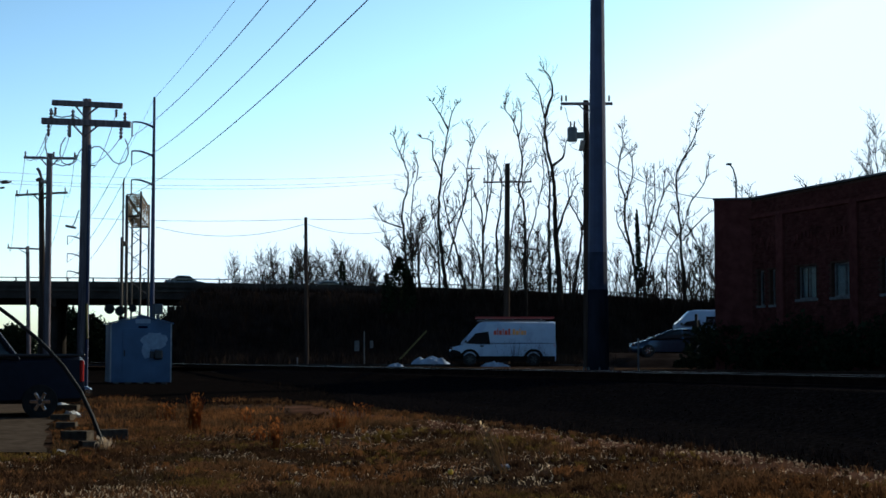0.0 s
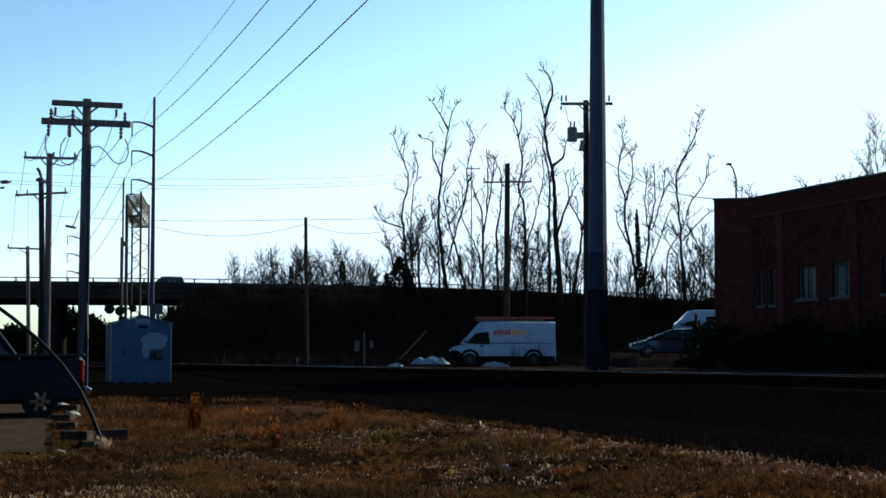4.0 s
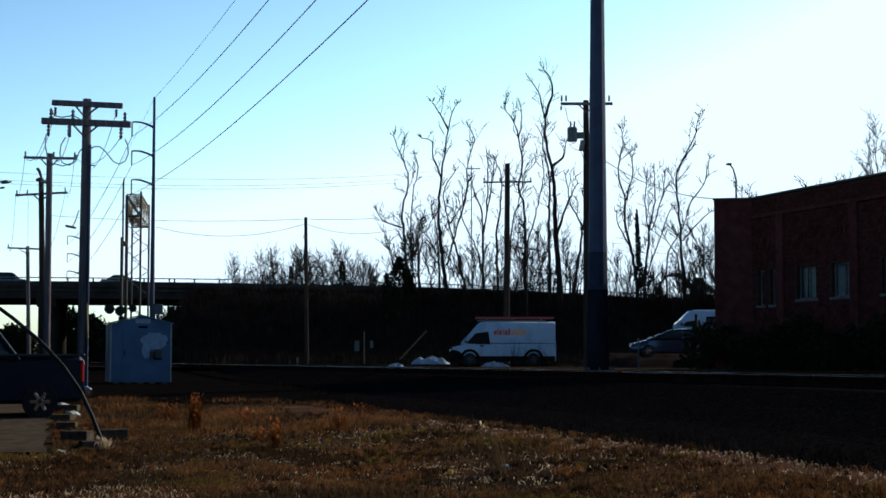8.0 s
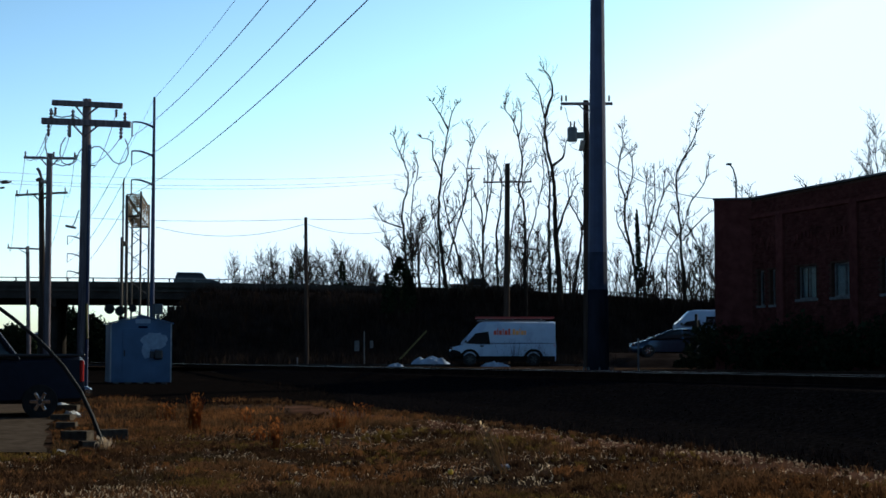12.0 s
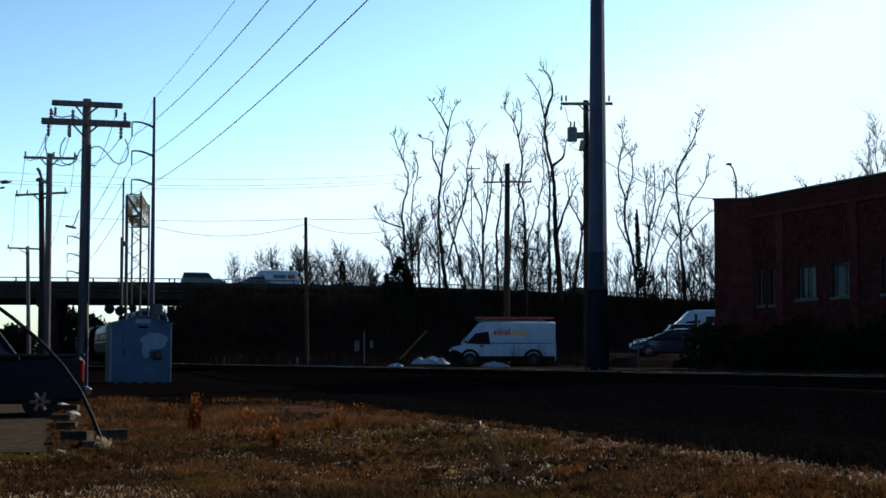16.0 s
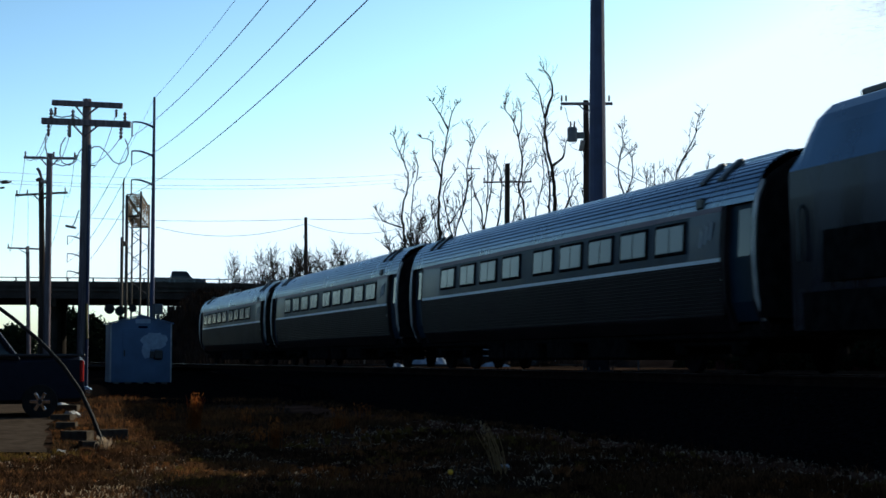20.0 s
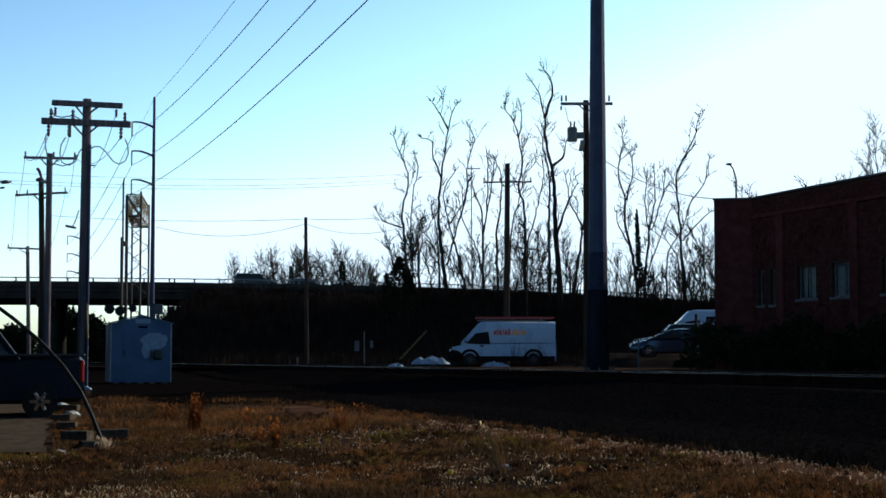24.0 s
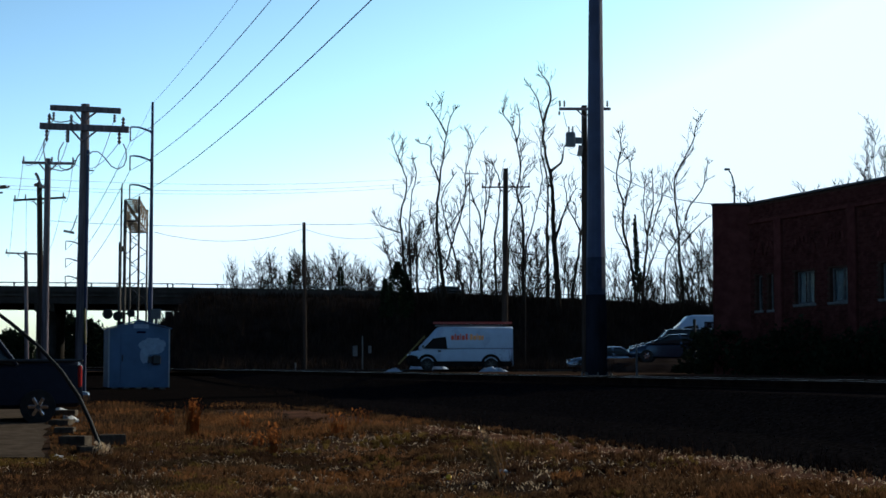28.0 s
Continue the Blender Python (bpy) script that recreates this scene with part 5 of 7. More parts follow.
def grow(limb, twig, p, d, left, r, rnd, spread, first=None):
    """A limb that kinks upward, throws short twigs and forks in two until little length is left."""
    seg = left * (first or rnd.uniform(0.24, 0.42))
    n = max(3, round(seg / 0.55))
    pts, rad = [p.copy()], [r]
    r1 = max(r * (0.86 if first else 0.78), 0.03)
    bend = Vector((rnd.uniform(-1, 1), rnd.uniform(-1, 1), 0)) * 0.02
    for i in range(n):
        kink = Vector((rnd.uniform(-1, 1), rnd.uniform(-1, 1), rnd.uniform(-0.4, 0.4)))
        d = (d + kink * (0.17 if first else 0.27) + bend + Vector((0, 0, 0.13))).normalized()
        p = p + d * (seg / n)
        pts.append(p.copy())
        rad.append(lerp(r, r1, (i + 1) / n))
        if not first and rnd.random() < 0.2:
            side = Vector((rnd.uniform(-1, 1), rnd.uniform(-1, 1), 0.25))
            twig_spray(twig, p.copy(), (d * 0.6 + side).normalized(), rnd.uniform(0.6, 1.5), rnd, 0)
    (limb if r > 0.045 else twig).tube(pts, rad, 7 if r > 0.1 else 4, caps=False)
    rest = left - seg
    if rest < 1.9:
        for _ in range(2):
            side = Vector((rnd.uniform(-1, 1), rnd.uniform(-1, 1), 0.1))
            twig_spray(twig, p.copy(), (d + side * 0.5).normalized(), rest * rnd.uniform(0.7, 1.1), rnd, 0)
        return
    a = rnd.uniform(0, 2 * math.pi)
    side = Vector((math.cos(a), math.sin(a) * 0.7, 0))
    grow(limb, twig, p.copy(), (d + side * rnd.uniform(0.05, 0.25) * spread).normalized(), rest, r1 * rnd.uniform(0.8, 0.92), rnd, spread)
    grow(limb, twig, p.copy(), (d - side * rnd.uniform(0.28, 0.55) * spread).normalized(), rest * rnd.uniform(0.45, 0.85), r1 * rnd.uniform(0.5, 0.75), rnd, spread)


def bare_tree(base, height, seed, r=0.28, lean=(0, 0), label="tall bare winter tree with kinked upright limbs", stems=1, splay=0.08, spread=1.0, first=0.3):
    rnd = random.Random(seed)
    root = thing("tree", label, "tree", pose(*base), group="bare winter trees")
    limb, twig = Geo(), Geo()
    for k in range(stems):
        fan = (k - (stems - 1) / 2) * 2 / max(1, stems)
        d = Vector((lean[0] + fan * splay + rnd.uniform(-0.04, 0.04), lean[1] + rnd.uniform(-0.1, 0.1), 1)).normalized()
        off = Vector((fan * 0.6, rnd.uniform(-0.4, 0.4), -0.6)) if stems > 1 else Vector((0, 0, -0.6))
        grow(limb, twig, off, d, height * (rnd.uniform(0.72, 1.0) if k else 1.0), r * (rnd.uniform(0.6, 1) if k else 1), rnd, spread, first * rnd.uniform(0.8, 1.2))
    # the crown's top comes to the tree's height
    k = height / max(v[2] for v in limb.v + twig.v)
    for g in (limb, twig):
        g.v = [(v[0] * k, v[1] * k, v[2] * k) for v in g.v]
    part("trunk", limb, "bark", root, "kinked trunk and limbs")
    part("crown", twig, "twig", root, "fine bare twigs")
    return root


def timber(x, y, r, stems):
    """A tall tree whose stems follow given bends: metres beside the foot and height above the plain."""
    rnd = random.Random(int(x * 37 + y * 11))
    l = (x + 45.6) * BC + (y - 170) * BS
    o = -(x + 45.6) * BS + (y - 170) * BC
    foot = berm_z(l, o)
    root = thing("tree", "tall bare winter tree with kinked slender limbs", "tree", pose(x, y, foot), group="bare winter trees")
    limb, twig = Geo(), Geo()
    for i, stem in enumerate(stems):
        drift = rnd.uniform(-0.12, 0.12)
        z0 = stem[0][1]
        grounded = z0 < foot + 3
        ctrl = [Vector((a, drift * (z - z0), z - foot)) for a, z in stem]
        if grounded:
            ctrl.insert(0, Vector((ctrl[0].x, 0, -0.6)))
        ctrl[-1] = ctrl[-2].lerp(ctrl[-1], 0.75)
        ctrl = [ctrl[0]] + ctrl + [ctrl[-1] * 2 - ctrl[-2]]
        pts = []
        for k in range(1, len(ctrl) - 2):
            a, b, c, d = ctrl[k - 1:k + 3]
            n = max(2, round((c - b).length / 0.6))
            for e in range(n):
                t = e / n
                p = 0.5 * (2 * b + (c - a) * t + (2 * a - 5 * b + 4 * c - d) * t * t + (3 * b - a - 3 * c + d) * t ** 3)
                pts.append(p + Vector((rnd.uniform(-1, 1), rnd.uniform(-1, 1), 0)) * 0.07)
        pts.append(ctrl[-2])
        m = len(pts) - 1
        ra = r * (1.0 if i == 0 else 0.62 if grounded else 0.45)
        rad = [max(0.045, lerp(ra * 1.35, 0.05, (k / m) ** 0.75)) for k in range(m + 1)]
        limb.tube(pts, rad, 7 if ra > 0.1 else 5, caps=False)
        for k in range(1, m):
            u = k / m
            if u < (0.3 if grounded else 0.15):
                continue
            d = (pts[k + 1] - pts[k - 1]).normalized()
            a = rnd.uniform(0, 2 * math.pi)
            side = Vector((math.cos(a), math.sin(a), rnd.uniform(0.1, 0.7)))
            if rnd.random() < 0.2:
                grow(limb, twig, pts[k].copy(), (d * 0.8 + side * 0.8).normalized(), rnd.uniform(1.4, 3.0), 0.046, rnd, 0.9)
            elif rnd.random() < 0.72:
                twig_spray(twig, pts[k].copy(), (d * 0.5 + side).normalized(), rnd.uniform(0.5, 1.5) * (0.6 + 0.6 * u), rnd, 0)
        d = (pts[-1] - pts[-3]).normalized()
        for _ in range(4):
            side = Vector((rnd.uniform(-1, 1), rnd.uniform(-1, 1), rnd.uniform(-0.1, 0.5)))
            twig_spray(twig, pts[-1].copy(), (d * 0.6 + side * 0.8).normalized(), rnd.uniform(0.4, 0.8), rnd, 0)
    part("trunk", limb, "bark", root, "kinked trunk and limbs")
    part("crown", twig, "twig", root, "fine bare twigs")


def trees():
    # the tall row along the embankment
    timber(-3.75, 172.3, 0.15, [[(0.00, 10.12), (-0.44, 15.30), (-0.44, 17.61), (0.13, 20.50), (-1.03, 23.69), (-1.61, 25.44)],
        [(-0.38, 15.16), (-2.45, 15.88), (-3.46, 17.32)],
        [(0.57, 10.12), (0.42, 17.03), (0.85, 20.21), (1.14, 21.66), (0.70, 23.26)],
        [(1.23, 10.12), (1.14, 14.44), (1.43, 16.17)]])
    timber(0.27, 173.0, 0.2, [[(0.00, 9.14), (-0.43, 13.04), (-0.72, 17.10), (-0.43, 20.58), (0.00, 23.78), (0.44, 26.41), (1.16, 28.16)],
        [(-0.43, 20.58), (-1.30, 22.62), (-1.45, 24.37), (-2.90, 24.81)],
        [(0.29, 25.68), (-0.87, 27.73), (-1.59, 28.81)],
        [(0.14, 11.31), (1.16, 15.07), (2.17, 18.84), (2.32, 22.04), (3.04, 24.66), (2.32, 26.56)],
        [(-0.58, 9.14), (-0.87, 13.62), (-1.24, 17.10)]])
    timber(2.29, 173.3, 0.13, [[(0.00, 8.87), (-1.01, 13.35), (-1.87, 16.54), (-2.16, 19.45), (-0.71, 21.78)],
        [(-1.59, 15.67), (0.01, 18.29), (0.45, 20.61)]])
    timber(4.17, 173.6, 0.16, [[(0.00, 8.74), (0.01, 15.99), (-0.71, 18.90), (-1.43, 21.09)],
        [(0.00, 10.18), (-0.72, 13.37), (-2.02, 15.99), (-2.74, 19.48)],
        [(0.15, 14.82), (0.89, 19.48), (1.48, 23.57)],
        [(0.45, 17.15), (0.54, 20.65), (0.61, 23.86)]])
    timber(5.77, 173.9, 0.15, [[(0.00, 9.04), (-0.13, 14.56), (0.31, 17.76), (0.32, 20.68), (-0.41, 23.02)],
        [(1.16, 9.04), (1.46, 14.85), (2.35, 18.93), (3.09, 22.44)]])
    timber(8.69, 174.4, 0.16, [[(0.00, 9.06), (-0.12, 17.22), (-0.75, 19.56), (-0.34, 21.91), (-0.68, 24.85), (-1.55, 27.05), (-2.36, 28.09)],
        [(-0.68, 24.85), (-0.32, 26.61), (-0.43, 28.82)],
        [(0.16, 13.43), (1.34, 17.81), (1.93, 20.74), (1.71, 23.38)]])
    timber(12.36, 175.0, 0.3, [[(0.00, 9.09), (-0.41, 14.64), (-0.54, 19.04), (-0.82, 21.98), (-1.45, 24.93), (-1.53, 27.29), (-2.19, 29.95), (-3.13, 31.44)],
        [(-1.53, 27.14), (-0.64, 29.95), (-0.92, 31.44), (-1.80, 32.47)],
        [(-1.02, 9.09), (-1.14, 14.64), (-1.06, 20.51), (-1.75, 24.04), (-1.62, 26.40)],
        [(-0.27, 14.64), (0.62, 17.28), (1.45, 19.33), (1.95, 20.16)],
        [(-0.82, 21.98), (0.36, 22.86), (0.81, 24.93)]])
    timber(13.98, 175.2, 0.15, [[(0.00, 9.10), (0.76, 14.65), (0.42, 16.41), (-0.39, 17.88), (-1.10, 22.00)],
        [(0.70, 14.65), (1.21, 17.29), (0.79, 19.65)]])
    timber(20.73, 176.3, 0.18, [[(0.00, 9.44), (-0.59, 13.06), (-1.29, 16.29), (-1.17, 18.45), (-1.90, 21.42), (-1.39, 24.66), (-1.59, 26.70)],
        [(-1.17, 18.45), (-0.39, 21.15), (-0.37, 23.85)],
        [(-0.67, 13.33), (-1.91, 15.75), (-2.17, 17.37)]])
    timber(21.56, 176.5, 0.15, [[(0.00, 9.45), (0.64, 15.23), (1.34, 19.01), (1.24, 22.93)],
        [(0.20, 10.39), (2.26, 16.31), (3.13, 18.06)],
        [(0.77, 15.23), (1.88, 18.74), (2.31, 22.25)],
        [(0.58, 14.15), (0.12, 18.20), (0.43, 22.25)]])
    timber(25.95, 177.2, 0.16, [[(0.00, 9.21), (-0.31, 12.85), (-0.42, 15.83), (-0.66, 19.08), (-0.69, 21.52), (0.47, 23.97), (1.30, 25.60), (2.03, 28.33)],
        [(0.40, 16.91), (0.68, 18.26), (2.05, 20.16), (2.96, 23.83)],
        [(-1.96, 9.21), (-1.80, 12.85), (-0.37, 15.28), (0.46, 17.45)],
        [(-0.17, 14.20), (1.74, 16.37), (2.97, 17.45)]])
    # lesser trees beside and behind the brick building: metres along the overpass, before its parapet, crown top, radius, lean, stems
    for k, (l, o, top, r, lean, st) in enumerate((
            (73.35, -4, 17.5, 0.12, (0.02, 0), 2), (75.26, -4, 16.8, 0.12, (0.05, 0), 3), (77.0, -5, 18.5, 0.12, (-0.1, 0), 2), (80.46, -4, 21.6, 0.13, (0.05, 0), 1),
            (83.5, -4, 21.5, 0.13, (0.05, 0), 1), (88.5, -4, 22.8, 0.12, (0.0, 0), 1), (91.64, -6, 29.09, 0.2, (0.0, 0), 2))):
        x, y, _ = on_bridge(l, o, 0)
        foot = berm_z(l, o)
        bare_tree((x, y, foot), (top - foot), 64 + k, r * 0.9, lean, stems=st, spread=0.8)
    # slender younger trees between them
    rnd = random.Random(5)
    for k in range(44):
        l = rnd.uniform(41.0, 63.5) if k % 5 < 3 else rnd.uniform(63.0, 78.0)
        o = rnd.uniform(-6, -2)
        x, y, _ = on_bridge(l, o, 0)
        foot = berm_z(l, o)
        bare_tree((x, y, foot), rnd.uniform(3.0, 6.5) if k % 4 else rnd.uniform(7.0, 11.0), 140 + k, rnd.uniform(0.045, 0.075), (rnd.uniform(-0.08, 0.08), 0), "slender young bare tree on the embankment", stems=rnd.choice((2, 3, 4)), splay=0.35, spread=0.75, first=0.3)
    # a bushy row behind the overpass
    for k, (x, top, r) in enumerate(((-27.93, 15.85, 0.14), (-26.11, 17.04, 0.16), (-23.87, 18.03, 0.2), (-22.3, 18.0, 0.2), (-19.79, 18.81, 0.22), (-18.25, 18.24, 0.2),
                                     (-15.52, 16.93, 0.2), (-13.81, 18.48, 0.2), (-11.64, 16.91, 0.18), (-9.28, 16.38, 0.16))):
        bare_tree((x, 228 + 2 * (k % 3), 1.1), (top - 1.1), 90 + k, r * 0.8, (0.0, 0), "bushy bare tree behind the overpass", stems=6, splay=0.5, spread=1.0, first=0.34)


def scrub(n=24000):
    """Winter scrub and saplings over the embankment and the far side of the line."""
    rnd = np.random.RandomState(21)
    vs, fs = [], []
    for i in range(n):
        u = rnd.rand()
        if u < 0.55:
            l, o = rnd.uniform(14.5, 112), rnd.uniform(-17, -0.8)
            x, y, z = on_bridge(l, o, 0)
            z = berm_z(l, o)
            h = rnd.uniform(0.5, 2.4) * (1.0 if o < -5 else 0.4)
        elif u < 0.82:
            # taller tangle along the crest
            l, o = rnd.uniform(42, 112), rnd.uniform(-6, -0.8)
            x, y, z = on_bridge(l, o, 0)
            z = berm_z(l, o)
            h = rnd.uniform(0.6, 2.2) * (0.8 + 0.8 * noise.noise((l * 0.25, 3.0, 0))) * (2.2 if l > 64 and rnd.rand() < 0.35 else 1.0)
        else:
            x, y, z = rnd.uniform(-20, 40), rnd.uniform(128, 152), 1.0
            h = rnd.uniform(0.4, 1.6)
        for _ in range(3):
            lean = rnd.normal(0, 0.3, 2)
            w = rnd.uniform(0.018, 0.045)
            a = rnd.uniform(0, math.pi)
            dx, dy = w * math.cos(a), w * math.sin(a)
            hh = h * rnd.uniform(0.5, 1.0)
            mx, my = x + lean[0] * hh * 0.4 + rnd.normal(0, 0.06), y + lean[1] * hh * 0.4
            tx, ty = x + lean[0] * hh + rnd.normal(0, 0.1), y + lean[1] * hh
            o_ = len(vs)
            vs += [(x - dx, y - dy, z - 0.1), (x + dx, y + dy, z - 0.1), (mx + dx * 0.7, my + dy * 0.7, z + hh * 0.5), (mx - dx * 0.7, my - dy * 0.7, z + hh * 0.5), (tx, ty, z + hh)]
            fs += [(o_, o_ + 1, o_ + 2, o_ + 3), (o_ + 3, o_ + 2, o_ + 4)]
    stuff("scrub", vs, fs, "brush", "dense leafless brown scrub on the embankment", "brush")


def leaf_mass(name, blobs, n, leaf, material, label, category, seed=1):
    rnd = np.random.RandomState(seed)
    vs, fs = [], []
    for _ in range(n):
        cx, cy, cz, rx, ry, rz_ = blobs[rnd.randint(len(blobs))]
        d = rnd.normal(0, 1, 3)
        d /= np.linalg.norm(d)
        k = rnd.uniform(0.3, 1.0) ** 0.5 * (1 + 0.35 * noise.noise(Vector(d) * 2.3 + Vector((cx, cy, cz))))
        c = np.array((cx + d[0] * rx * k, cy + d[1] * ry * k, max(cz + d[2] * rz_ * k, 0.3)))
        a, b = rnd.normal(0, leaf, 3), rnd.normal(0, leaf, 3)
        o = len(vs)
        vs += [tuple(c - a), tuple(c + b * 0.6), tuple(c + a), tuple(c - b * 0.6)]
        fs.append((o, o + 1, o + 2, o + 3))
    return vs, fs


def shrub(name, label, blobs, n, leaf, material, seed, stem=True):
    root = thing(name, label, "shrub")
    vs, fs = leaf_mass(name, blobs, n, leaf, material, label, "shrub", seed)
    me = bpy.data.meshes.new("foliage")
    me.from_pydata(vs, [], fs)
    me.materials.append(M[material])
    part("foliage", me, material, root)
    rnd = random.Random(seed)
    for b in blobs:
        part("stem", Geo().tube([(b[0] + rnd.uniform(-0.3, 0.3), b[1], max(0.2, b[2] - b[5] - 1.2)), (b[0], b[1], b[2])], [0.07, 0.03], 5), "bark", root)
    return root


def cedar(x, y, z0, top, w, label, seed, n):
    """A ragged cone of small sprays round a stem."""
    root = thing("cedar", label, "conifer")
    rnd = np.random.RandomState(seed)
    vs, fs = [], []
    for _ in range(n):
        t = rnd.rand() ** 0.8
        a = rnd.uniform(0, 2 * math.pi)
        lump = 0.75 + 0.6 * noise.noise((math.cos(a) * 1.4 + seed, math.sin(a) * 1.4, t * 6))
        rr = w * (1.02 - t) ** 0.8 * lump * rnd.uniform(0.25, 1.0) ** 0.5
        c = np.array((x + rr * math.cos(a), y + rr * math.sin(a), lerp(z0, top, t)))
        u = np.array((math.cos(a), math.sin(a), rnd.uniform(0.1, 0.9))) * rnd.uniform(0.12, 0.3)
        v = rnd.normal(0, 0.07, 3)
        o = len(vs)
        vs += [tuple(c - v), tuple(c + u), tuple(c + v)]
        fs.append((o, o + 1, o + 2))
    me = bpy.data.meshes.new("foliage")
    me.from_pydata(vs, [], fs)
    me.materials.append(M["ivy"])
    part("foliage", me, "ivy", root)
    part("trunk", Geo().tube([(x, y, z0 - 0.5), (x, y, lerp(z0, top, 0.85))], [0.16, 0.04], 6), "bark", root)


def shrubs():
    cedar(-4.32, 162, 6.0, 11.46, 2.1, "dark ragged evergreen cedar on the embankment", 3, 3000)
    cedar(-3.5, 165, 6.5, 10.4, 1.2, "dark ragged evergreen cedar on the embankment", 7, 1800)
    cedar(-5.58, 163, 6.0, 9.9, 0.7, "small dark evergreen cedar on the embankment", 8, 900)
    cedar(-13.03, 214, 1.2, 14.07, 2.1, "dark evergreen cedar behind the overpass", 4, 2600)
    cedar(-19.69, 214, 1.2, 13.49, 1.3, "dark slender evergreen cedar behind the overpass", 5, 1800)
    # ivy on the vine-clad trunk
    shrub("vine", "dark ivy clinging to a bare trunk", [(20.75, 176.3, 15.6, 0.16, 0.3, 1.6), (20.85, 176.3, 13.2, 0.28, 0.4, 2.2), (20.9, 176.3, 10.4, 0.6, 0.5, 1.8)], 1500, 0.1, "ivy", 6)
    for k, (px, w, h) in enumerate(((-47.36, 3.2, 4.0), (-46.42, 3.0, 3.2), (-59.32, 3.4, 2.6), (-60.52, 3.4, 3.0), (-56.31, 2.4, 2.0))):
        shrub("bush", "rounded dusky bush beyond the overpass", [(px, 215 + 6 * k, 1.0 + h * 0.75, w, 1.8, h), (px - w * 0.5, 216 + 6 * k, 1.0 + h * 0.5, w * 0.6, 1.6, h * 0.6)], 9000, 0.2, "ivy", 11 + k)
    # dark hedge along the foot of the brick building
    blobs = []
    for k in range(9):
        t = k / 8
        blobs.append((lerp(11.11, 15.29 + 1, t), lerp(70, 55.5, t), 1.9 + 0.25 * math.sin(k * 2.1), 1.0, 0.8, 0.95 + 0.2 * math.cos(k * 1.7)))
    shrub("hedge", "dark clipped hedge along the brick wall", blobs, 9000, 0.07, "ivy", 31)
    shrub("hedge", "low dark shrub beside the parked sedan", [(14.2, 80, 1.5, 1.0, 0.7, 0.55), (13.1, 80.6, 1.3, 0.8, 0.6, 0.4), (12.0, 80.4, 1.2, 0.8, 0.6, 0.33)], 4500, 0.07, "ivy", 33)


# ---- vehicles; each one's own space: x forward, z up from the road ----
def body_loft(stations, n_side=3):
    """stations along x: (x, half width low, half width high, z low, z high)."""
    rings = []
    for x, w0, w1, z0, z1 in stations:
        b = min(0.09, (z1 - z0) * 0.3)
        half = [(w0 - 0.12, z0), (w0, z0 + b), (max(w0, w1), lerp(z0, z1, 0.5)), (w1, z1 - b), (w1 - 0.14, z1)]
        rings.append([(x, -a, z) for a, z in half] + [(x, a, z) for a, z in half[::-1]])
    return Geo().loft(rings)


def wheel(root, x, y, r, w=0.22, bright="chrome"):
    s = 1 if y > 0 else -1
    t = part("wheel", Geo().lathe([(r * 0.62, -w / 2), (r * 0.96, -w / 2), (r, -w * 0.3), (r, w * 0.3), (r * 0.96, w / 2), (r * 0.62, w / 2)], (0, 0, 0), "y", 24), "black", root, "black tyre", True, pose(x, y, r))
    g = Geo().lathe([(r * 0.62, -0.06), (r * 0.64, 0.112 * s), (r * 0.55, 0.09 * s), (r * 0.14, 0.1 * s), (r * 0.1, 0.12 * s)], (0, 0, 0), "y", 20)
    rim = part("rim", g, "dark_plastic", t, smooth=True)
    sp = Geo()
    for k in range(6):
        sp.box((r * 0.34 * math.cos(k * math.pi / 3), 0.118 * s, r * 0.34 * math.sin(k * math.pi / 3)), (r * 0.46, 0.03, r * 0.2), ry=-60 * k, bev=0.008)
    part("spokes", sp, bright, t, "bright alloy spokes" if bright == "chrome" else "dull steel spokes")
    return t


CARS = {
    # length, half width, wheel radius, sill, belt, roof, nose, windshield foot and head, rear glass head and foot, tail deck height
    "sedan": (4.7, 0.9, 0.33, 0.2, 0.92, 1.46, 0.74, 0.95, 0.25, -0.95, -1.75, 0.98),
    "low_sedan": (4.75, 0.9, 0.33, 0.2, 0.95, 1.47, 0.80, 1.45, 0.2, -0.6, -2.15, 1.02),
    "suv": (4.9, 0.97, 0.38, 0.28, 1.08, 1.80, 0.98, 1.05, 0.45, -2.1, -2.35, 1.08),
    "wagon": (4.5, 0.92, 0.35, 0.22, 0.98, 1.62, 0.86, 1.15, 0.4, -1.7, -2.1, 1.0),
    "pickup": (5.8, 1.0, 0.40, 0.35, 1.15, 1.92, 1.08, 1.35, 0.75, -0.75, -0.95, 1.2),
    "long_pickup": (6.6, 1.0, 0.40, 0.35, 1.36, 2.15, 1.2, 1.75, 1.15, -1.25, -1.85, 1.44),
    "shuttle": (6.8, 1.1, 0.40, 0.35, 1.75, 2.62, 1.45, 3.3, 2.55, -3.35, -3.38, 1.8),
    "van": (5.9, 1.03, 0.36, 0.25, 1.28, 2.46, 1.12, 2.3, 1.3, -2.9, -2.95, 1.3),
}


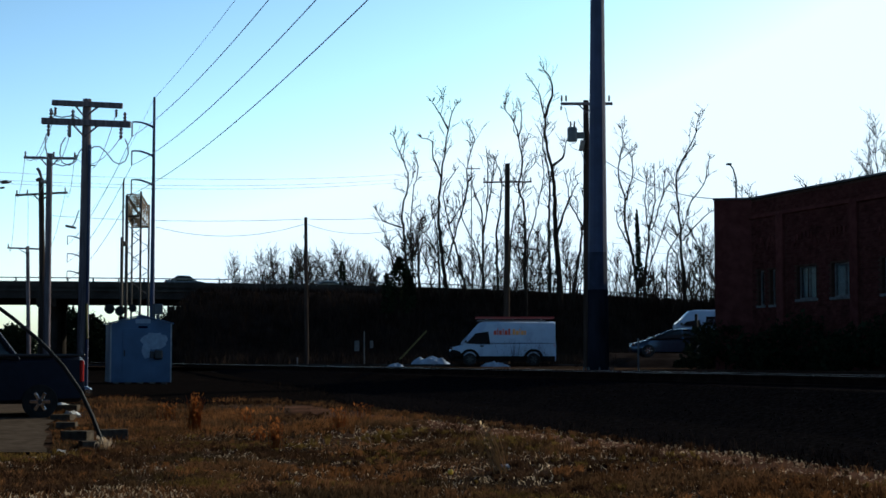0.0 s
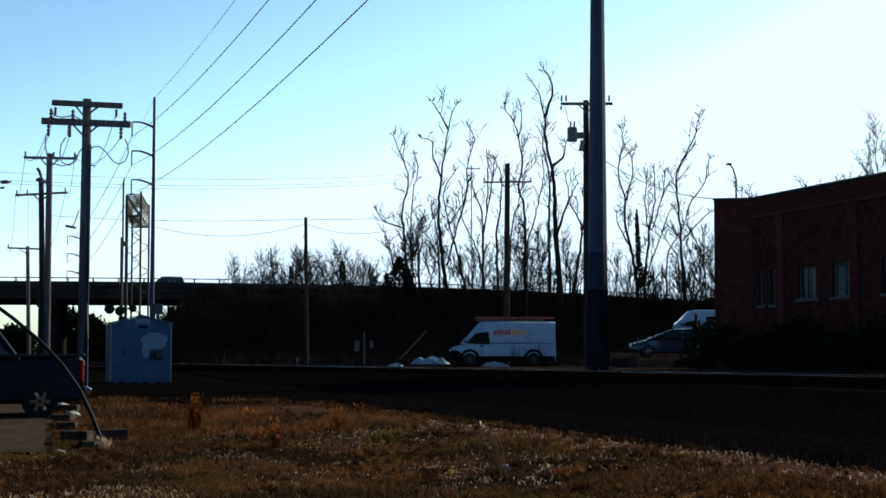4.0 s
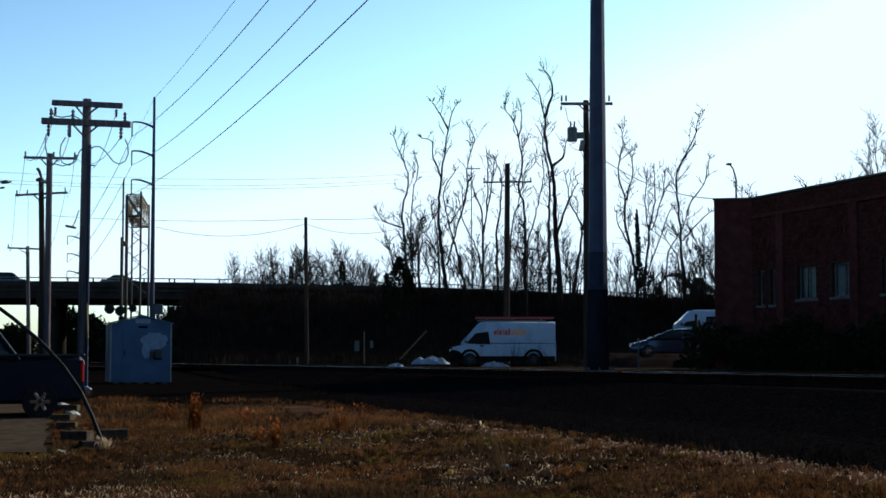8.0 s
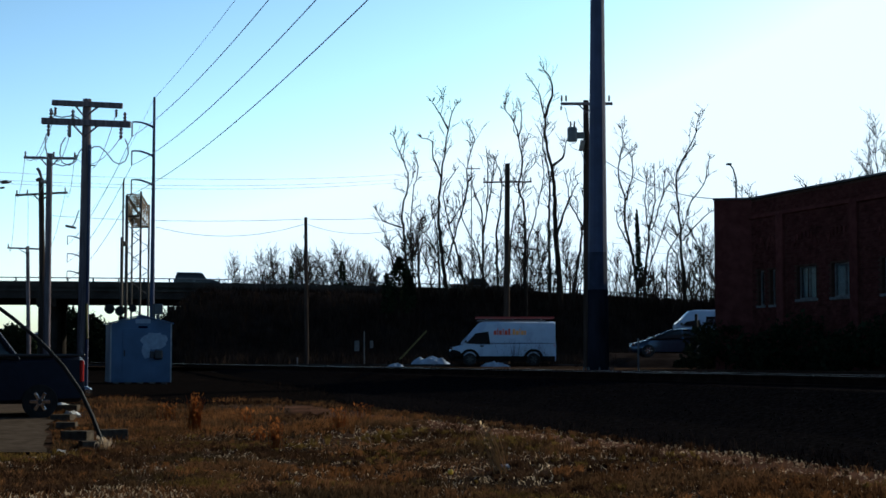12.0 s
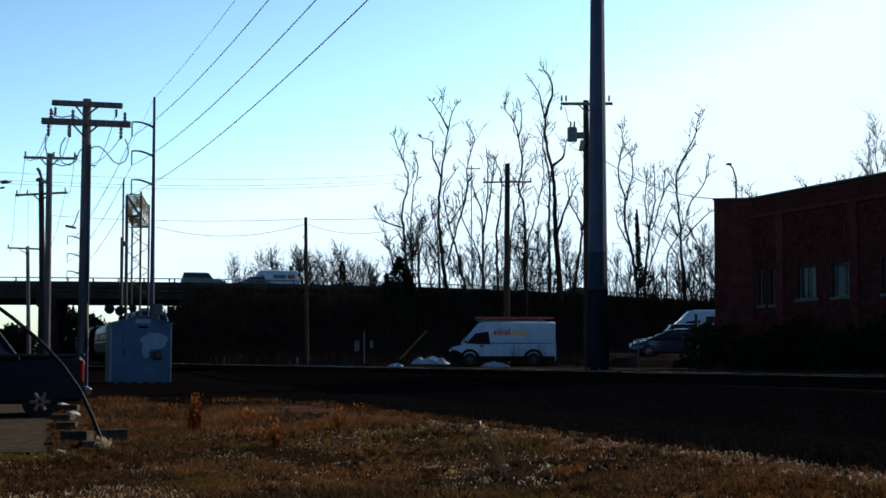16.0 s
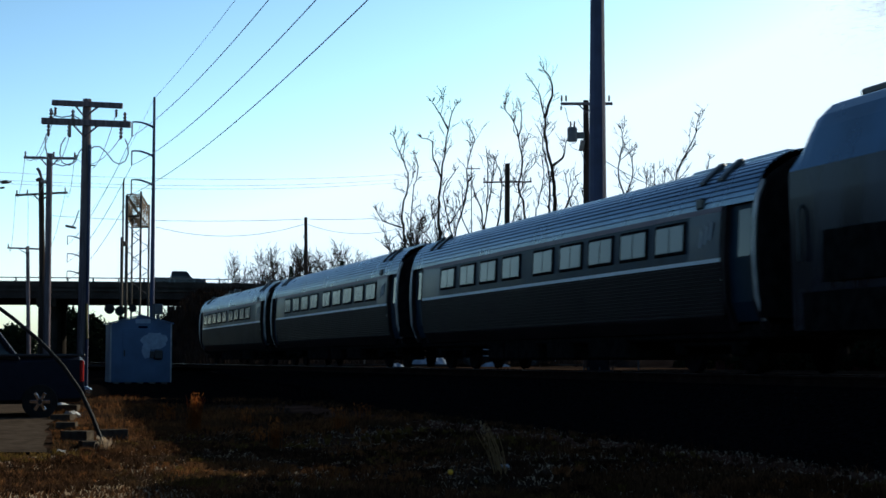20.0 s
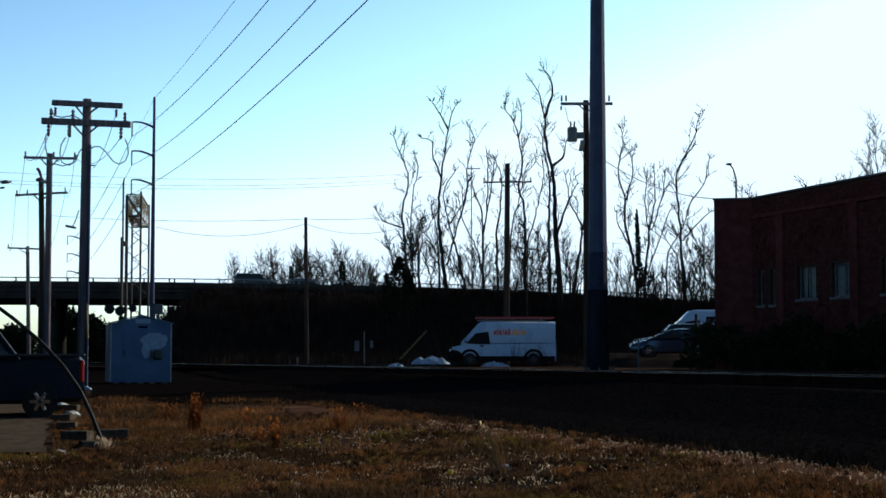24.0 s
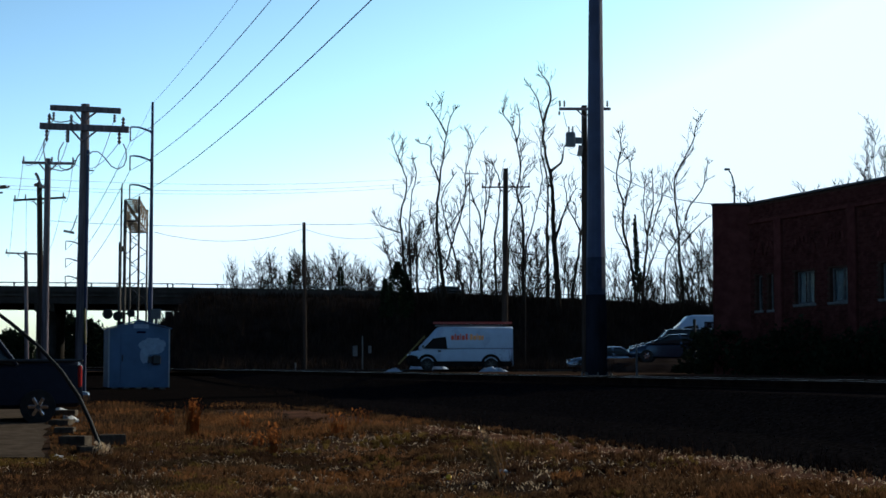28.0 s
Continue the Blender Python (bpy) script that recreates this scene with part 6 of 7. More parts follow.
def car(kind, paint, name, label, m=None, group="", wb=None, bright="chrome"):
    L, w, r, sill, belt, roof, nose, wf, wh, rh, rf, deck = CARS[kind]
    root = thing(name, label, "car" if kind in ("sedan", "low_sedan", "suv", "wagon") else kind, m, group)
    h = L / 2
    body = [(-h, w - 0.12, w - 0.14, sill + 0.15, deck - 0.12), (-h + 0.12, w - 0.04, w - 0.06, sill + 0.04, deck), (rf, w, w - 0.03, sill, belt + 0.02),
            (wf - 0.1, w, w - 0.03, sill, belt), (h - 0.75, w - 0.02, w - 0.08, sill, nose + 0.06), (h - 0.15, w - 0.12, w - 0.18, sill + 0.05, nose - 0.08), (h, w - 0.28, w - 0.32, sill + 0.15, nose - 0.22)]
    part("body", body_loft(body), paint, root, smooth=True)
    if kind in ("van", "shuttle"):
        cab = [(-h + 0.02, w - 0.02, w - 0.10, belt - 0.1, roof - 0.04), (-h + 0.1, w - 0.01, w - 0.09, belt - 0.1, roof), (wh - 0.3, w - 0.01, w - 0.1, belt - 0.1, roof), (wh, w - 0.02, w - 0.14, belt - 0.1, roof - 0.06), (wf, w - 0.05, w - 0.2, belt - 0.15, belt + 0.05)]
        part("cargo_body", body_loft(cab), paint, root, "tall cargo body", True)
        for s in (-1, 1):
            g = Geo().add([(wf - 0.28, s * (w + 0.012), belt - 0.02), (wh + 0.22, s * (w + 0.008), roof - 0.66), (wh - 0.5, s * (w + 0.004), roof - 0.56), (wh - 0.6, s * (w + 0.012), belt - 0.08)], [(0, 1, 2, 3)])
            part("side_window", g, "glass", root)
        g = Geo().add([(wf + 0.02, -w + 0.22, belt + 0.08), (wf + 0.02, w - 0.22, belt + 0.08), (wh + 0.06, w - 0.3, roof - 0.16), (wh + 0.06, -w + 0.3, roof - 0.16)], [(0, 1, 2, 3)])
        part("windshield", g, "glass", root)
    else:
        cab = [(rf, w - 0.06, w - 0.12, belt - 0.05, belt + 0.02), (rh, w - 0.06, w - 0.24, belt - 0.05, roof - 0.03), ((rh + wh) / 2, w - 0.06, w - 0.22, belt - 0.05, roof - 0.025), (wh, w - 0.06, w - 0.24, belt - 0.05, roof - 0.05), (wf, w - 0.06, w - 0.14, belt - 0.05, belt + 0.02)]
        part("greenhouse", body_loft(cab), "car_glass", root, "tinted windows", True)
        rw = [(rh - 0.06, w - 0.26, w - 0.27, roof - 0.1, roof - 0.02), (rh + 0.1, w - 0.24, w - 0.25, roof - 0.08, roof), (wh - 0.25, w - 0.24, w - 0.25, roof - 0.08, roof - 0.005), (wh, w - 0.27, w - 0.28, roof - 0.1, roof - 0.035)]
        part("roof", body_loft(rw), paint, root, smooth=True)
        for s in (-1, 1):
            for x0, x1 in ((wf - 0.04, wh), (rf + 0.02, rh), ((rh + wh) / 2 - 0.1, (rh + wh) / 2 - 0.05)):
                part("pillar", Geo().tube([(x0, s * (w - 0.05), belt - 0.03), (x1, s * (w - 0.24), roof - 0.05)], 0.05, 6), paint, root)
    if "pickup" in kind:
        part("bed_cavity", Geo().box((-h + 1.05, 0, deck - 0.02), (1.75, 2 * w - 0.3, 0.06)), "black", root)
    for s in (-1, 1):
        part("headlight", Geo().box((h - 0.13, s * (w - 0.3), nose - 0.14), (0.16, 0.32, 0.14), bev=0.03), "chrome", root)
        th = 0.5 if kind == "long_pickup" else 0.24
        part("tail_light", Geo().box((-h + 0.07, s * (w - 0.17), deck - 0.1 - th / 2), (0.1, 0.3, th), bev=0.03), "tail", root)
        part("mirror", Geo().box((wf - 0.25, s * (w + 0.08), belt + 0.08), (0.12, 0.2, 0.15), bev=0.03), "dark_plastic", root)
    wb = wb or L * 0.29
    ws = [wheel(root, x, s * (w - 0.06), r, bright=bright) for x in (-wb, wb + 0.12) for s in (-1, 1)]
    return root, ws


M["car_glass"] = glass("tinted_car_glass", (0.02, 0.024, 0.028), 0.05)

TRAFFIC = []  # thing, time, metres along the overpass then, m/s, lane offset, heading


def on_road(ob, t, l, v, far=False):
    TRAFFIC.append((ob, t, l, v, 10.0 if far else 4.2, far))


def bridge_traffic():
    near = [("sedan", "grey_paint", 0.0, 19.04, 25.5), ("sedan", "grey_paint", 8.0, 12.35, 27.0), ("wagon", "navy", 8.0, 0.48, 31.0), ("pickup", "black_paint", 11.0, 24.85, 25.8), ("sedan", "silver", 11.0, 29.98, 25.8),
            ("suv", "black_paint", 12.0, 20.13, 26.0), ("sedan", "grey_paint", 15.0, 36.34, 26.0), ("sedan", "navy", 15.0, 0.25, 26.5), ("suv", "grey_paint", 16.0, 20.85, 26.6), ("pickup", "navy", 18.0, 9.39, 26.6),
            ("suv", "silver", 19.0, 22.6, 33.0), ("pickup", "black_paint", 20.0, 18.26, 27.0), ("sedan", "navy", 21.0, 10.16, 25.8), ("suv", "black_paint", 24.0, 26.43, 24.3), ("suv", "black_paint", 25.0, 17.12, 23.5), ("sedan", "black_paint", 26.0, 21.33, 27.0)]
    farl = [("sedan", "silver", 0.0, 34.41, 25.0), ("wagon", "grey_paint", 3.0, 41.8, 25.0), ("suv", "black_paint", 7.0, 4.95, 25.0), ("sedan", "navy", 15.0, 11.41, 25.0), ("wagon", "silver", 15.0, 15.4, 25.0),
            ("van", "white", 16.0, 28.38, 25.6), ("wagon", "grey_paint", 16.0, 41.8, 25.3), ("sedan", "grey_paint", 23.5, 37.61, 25.0), ("wagon", "navy", 25.0, 6.41, 25.0), ("suv", "black_paint", 28.0, 47.65, 25.5)]
    words = {"grey_paint": "dark grey", "navy": "dark blue", "black_paint": "black", "silver": "silver", "white": "white"}
    for far, rows in ((False, near), (True, farl)):
        for kind, paint, t, l, v in rows:
            nm = {"sedan": "sedan", "suv": "sport_utility_car", "wagon": "hatchback_car", "pickup": "pickup_truck", "van": "delivery_van"}[kind]
            ob, _ = car(kind, paint, nm, words[paint] + " " + nm.replace("_", " ") + " driving along the overpass", group="traffic on the overpass")
            if kind == "van":
                g = Geo()
                for s in (-1, 1):
                    part("logo_bars", Geo().box((-0.9, s * 1.03, 1.75), (1.4, 0.02, 0.42)), "navy", ob, "dark blue logo bars")
                    part("logo_bars", Geo().box((-2.2, s * 1.03, 1.75), (0.8, 0.02, 0.42)), "red", ob, "red logo bars")
            on_road(ob, t, l, -v if far else v, far)


M["black_paint"] = mat("black_car_paint", (0.015, 0.016, 0.018), 0.3, 0.2, vary=0.1, bump=0.02)


def flat_wheels(root, xs, w, r):
    for x in xs:
        for s in (-1, 1):
            wheel(root, x, s * w, r, 0.3)


def work_truck():
    root = thing("dump_truck", "grey dump truck with ladder rack pulling a trailer", "truck", group="traffic on the overpass")
    part("chassis", Geo().box((0.0, 0, 0.75), (7.2, 0.9, 0.3), bev=0.04), "under", root)
    part("hood", body_loft([(2.2, 1.1, 1.05, 0.7, 1.85), (3.2, 1.05, 0.95, 0.7, 1.75), (3.65, 0.95, 0.85, 0.75, 1.55)]), "works_paint", root, "pale hood", True)
    part("cab", body_loft([(0.6, 1.15, 1.05, 0.75, 2.75), (1.6, 1.15, 1.02, 0.75, 2.8), (2.0, 1.15, 1.0, 0.75, 2.6), (2.45, 1.12, 1.05, 0.75, 1.85)]), "works_paint", root, "pale cab", True)
    for s in (-1, 1):
        part("side_window", Geo().add([(0.85, s * 1.13, 1.9), (2.2, s * 1.14, 1.9), (1.85, s * 1.06, 2.5), (0.85, s * 1.07, 2.5)], [(0, 1, 2, 3)]), "glass", root)
        part("fender", Geo().box((2.9, s * 1.0, 0.95), (1.2, 0.4, 0.3), bev=0.12), "grey_paint", root)
    part("dump_body", body_loft([(-3.6, 1.2, 1.22, 1.05, 2.35), (0.35, 1.2, 1.22, 1.05, 2.35)]), "grey_paint", root, "grey steel dump body")
    for z in (2.75, 3.15):
        part("rack_rail", Geo().box((-1.5, -1.15, z), (3.4, 0.06, 0.06)), "dark_plastic", root)
        part("rack_rail", Geo().box((-1.5, 1.15, z), (3.4, 0.06, 0.06)), "dark_plastic", root)
    for x in (-3.1, -2.0, -0.9, 0.1):
        for s in (-1, 1):
            part("rack_post", Geo().box((x, s * 1.15, 2.75), (0.06, 0.06, 0.85)), "dark_plastic", root)
    flat_wheels(root, (-2.5, 2.9), 1.0, 0.5)
    tr = thing("flatbed_trailer", "low flatbed equipment trailer on the overpass", "trailer", group="traffic on the overpass")
    part("bed", Geo().box((0, 0, 0.85), (7.5, 2.4, 0.22), bev=0.03), "under", tr)
    part("drawbar", Geo().tube([(3.7, 0.7, 0.8), (5.4, 0, 0.75), (3.7, -0.7, 0.8)], 0.08, 6), "under", tr)
    part("ramp", Geo().box((-3.9, 0, 1.25), (0.12, 2.2, 0.9), ry=-12), "under", tr)
    flat_wheels(tr, (-1.6, -0.6), 1.0, 0.42)
    ex = thing("excavator", "small pale and black excavator on a trailer with folded arm", "excavator", group="traffic on the overpass")
    for s in (-1, 1):
        part("crawler_track", body_loft([(-1.4, 0.2, 0.2, 0.15, 0.5), (-1.1, 0.2, 0.2, 0.0, 0.65), (1.1, 0.2, 0.2, 0.0, 0.65), (1.4, 0.2, 0.2, 0.15, 0.5)]), "black", ex, "black crawler track", at=pose(0, s * 0.8, 0))
    part("turntable", Geo().cyl((0, 0, 0.5), (0, 0, 0.8), 0.6, 16), "under", ex)
    part("house", body_loft([(-0.2, 0.95, 0.9, 0.75, 1.55), (1.0, 0.95, 0.9, 0.75, 1.75), (1.35, 0.8, 0.75, 0.85, 1.6)]), "works_paint", ex, "pale engine house", True)
    cab = part("cab", body_loft([(-0.65, 0.5, 0.45, 0.8, 2.45), (0.4, 0.5, 0.46, 0.8, 2.5), (0.55, 0.48, 0.44, 0.8, 2.4)]), "black_paint", ex, "dark boxy operator cab", at=pose(0, 0.35, 0))
    for s in (-1, 1):
        part("pane", Geo().box((-0.1, s * 0.5, 1.9), (0.85, 0.02, 0.85)), "clear_pane", cab)
    part("boom", Geo().tube([(-0.5, 0, 1.0), (-1.4, 0, 2.0), (-2.6, 0, 2.55), (-3.4, 0, 2.5)], [0.2, 0.22, 0.2, 0.14], 6), "black", ex, "dark bent boom")
    part("stick", Geo().tube([(-3.2, 0, 2.7), (-4.1, 0, 2.1), (-4.7, 0, 1.2)], [0.14, 0.14, 0.1], 6), "black", ex, "dipper stick")
    part("cylinder", Geo().tube([(-0.9, 0, 1.0), (-2.0, 0, 2.15)], 0.07, 6), "black", ex)
    part("cylinder", Geo().tube([(-2.0, 0, 2.75), (-3.6, 0, 2.8)], 0.07, 6), "black", ex)
    part("bucket", body_loft([(-5.0, 0.35, 0.35, 0.3, 0.8), (-4.6, 0.35, 0.35, 0.15, 1.25), (-4.3, 0.35, 0.35, 0.3, 1.0)]), "under", ex)
    l6 = 30.47
    v = 27.3
    on_road(root, 6.0, l6, v)
    on_road(tr, 6.0, l6 - 9.6, v)
    TRAFFIC.append((ex, 6.0, l6 - 8.9, v, 4.2, "excavator"))


M["clear_pane"] = M["car_glass"]


def semi_truck():
    root = thing("semi_truck", "dark semi truck with a long pale box trailer", "truck", group="traffic on the overpass")
    tr = part("trailer", Geo().box((-8.1, 0, 2.6), (16.1, 2.6, 2.85), bev=0.05), "white", root, "long pale box trailer")
    for k in range(14):
        part("trailer_rib", Geo().box((-15.6 + 1.15 * k, -1.31, 2.6), (0.05, 0.03, 2.7)), "silver", tr)
    part("trailer_rail", Geo().box((-8.1, 0, 1.1), (16.1, 2.4, 0.16)), "under", root)
    part("cooling_unit", Geo().box((0.22, 0, 3.0), (0.4, 1.8, 1.6), bev=0.12), "grey_paint", root, "dark refrigeration unit")
    part("cab", body_loft([(0.9, 1.2, 1.1, 0.9, 3.5), (1.3, 1.2, 1.05, 0.9, 3.65), (2.4, 1.2, 1.0, 0.9, 3.0), (2.9, 1.2, 1.0, 0.9, 2.75), (3.4, 1.15, 1.05, 0.85, 1.9)]), "black_paint", root, "dark sleeper cab", True)
    part("hood", body_loft([(3.2, 1.1, 1.0, 0.7, 1.9), (4.6, 1.0, 0.85, 0.7, 1.7), (4.95, 0.9, 0.8, 0.75, 1.45)]), "black_paint", root, "long dark hood", True)
    for s in (-1, 1):
        part("side_window", Geo().add([(2.2, s * 1.17, 2.0), (3.2, s * 1.14, 2.0), (2.85, s * 1.06, 2.6), (2.2, s * 1.1, 2.65)], [(0, 1, 2, 3)]), "glass", root)
        part("exhaust_stack", Geo().cyl((0.75, s * 1.05, 1.2), (0.75, s * 1.05, 4.0), 0.07, 10), "chrome", root)
    flat_wheels(root, (-14.5, -13.2, 0.6, 1.8, 4.1), 1.0, 0.5)
    TRAFFIC.append((root, 21.0, 21.36, -22.2, 15.5, True))


def ladder_van():
    """White high-roof van with red and orange lettering and a red ladder rack."""
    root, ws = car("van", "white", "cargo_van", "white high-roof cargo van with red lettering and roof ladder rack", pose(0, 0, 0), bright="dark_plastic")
    for kind, x0, s0 in (("sill_cladding", 0.0, 1),):
        part("sill_cladding", Geo().box((-0.1, 0, 0.40), (5.6, 2.10, 0.3), bev=0.03), "under", root, "dark lower cladding")
    for s in (-1, 1):
        for wx in (-1.71, 1.83):
            arch = Geo().loft([[(wx + rr * math.cos(math.pi * k / 12), s * yy, 0.38 + rr * math.sin(math.pi * k / 12)) for rr, yy in ((0.40, 1.0), (0.40, 1.05), (0.56, 1.05), (0.56, 1.0))] for k in range(13)])
            part("wheel_arch", arch, "under", root, "dark wheel arch")
        part("door_handle", Geo().box((1.15, s * 1.05, 1.1), (0.2, 0.04, 0.1), bev=0.02), "dark_plastic", root)
    part("bumper", Geo().box((2.62, 0, 0.58), (0.8, 2.1, 0.62), bev=0.16), "under", root, "dark front bumper")
    part("tail_reflector", Geo().box((-2.98, -0.95, 1.2), (0.06, 0.12, 0.7)), "patch", root)
    # the firm's name as plain bars in its colours
    for side in (-1, 1):
        x = 0.50
        for k, (w, h) in enumerate(((0.15, 0.24), (0.06, 0.34), (0.15, 0.24), (0.06, 0.34), (0.16, 0.24), (0.11, 0.34), (0.05, 0.06), (0.14, 0.32), (0.17, 0.24), (0.05, 0.34), (0.16, 0.24), (0.1, 0.24))):
            red = k < 6
            part("lettering_bar", Geo().box((x - w / 2, side * 1.04, 1.72 + h / 2), (w, 0.014, h), bev=0.005), "van_red" if red else "orange", root, "red name bar" if red else "orange name bar")
            x -= w + (0.045 if red else 0.035)
    for s in (-1, 1):
        rail = part("ladder_rail", Geo().box((-0.7, s * 0.5, 2.69), (4.4, 0.07, 0.1)), "red", root, "red ladder rail")
        part("rack_bar", Geo().box((-0.5, s * 0.85, 2.53), (3.8, 0.05, 0.06)), "steel", root)
    for k in range(10):
        part("rung", Geo().box((-2.7 + 0.44 * k, 0, 2.69), (0.05, 1.0, 0.05)), "red", root)
    for x in (-2.2, -0.6, 0.9):
        part("rack_post", Geo().box((x, 0, 2.57), (0.06, 1.75, 0.06)), "steel", root)
    return root, ws


def street_vehicles():
    van, ws = ladder_van()
    car("low_sedan", "sedan_paint", "sedan", "silver-blue parked sedan beside the brick building", pose(12.05, 86.0, 1.60, 0, 0, 180))
    root, _ = car("shuttle", "white", "shuttle_bus", "white shuttle bus parked behind the sedan", pose(16.2, 92.0, 1.60, 0, 0, 178))
    for s in (-1, 1):
        part("window_band", Geo().box((-0.75, s * 1.075, 1.98), (4.9, 0.03, 0.52), bev=0.01), "glass", root, "dark side windows")
    passing, _ = car("suv", "grey_paint", "passing_car", "pale car that pulls in behind the sedan", pose(0, 0, 0))
    late, _ = car("sedan", "silver", "street_car", "pale car driving along the street", pose(0, 0, 0))
    return van, ws, passing, late


def parked_pickup():
    """Dark blue-grey pickup at the edge of the lot; only its rear half is in view."""
    Y = 38.0
    root, ws = car("long_pickup", "truck_blue", "pickup_truck", "dark blue-grey pickup truck parked in the lot", pose(-8.15 - 3.45, Y - 0.05, 0.14, 0, 0, 194), wb=2.31)
    part("bumper", Geo().box((-3.36, 0, 0.62), (0.22, 1.9, 0.2), bev=0.05), "chrome", root, "chrome step bumper")
    part("bed_rail", Geo().box((-1.85, 0.97, 1.45), (2.9, 0.1, 0.06), bev=0.02), "dark_plastic", root)
    part("bed_rail", Geo().box((-1.85, -0.97, 1.45), (2.9, 0.1, 0.06), bev=0.02), "dark_plastic", root)
    return root


M["truck_blue"] = mat("dark_blue_truck_paint", (0.014, 0.016, 0.027), 0.4, 0.0, vary=0.1, bump=0.02, spec=0.08)


# ---- foreground ----
def grass_blades():
    rnd = np.random.RandomState(9)

    def blades(name, n, pick, hmin, hmax, width, material, label, spread=0.35, cat="grass"):
        vs, fs = [], []
        k = 0
        while k < n:
            p = pick()
            if p is None:
                continue
            x, y, sc = p
            z = ground_z(x, y)
            h = rnd.uniform(hmin, hmax) * sc
            a = rnd.uniform(0, math.pi)
            w = width * rnd.uniform(0.6, 1.4)
            dx, dy = w * math.cos(a), w * math.sin(a)
            lx, ly = rnd.normal(0, spread, 2) * h
            o = len(vs)
            vs += [(x - dx, y - dy, z - 0.02), (x + dx, y + dy, z - 0.02), (x + lx * 0.4 + dx * 0.7, y + ly * 0.4 + dy * 0.7, z + h * 0.6), (x + lx * 0.4 - dx * 0.7, y + ly * 0.4 - dy * 0.7, z + h * 0.6), (x + lx, y + ly, z + h * 0.9)]
            fs += [(o, o + 1, o + 2, o + 3), (o + 3, o + 2, o + 4)]
            k += 1
        return stuff(name, vs, fs, material, label, cat)

    def in_field():
        y = 13.5 + 34 * rnd.rand() ** 1.7
        x = rnd.uniform(-0.275, 0.275) * y
        q, s = qs(x, y)
        if q > 9.4 or (x < -6.1 - 0.235 * (y - 26) and 25.7 < y < 46):
            return None
        if abs(q - 8.4 - 0.5 * math.sin(s * 0.11)) < 0.6 and rnd.rand() < 0.8:
            return None
        d = noise.noise((x * 0.45, y * 0.25, 7)) + 0.4 * noise.noise((x * 1.5, y * 1.0, 2))
        if rnd.rand() > 0.62 + 0.75 * d:
            return None
        return x, y, 0.75 + 0.5 * max(0, d)
    blades("dry_grass", 34000, in_field, 0.03, 0.13, 0.006, "grass", "matted dry brown and olive winter grass", 0.8)

    def tufts(name, n, pick, hmin, hmax, material, label):
        """Clumps of leaning blades that spread from one crown."""
        vs, fs = [], []
        k = 0
        while k < n:
            p = pick()
            if p is None:
                continue
            x, y, sc = p
            z = ground_z(x, y)
            m = rnd.randint(9, 20)
            h = rnd.uniform(hmin, hmax) * sc
            a, out = rnd.uniform(0, 2 * math.pi, m), rnd.uniform(0.1, 1.0, m)
            hh = h * rnd.uniform(0.5, 1.0, m)
            bx, by = x + np.cos(a) * out * h * 0.25, y + np.sin(a) * out * h * 0.25
            tx, ty = bx + np.cos(a) * out * hh * 0.8, by + np.sin(a) * out * hh * 0.8
            w = rnd.uniform(0.004, 0.009, m)
            for i in range(m):
                o = len(vs)
                mx, my, zm = bx[i] * 0.6 + tx[i] * 0.4, by[i] * 0.6 + ty[i] * 0.4, z + hh[i] * 0.62
                vs += [(bx[i] - w[i], by[i], z - 0.02), (bx[i] + w[i], by[i], z - 0.02), (mx + w[i] * 0.8, my, zm), (mx - w[i] * 0.8, my, zm), (tx[i], ty[i], z + hh[i] * 0.92)]
                fs += [(o, o + 1, o + 2, o + 3), (o + 3, o + 2, o + 4)]
            k += 1
        stuff(name, vs, fs, material, label, "grass")

    def patch(seed, lo, far=34, sx=0.5, sy=0.3):
        def pick():
            y = 13.3 + far * rnd.rand() ** 1.6
            x = rnd.uniform(-0.275, 0.275) * y
            q, s = qs(x, y)
            if q > 9.3 or (x < -6.1 - 0.235 * (y - 26) and 25.7 < y < 46):
                return None
            if abs(q - 8.4 - 0.5 * math.sin(s * 0.11)) < 0.5 and rnd.rand() < 0.85:
                return None
            d = noise.noise((x * sx, y * sy, seed)) + 0.5 * noise.noise((x * 1.7, y * 1.1, seed + 3))
            return (x, y, 0.8 + 0.6 * max(0, d)) if d > lo + 0.15 * rnd.rand() else None
        return pick
    tufts("brown_tufts", 3400, patch(31, -0.05), 0.06, 0.15, "grass", "brown tufts of dry winter grass")
    tufts("olive_tufts", 1900, patch(47, 0.12, 20), 0.05, 0.12, "olive_grass", "olive green tufts among the dry grass")
    tufts("dark_tufts", 3600, patch(59, 0.0), 0.05, 0.13, "dark_grass", "dark matted tufts of dead grass")
    tufts("tawny_tufts", 1300, patch(71, 0.15, 24), 0.05, 0.14, "rust_weed", "tawny orange tufts of dead grass")

    def orange():
        y = 30 + 17 * rnd.rand()
        x = rnd.uniform(-0.23, 0.02) * y
        q, s = qs(x, y)
        d = noise.noise((x * 0.5, y * 0.22, 17))
        if q > 8.2 or (x < -6.0 - 0.235 * (y - 26) and y < 46) or rnd.rand() > 0.2 + 1.6 * d:
            return None
        return x, y, 1.0
    blades("orange_grass", 13000, orange, 0.04, 0.2, 0.006, "rust_weed", "taller rusty orange dead grass", 0.3)

    def pale():
        y = 13.5 + 20 * rnd.rand() ** 1.5
        x = rnd.uniform(-0.275, 0.275) * y
        q, s = qs(x, y)
        if q > 9.6 or (x < -6.1 and y > 25.7):
            return None
        return x, y, 1.0
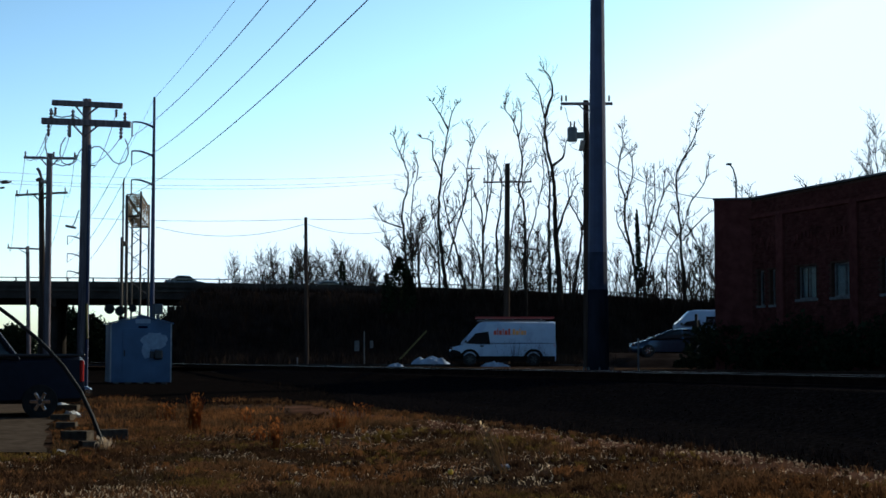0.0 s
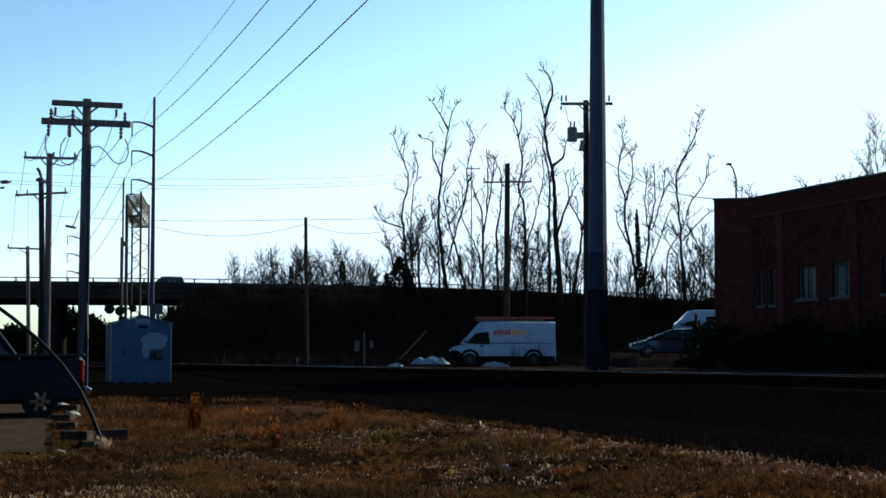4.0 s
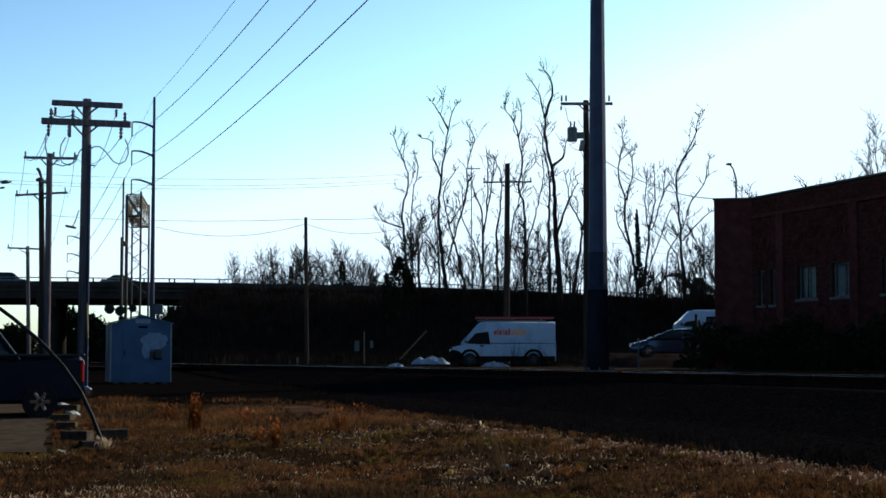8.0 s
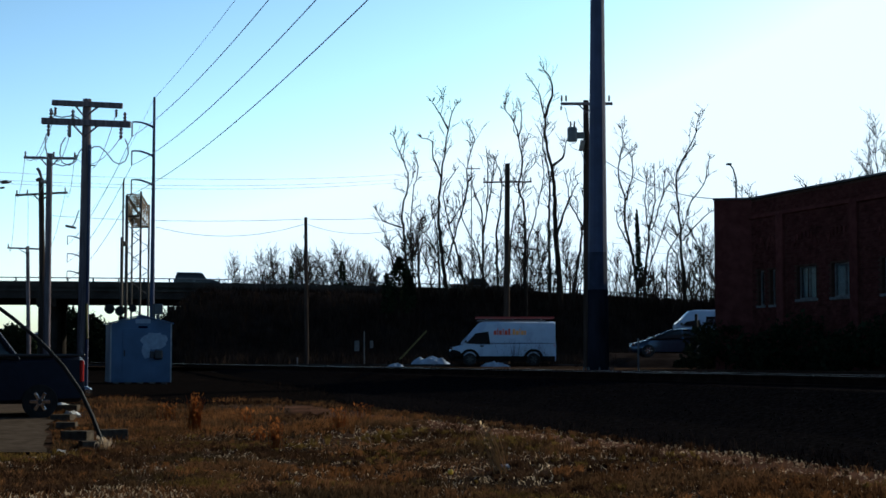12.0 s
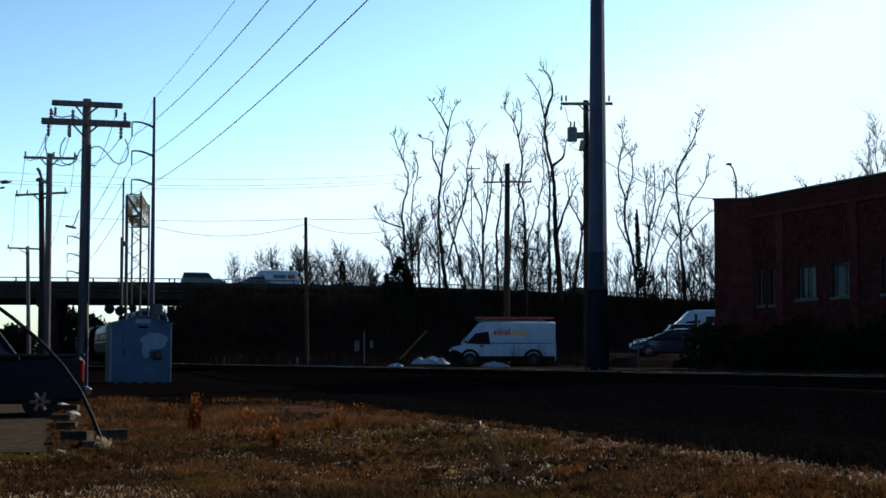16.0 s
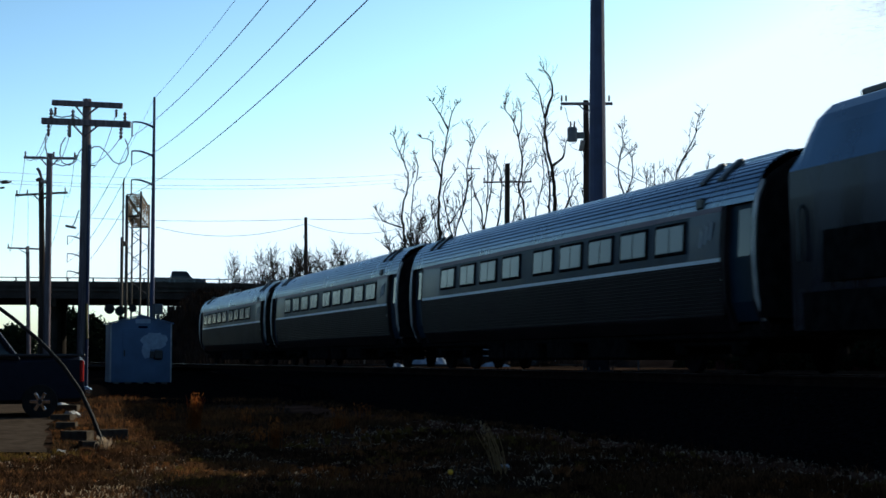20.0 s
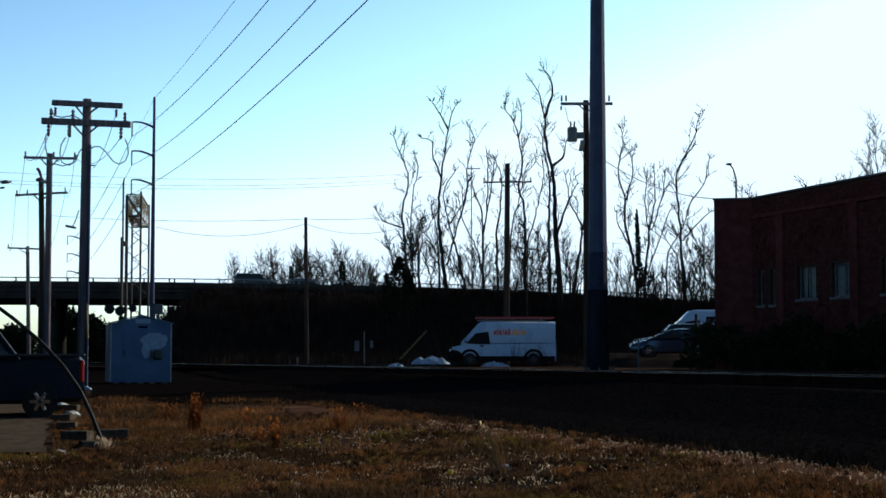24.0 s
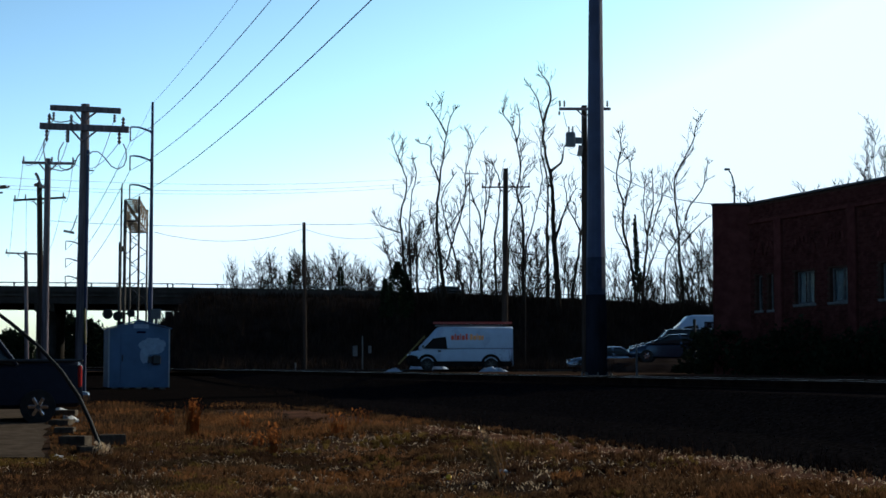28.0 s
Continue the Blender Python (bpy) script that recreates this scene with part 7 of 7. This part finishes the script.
    # sun glints in the grass, put in as pale straw-coloured bits
    blades("straw_bits", 20000, pale, 0.01, 0.04, 0.007, "straw", "scattered pale straw bits that stand for glints", 1.4, "straw")

    def on_bank():
        y = 16 + 45 * rnd.rand()
        x = rnd.uniform(-0.2, 0.275) * y
        q, s = qs(x, y)
        if not 9.0 < q < 11.4:
            return None
        return x, y, 1.0
    blades("bank_weeds", 5000, on_bank, 0.05, 0.22, 0.006, "brush", "sparse dead weeds on the gravel bank", 0.4, "weeds")


def weed_clump(cx, cy, h, n, r, name, label, material, lean=0.0, seed=1):
    rnd = random.Random(seed)
    root = thing(name, label, "weeds")
    z = ground_z(cx, cy)
    g = Geo()
    for _ in range(n):
        a = rnd.uniform(0, 2 * math.pi)
        d = rnd.random() * r
        x, y = cx + d * math.cos(a), cy + d * math.sin(a)
        hh = h * rnd.uniform(0.45, 1.0)
        lx, ly = rnd.gauss(lean, 0.12) * hh, rnd.gauss(0, 0.12) * hh
        g.tube([(x, y, z - 0.02), (x + lx * 0.45, y + ly * 0.45, z + hh * 0.55), (x + lx, y + ly, z + hh)], [0.006, 0.005, 0.003], 3, False)
    part("growth", g, material, root)["kind"] = "stuff"
    g = Geo()
    for _ in range(n * 3):
        a = rnd.uniform(0, 2 * math.pi)
        d = rnd.random() * r
        hh = h * rnd.uniform(0.3, 1.0)
        c = Vector((cx + d * math.cos(a) + lean * hh, cy + d * math.sin(a), z + hh))
        e = Vector((rnd.gauss(0, 0.03), rnd.gauss(0, 0.03), abs(rnd.gauss(0.03, 0.03))))
        f = Vector((rnd.gauss(0, 0.012), rnd.gauss(0, 0.012), 0))
        g.add([c, c + e * 0.5 + f, c + e, c + e * 0.5 - f], [(0, 1, 2, 3)])
    part("seed_growth", g, material, root)["kind"] = "stuff"


def foreground():
    gp = lambda px, y, z=0.0: None
    for k, (x, y, h, n, r, mt, lean) in enumerate(((-4.95, 33.0, 0.78, 70, 0.15, "weed_orange", 0.05), (-6.3, 38.0, 0.35, 30, 0.3, "weed_orange", 0.0), (-3.3, 29.5, 0.3, 24, 0.3, "weed_orange", 0.0), (-4.3, 36.0, 0.35, 18, 0.25, "weed_orange", 0.0),
                                                   (-2.78, 27.6, 0.5, 30, 0.14, "weed_orange", 0.04), (-2.0, 32.0, 0.42, 30, 0.2, "weed_orange", 0.0), (-1.77, 36.0, 0.3, 20, 0.3, "weed_orange", 0.0))):
        weed_clump(x, y, h, n, r, "dead_weed", "upright rusty dead weed clump in dry grass" if mt == "weed_orange" else "upright straw-coloured dead weed stalks", mt, lean, 60 + k)
    weed_clump(0.71, 20.3, 0.62, 30, 0.09, "leaning_weed", "leaning pale seeded weed stalk in the grass", "weed", -0.36, 77)
    # bent black pipe beside the lot
    root = thing("bent_pipe", "long bent black plastic pipe rising from the grass", "pipe")
    pts = [(-5.46, 26.80, 0.01), (-5.54, 26.90, 0.22), (-5.72, 27.10, 0.56), (-5.98, 27.40, 0.96), (-6.35, 27.70, 1.39), (-6.82, 28.00, 1.81), (-7.37, 28.30, 2.21), (-8.09, 28.70, 2.66), (-8.97, 29.00, 3.04)]
    part("pipe", Geo().tube(pts, [0.04, 0.036, 0.034, 0.033, 0.033, 0.033, 0.033, 0.033, 0.033], 10), "black", root, smooth=True)
    weed_clump(-5.46, 26.7, 0.22, 30, 0.18, "straw_tuft", "pale straw tuft at the foot of the pipe", "straw", 0.2, 81)
    # concrete blocks along the edge of the lot
    for k, (px, y, sx, sy, h, rz_) in enumerate(((-6.04, 30.5, 0.5, 0.3, 0.19, 14), (-6.56, 29.8, 0.5, 0.36, 0.19, -10), (-5.87, 27.6, 0.3, 0.3, 0.12, 25), (-7.7, 34.0, 0.4, 0.4, 0.13, 5), (-8.45, 37.0, 0.45, 0.5, 0.14, -6), (-9.14, 40.5, 0.5, 0.5, 0.16, 3), (-10.15, 43.5, 0.5, 0.6, 0.14, 10))):
        ob = part("concrete_block", Geo().box((0, 0, h / 2), (sx, sy, h), bev=0.012), "block")
        ob.matrix_basis = pose(px, y, ground_z(px, y) + 0.02, 0, 0, rz_)
        tagged(ob, "broken weathered concrete block at the lot edge", "concrete block", "blocks along the lot edge")
    ring = random.Random(12)
    for nm, lab, x, y, s in (("plastic_bag", "crumpled white plastic litter by the lot", -8.72, 39.0, 0.2), ("plastic_bag", "crumpled white plastic litter by the lot", -9.65, 42.0, 0.18), ("paper_scrap", "small white paper scrap in the grass", -4.8, 28.0, 0.08), ("paper_scrap", "small white paper scrap in the grass", 0.78, 21.0, 0.06), ("paper_scrap", "small white paper scrap in the grass", -6.04, 26.2, 0.08)):
        bm = bmesh.new()
        bmesh.ops.create_icosphere(bm, subdivisions=2, radius=s)
        for v in bm.verts:
            v.co = Vector((v.co.x * (1 + ring.uniform(-0.4, 0.5)), v.co.y * (1 + ring.uniform(-0.4, 0.4)), v.co.z * 0.5 * (1 + ring.uniform(-0.5, 0.6))))
        me = bpy.data.meshes.new(nm)
        bm.to_mesh(me)
        bm.free()
        me.materials.append(M["litter"])
        ob = new(nm, me)
        ob.matrix_basis = pose(x, y, ground_z(x, y) + s * 0.3)
        tagged(ob, lab, "litter")
    ob = part("yellow_cap", Geo().lathe([(0.034, 0), (0.036, 0.02), (0.028, 0.03)], (0, 0, 0), "z", 14), "yellow")
    ob.matrix_basis = pose(0.09, 20.2, ground_z(0.09, 20.2) + 0.09, 50, 0, 0)
    tagged(ob, "small yellow plastic cap lying in grass", "litter")


def snow_pile(name, x, y, w, h, d, seed, z=1.1):
    g = Geo()
    n = 22

    def at(u, v):
        r = math.hypot(u, v)
        k = max(0.0, 1 - r * r) ** 0.7
        return x + u * w, y + v * d, z - 0.05 + h * k * (0.75 + 0.6 * noise.noise((u * 2.6 + seed, v * 2.6, 1))) + 0.08 * noise.noise((u * 8 + seed, v * 8, 4)) * k
    us = [-1 + 2 * i / n for i in range(n + 1)]
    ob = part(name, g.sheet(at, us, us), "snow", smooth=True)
    return tagged(ob, "small dirty melting snow pile on the verge", "snow pile", "snow piles")


def far_side():
    snow_pile("snow_pile", -0.72, 96.2, 1.25, 0.75, 0.8, 1)
    snow_pile("snow_pile", -2.59, 90.5, 0.5, 0.24, 0.4, 5)
    snow_pile("snow_pile", 2.83, 90.3, 0.85, 0.35, 0.4, 9)
    for px, py, y, h in ((6.84, 0, 58.0, 1.1), (-7.74, 0, 88.0, 0.5)):
        root = thing("marker_post", "thin pale trackside marker post", "post")
        z = ground_z(px, y)
        part("post", Geo().box((px, y, z + h / 2), (0.06, 0.05, h), bev=0.01), "sill", root)
        part("cap", Geo().box((px, y, z + h + 0.02), (0.07, 0.06, 0.05), bev=0.01), "sill", root)
    root = thing("guy_board", "leaning yellowish guy-wire guard beside the street", "guy guard")
    part("guard", Geo().tube([(-2.53, 97.50, 1.50), (-0.97, 97.50, 3.16)], 0.05, 8), "guard", root)
    root = thing("street_sign", "small pale sign on a post before the embankment", "sign")
    part("post", Geo().box((-5.33, 112, 2.2), (0.08, 0.08, 2.4)), "steel", root)
    part("sign_plate", Geo().box((-5.82, 111.9, 2.4), (0.32, 0.03, 0.7)), "sill", root)
    part("sign_plate", Geo().box((-4.83, 111.9, 2.5), (0.22, 0.03, 0.5)), "sill", root)
    root = thing("signal_post", "dark post with a lamp beside the parked cars", "post")
    part("post", Geo().tube([(11.65, 76, 1.0), (11.63, 76.00, 3.57)], 0.07, 8), "black", root)
    # weeds in front of the street
    for k, (px, y) in enumerate(((4.39, 88.0), (5.3, 88.0), (3.68, 89.0), (6.94, 86.0), (8.79, 84.0), (-4.13, 90.0), (-5.79, 92.0))):
        weed_clump(px, y, 1.5 if k < 3 else 0.9, 26, 0.7, "roadside_weed", "leafless roadside weed clump by the street", "brush", 0.0, 200 + k)


ground()
ballast_bed()
railway()
paving()
gravel_yard()
kerb()
dirt_track()
overpass()
berm()
sky_blocking_walls()
brick_building()
left_poles()
transmission()
far_wires()
right_poles()
crossing_gantry()
signal_hut()
trees()
shrubs()
bridge_traffic()
work_truck()
semi_truck()
VAN, VAN_WHEELS, PASSING, LATE = street_vehicles()
parked_pickup()
foreground()
far_side()
grass_blades()
scrub()
stones()


def motions():
    # the train comes at a steady speed towards and past the camera
    rz = math.degrees(HEAD)
    units = [(LOCO, 0.0)] + [(c, 21.35 + 25.95 * i) for i, c in enumerate(COACHES)]
    for ob, back in units:
        walk(ob, [(t, pose(*along(TRACK_Q, 40.0 - 35.35 * (t - 19.0) + back, RAIL_Z), 0, 0, rz)) for t in (0, 4, 8, 12, 16, 20, 24, 28)])
    for k, (ob, te) in enumerate(PUFFS):
        # inside the engine room till its moment, then up and left behind in the wake
        at = lambda t: 40.0 - 35.35 * (t - 19.0) + STACK
        rows = [(t, along(TRACK_Q, at(t), RAIL_Z + 3.0)) for t in (0.0, te - 1.0, te - 0.2, te)]
        s1 = at(te)
        for dt, lag, z in ((0.12, 3.4, 5.2), (0.35, 9.6, 5.6), (0.9, 28.6, 5.8 + 0.2 * (k % 3)), (2.5, 87.0, 6.2)):
            rows.append((te + dt, along(TRACK_Q - 0.2 * dt, s1 - lag, RAIL_Z + z)))
        rows.append((28.0, along(TRACK_Q, s1 - 87.0 - 36.0 * (28.0 - te - 2.5), RAIL_Z + 6.6)))
        walk(ob, [(t, pose(*p, 0, 0, rz)) for t, p in rows])
    # road traffic on the overpass
    for ob, t0, l0, v, off, way in TRAFFIC:
        rows = []
        for t in range(0, 29, 1):
            l = l0 + v * (t - t0)
            x, y, z = on_bridge(max(-400, min(l, 400)), off, -0.97)
            x, y = (-45.6 + l * BC - off * BS, 170 + l * BS + off * BC)
            slope = math.degrees(math.atan2(parapet_z(min(l + 1, 94)) - parapet_z(min(l - 1, 92)), 2.0)) if l < 92 else 0.0
            lift = 0.97 if way == "excavator" else 0.0
            rows.append((t, pose(x, y, z + lift, 0, -slope if way is not True else slope, 9.5 + (180 if way is True else 0))))
        walk(ob, rows)
    # the white van pulls away along the verge
    y = 93.0
    xs = [(0, 3.32), (24.4, 3.32), (25.0, 3.28), (25.5, 3.12), (26.0, 2.94), (26.5, 2.67), (27.0, 2.37), (27.5, 1.92), (28.0, 1.05)]
    walk(VAN, [(t, pose(x, y, 1.13, 0, 0, 180)) for t, x in xs])
    fine = []
    for (t, x), (t2, x2) in zip(xs, xs[1:]):
        n = max(1, math.ceil(abs(x2 - x) / 0.36 / 1.2))
        fine += [(lerp(t, t2, k / n), lerp(x, x2, k / n)) for k in range(n)]
    fine.append(xs[-1])
    for w in VAN_WHEELS:
        p = w.matrix_basis.translation.copy()
        walk(w, [(t, pose(*p, 0, math.degrees((xs[0][1] - x) / 0.36), 0)) for t, x in fine])
    # a pale van that idles along behind the sedan, and a car that comes out at the end
    walk(PASSING, [(0, pose(60, 89.0, 1.60, 0, 0, 180)), (13, pose(60, 89.0, 1.60, 0, 0, 180)), (15.0, pose(13.6, 89.0, 1.60, 0, 0, 180)), (16, pose(12.7, 89.0, 1.60, 0, 0, 180)), (28, pose(12.6, 89.0, 1.60, 0, 0, 180))])
    walk(LATE, [(0, pose(70, 101.2, 1.12, 0, 0, 180)), (25.8, pose(45, 101.2, 1.12, 0, 0, 180)), (28, pose(10.0, 101.2, 1.12, 0, 0, 180))])


motions()
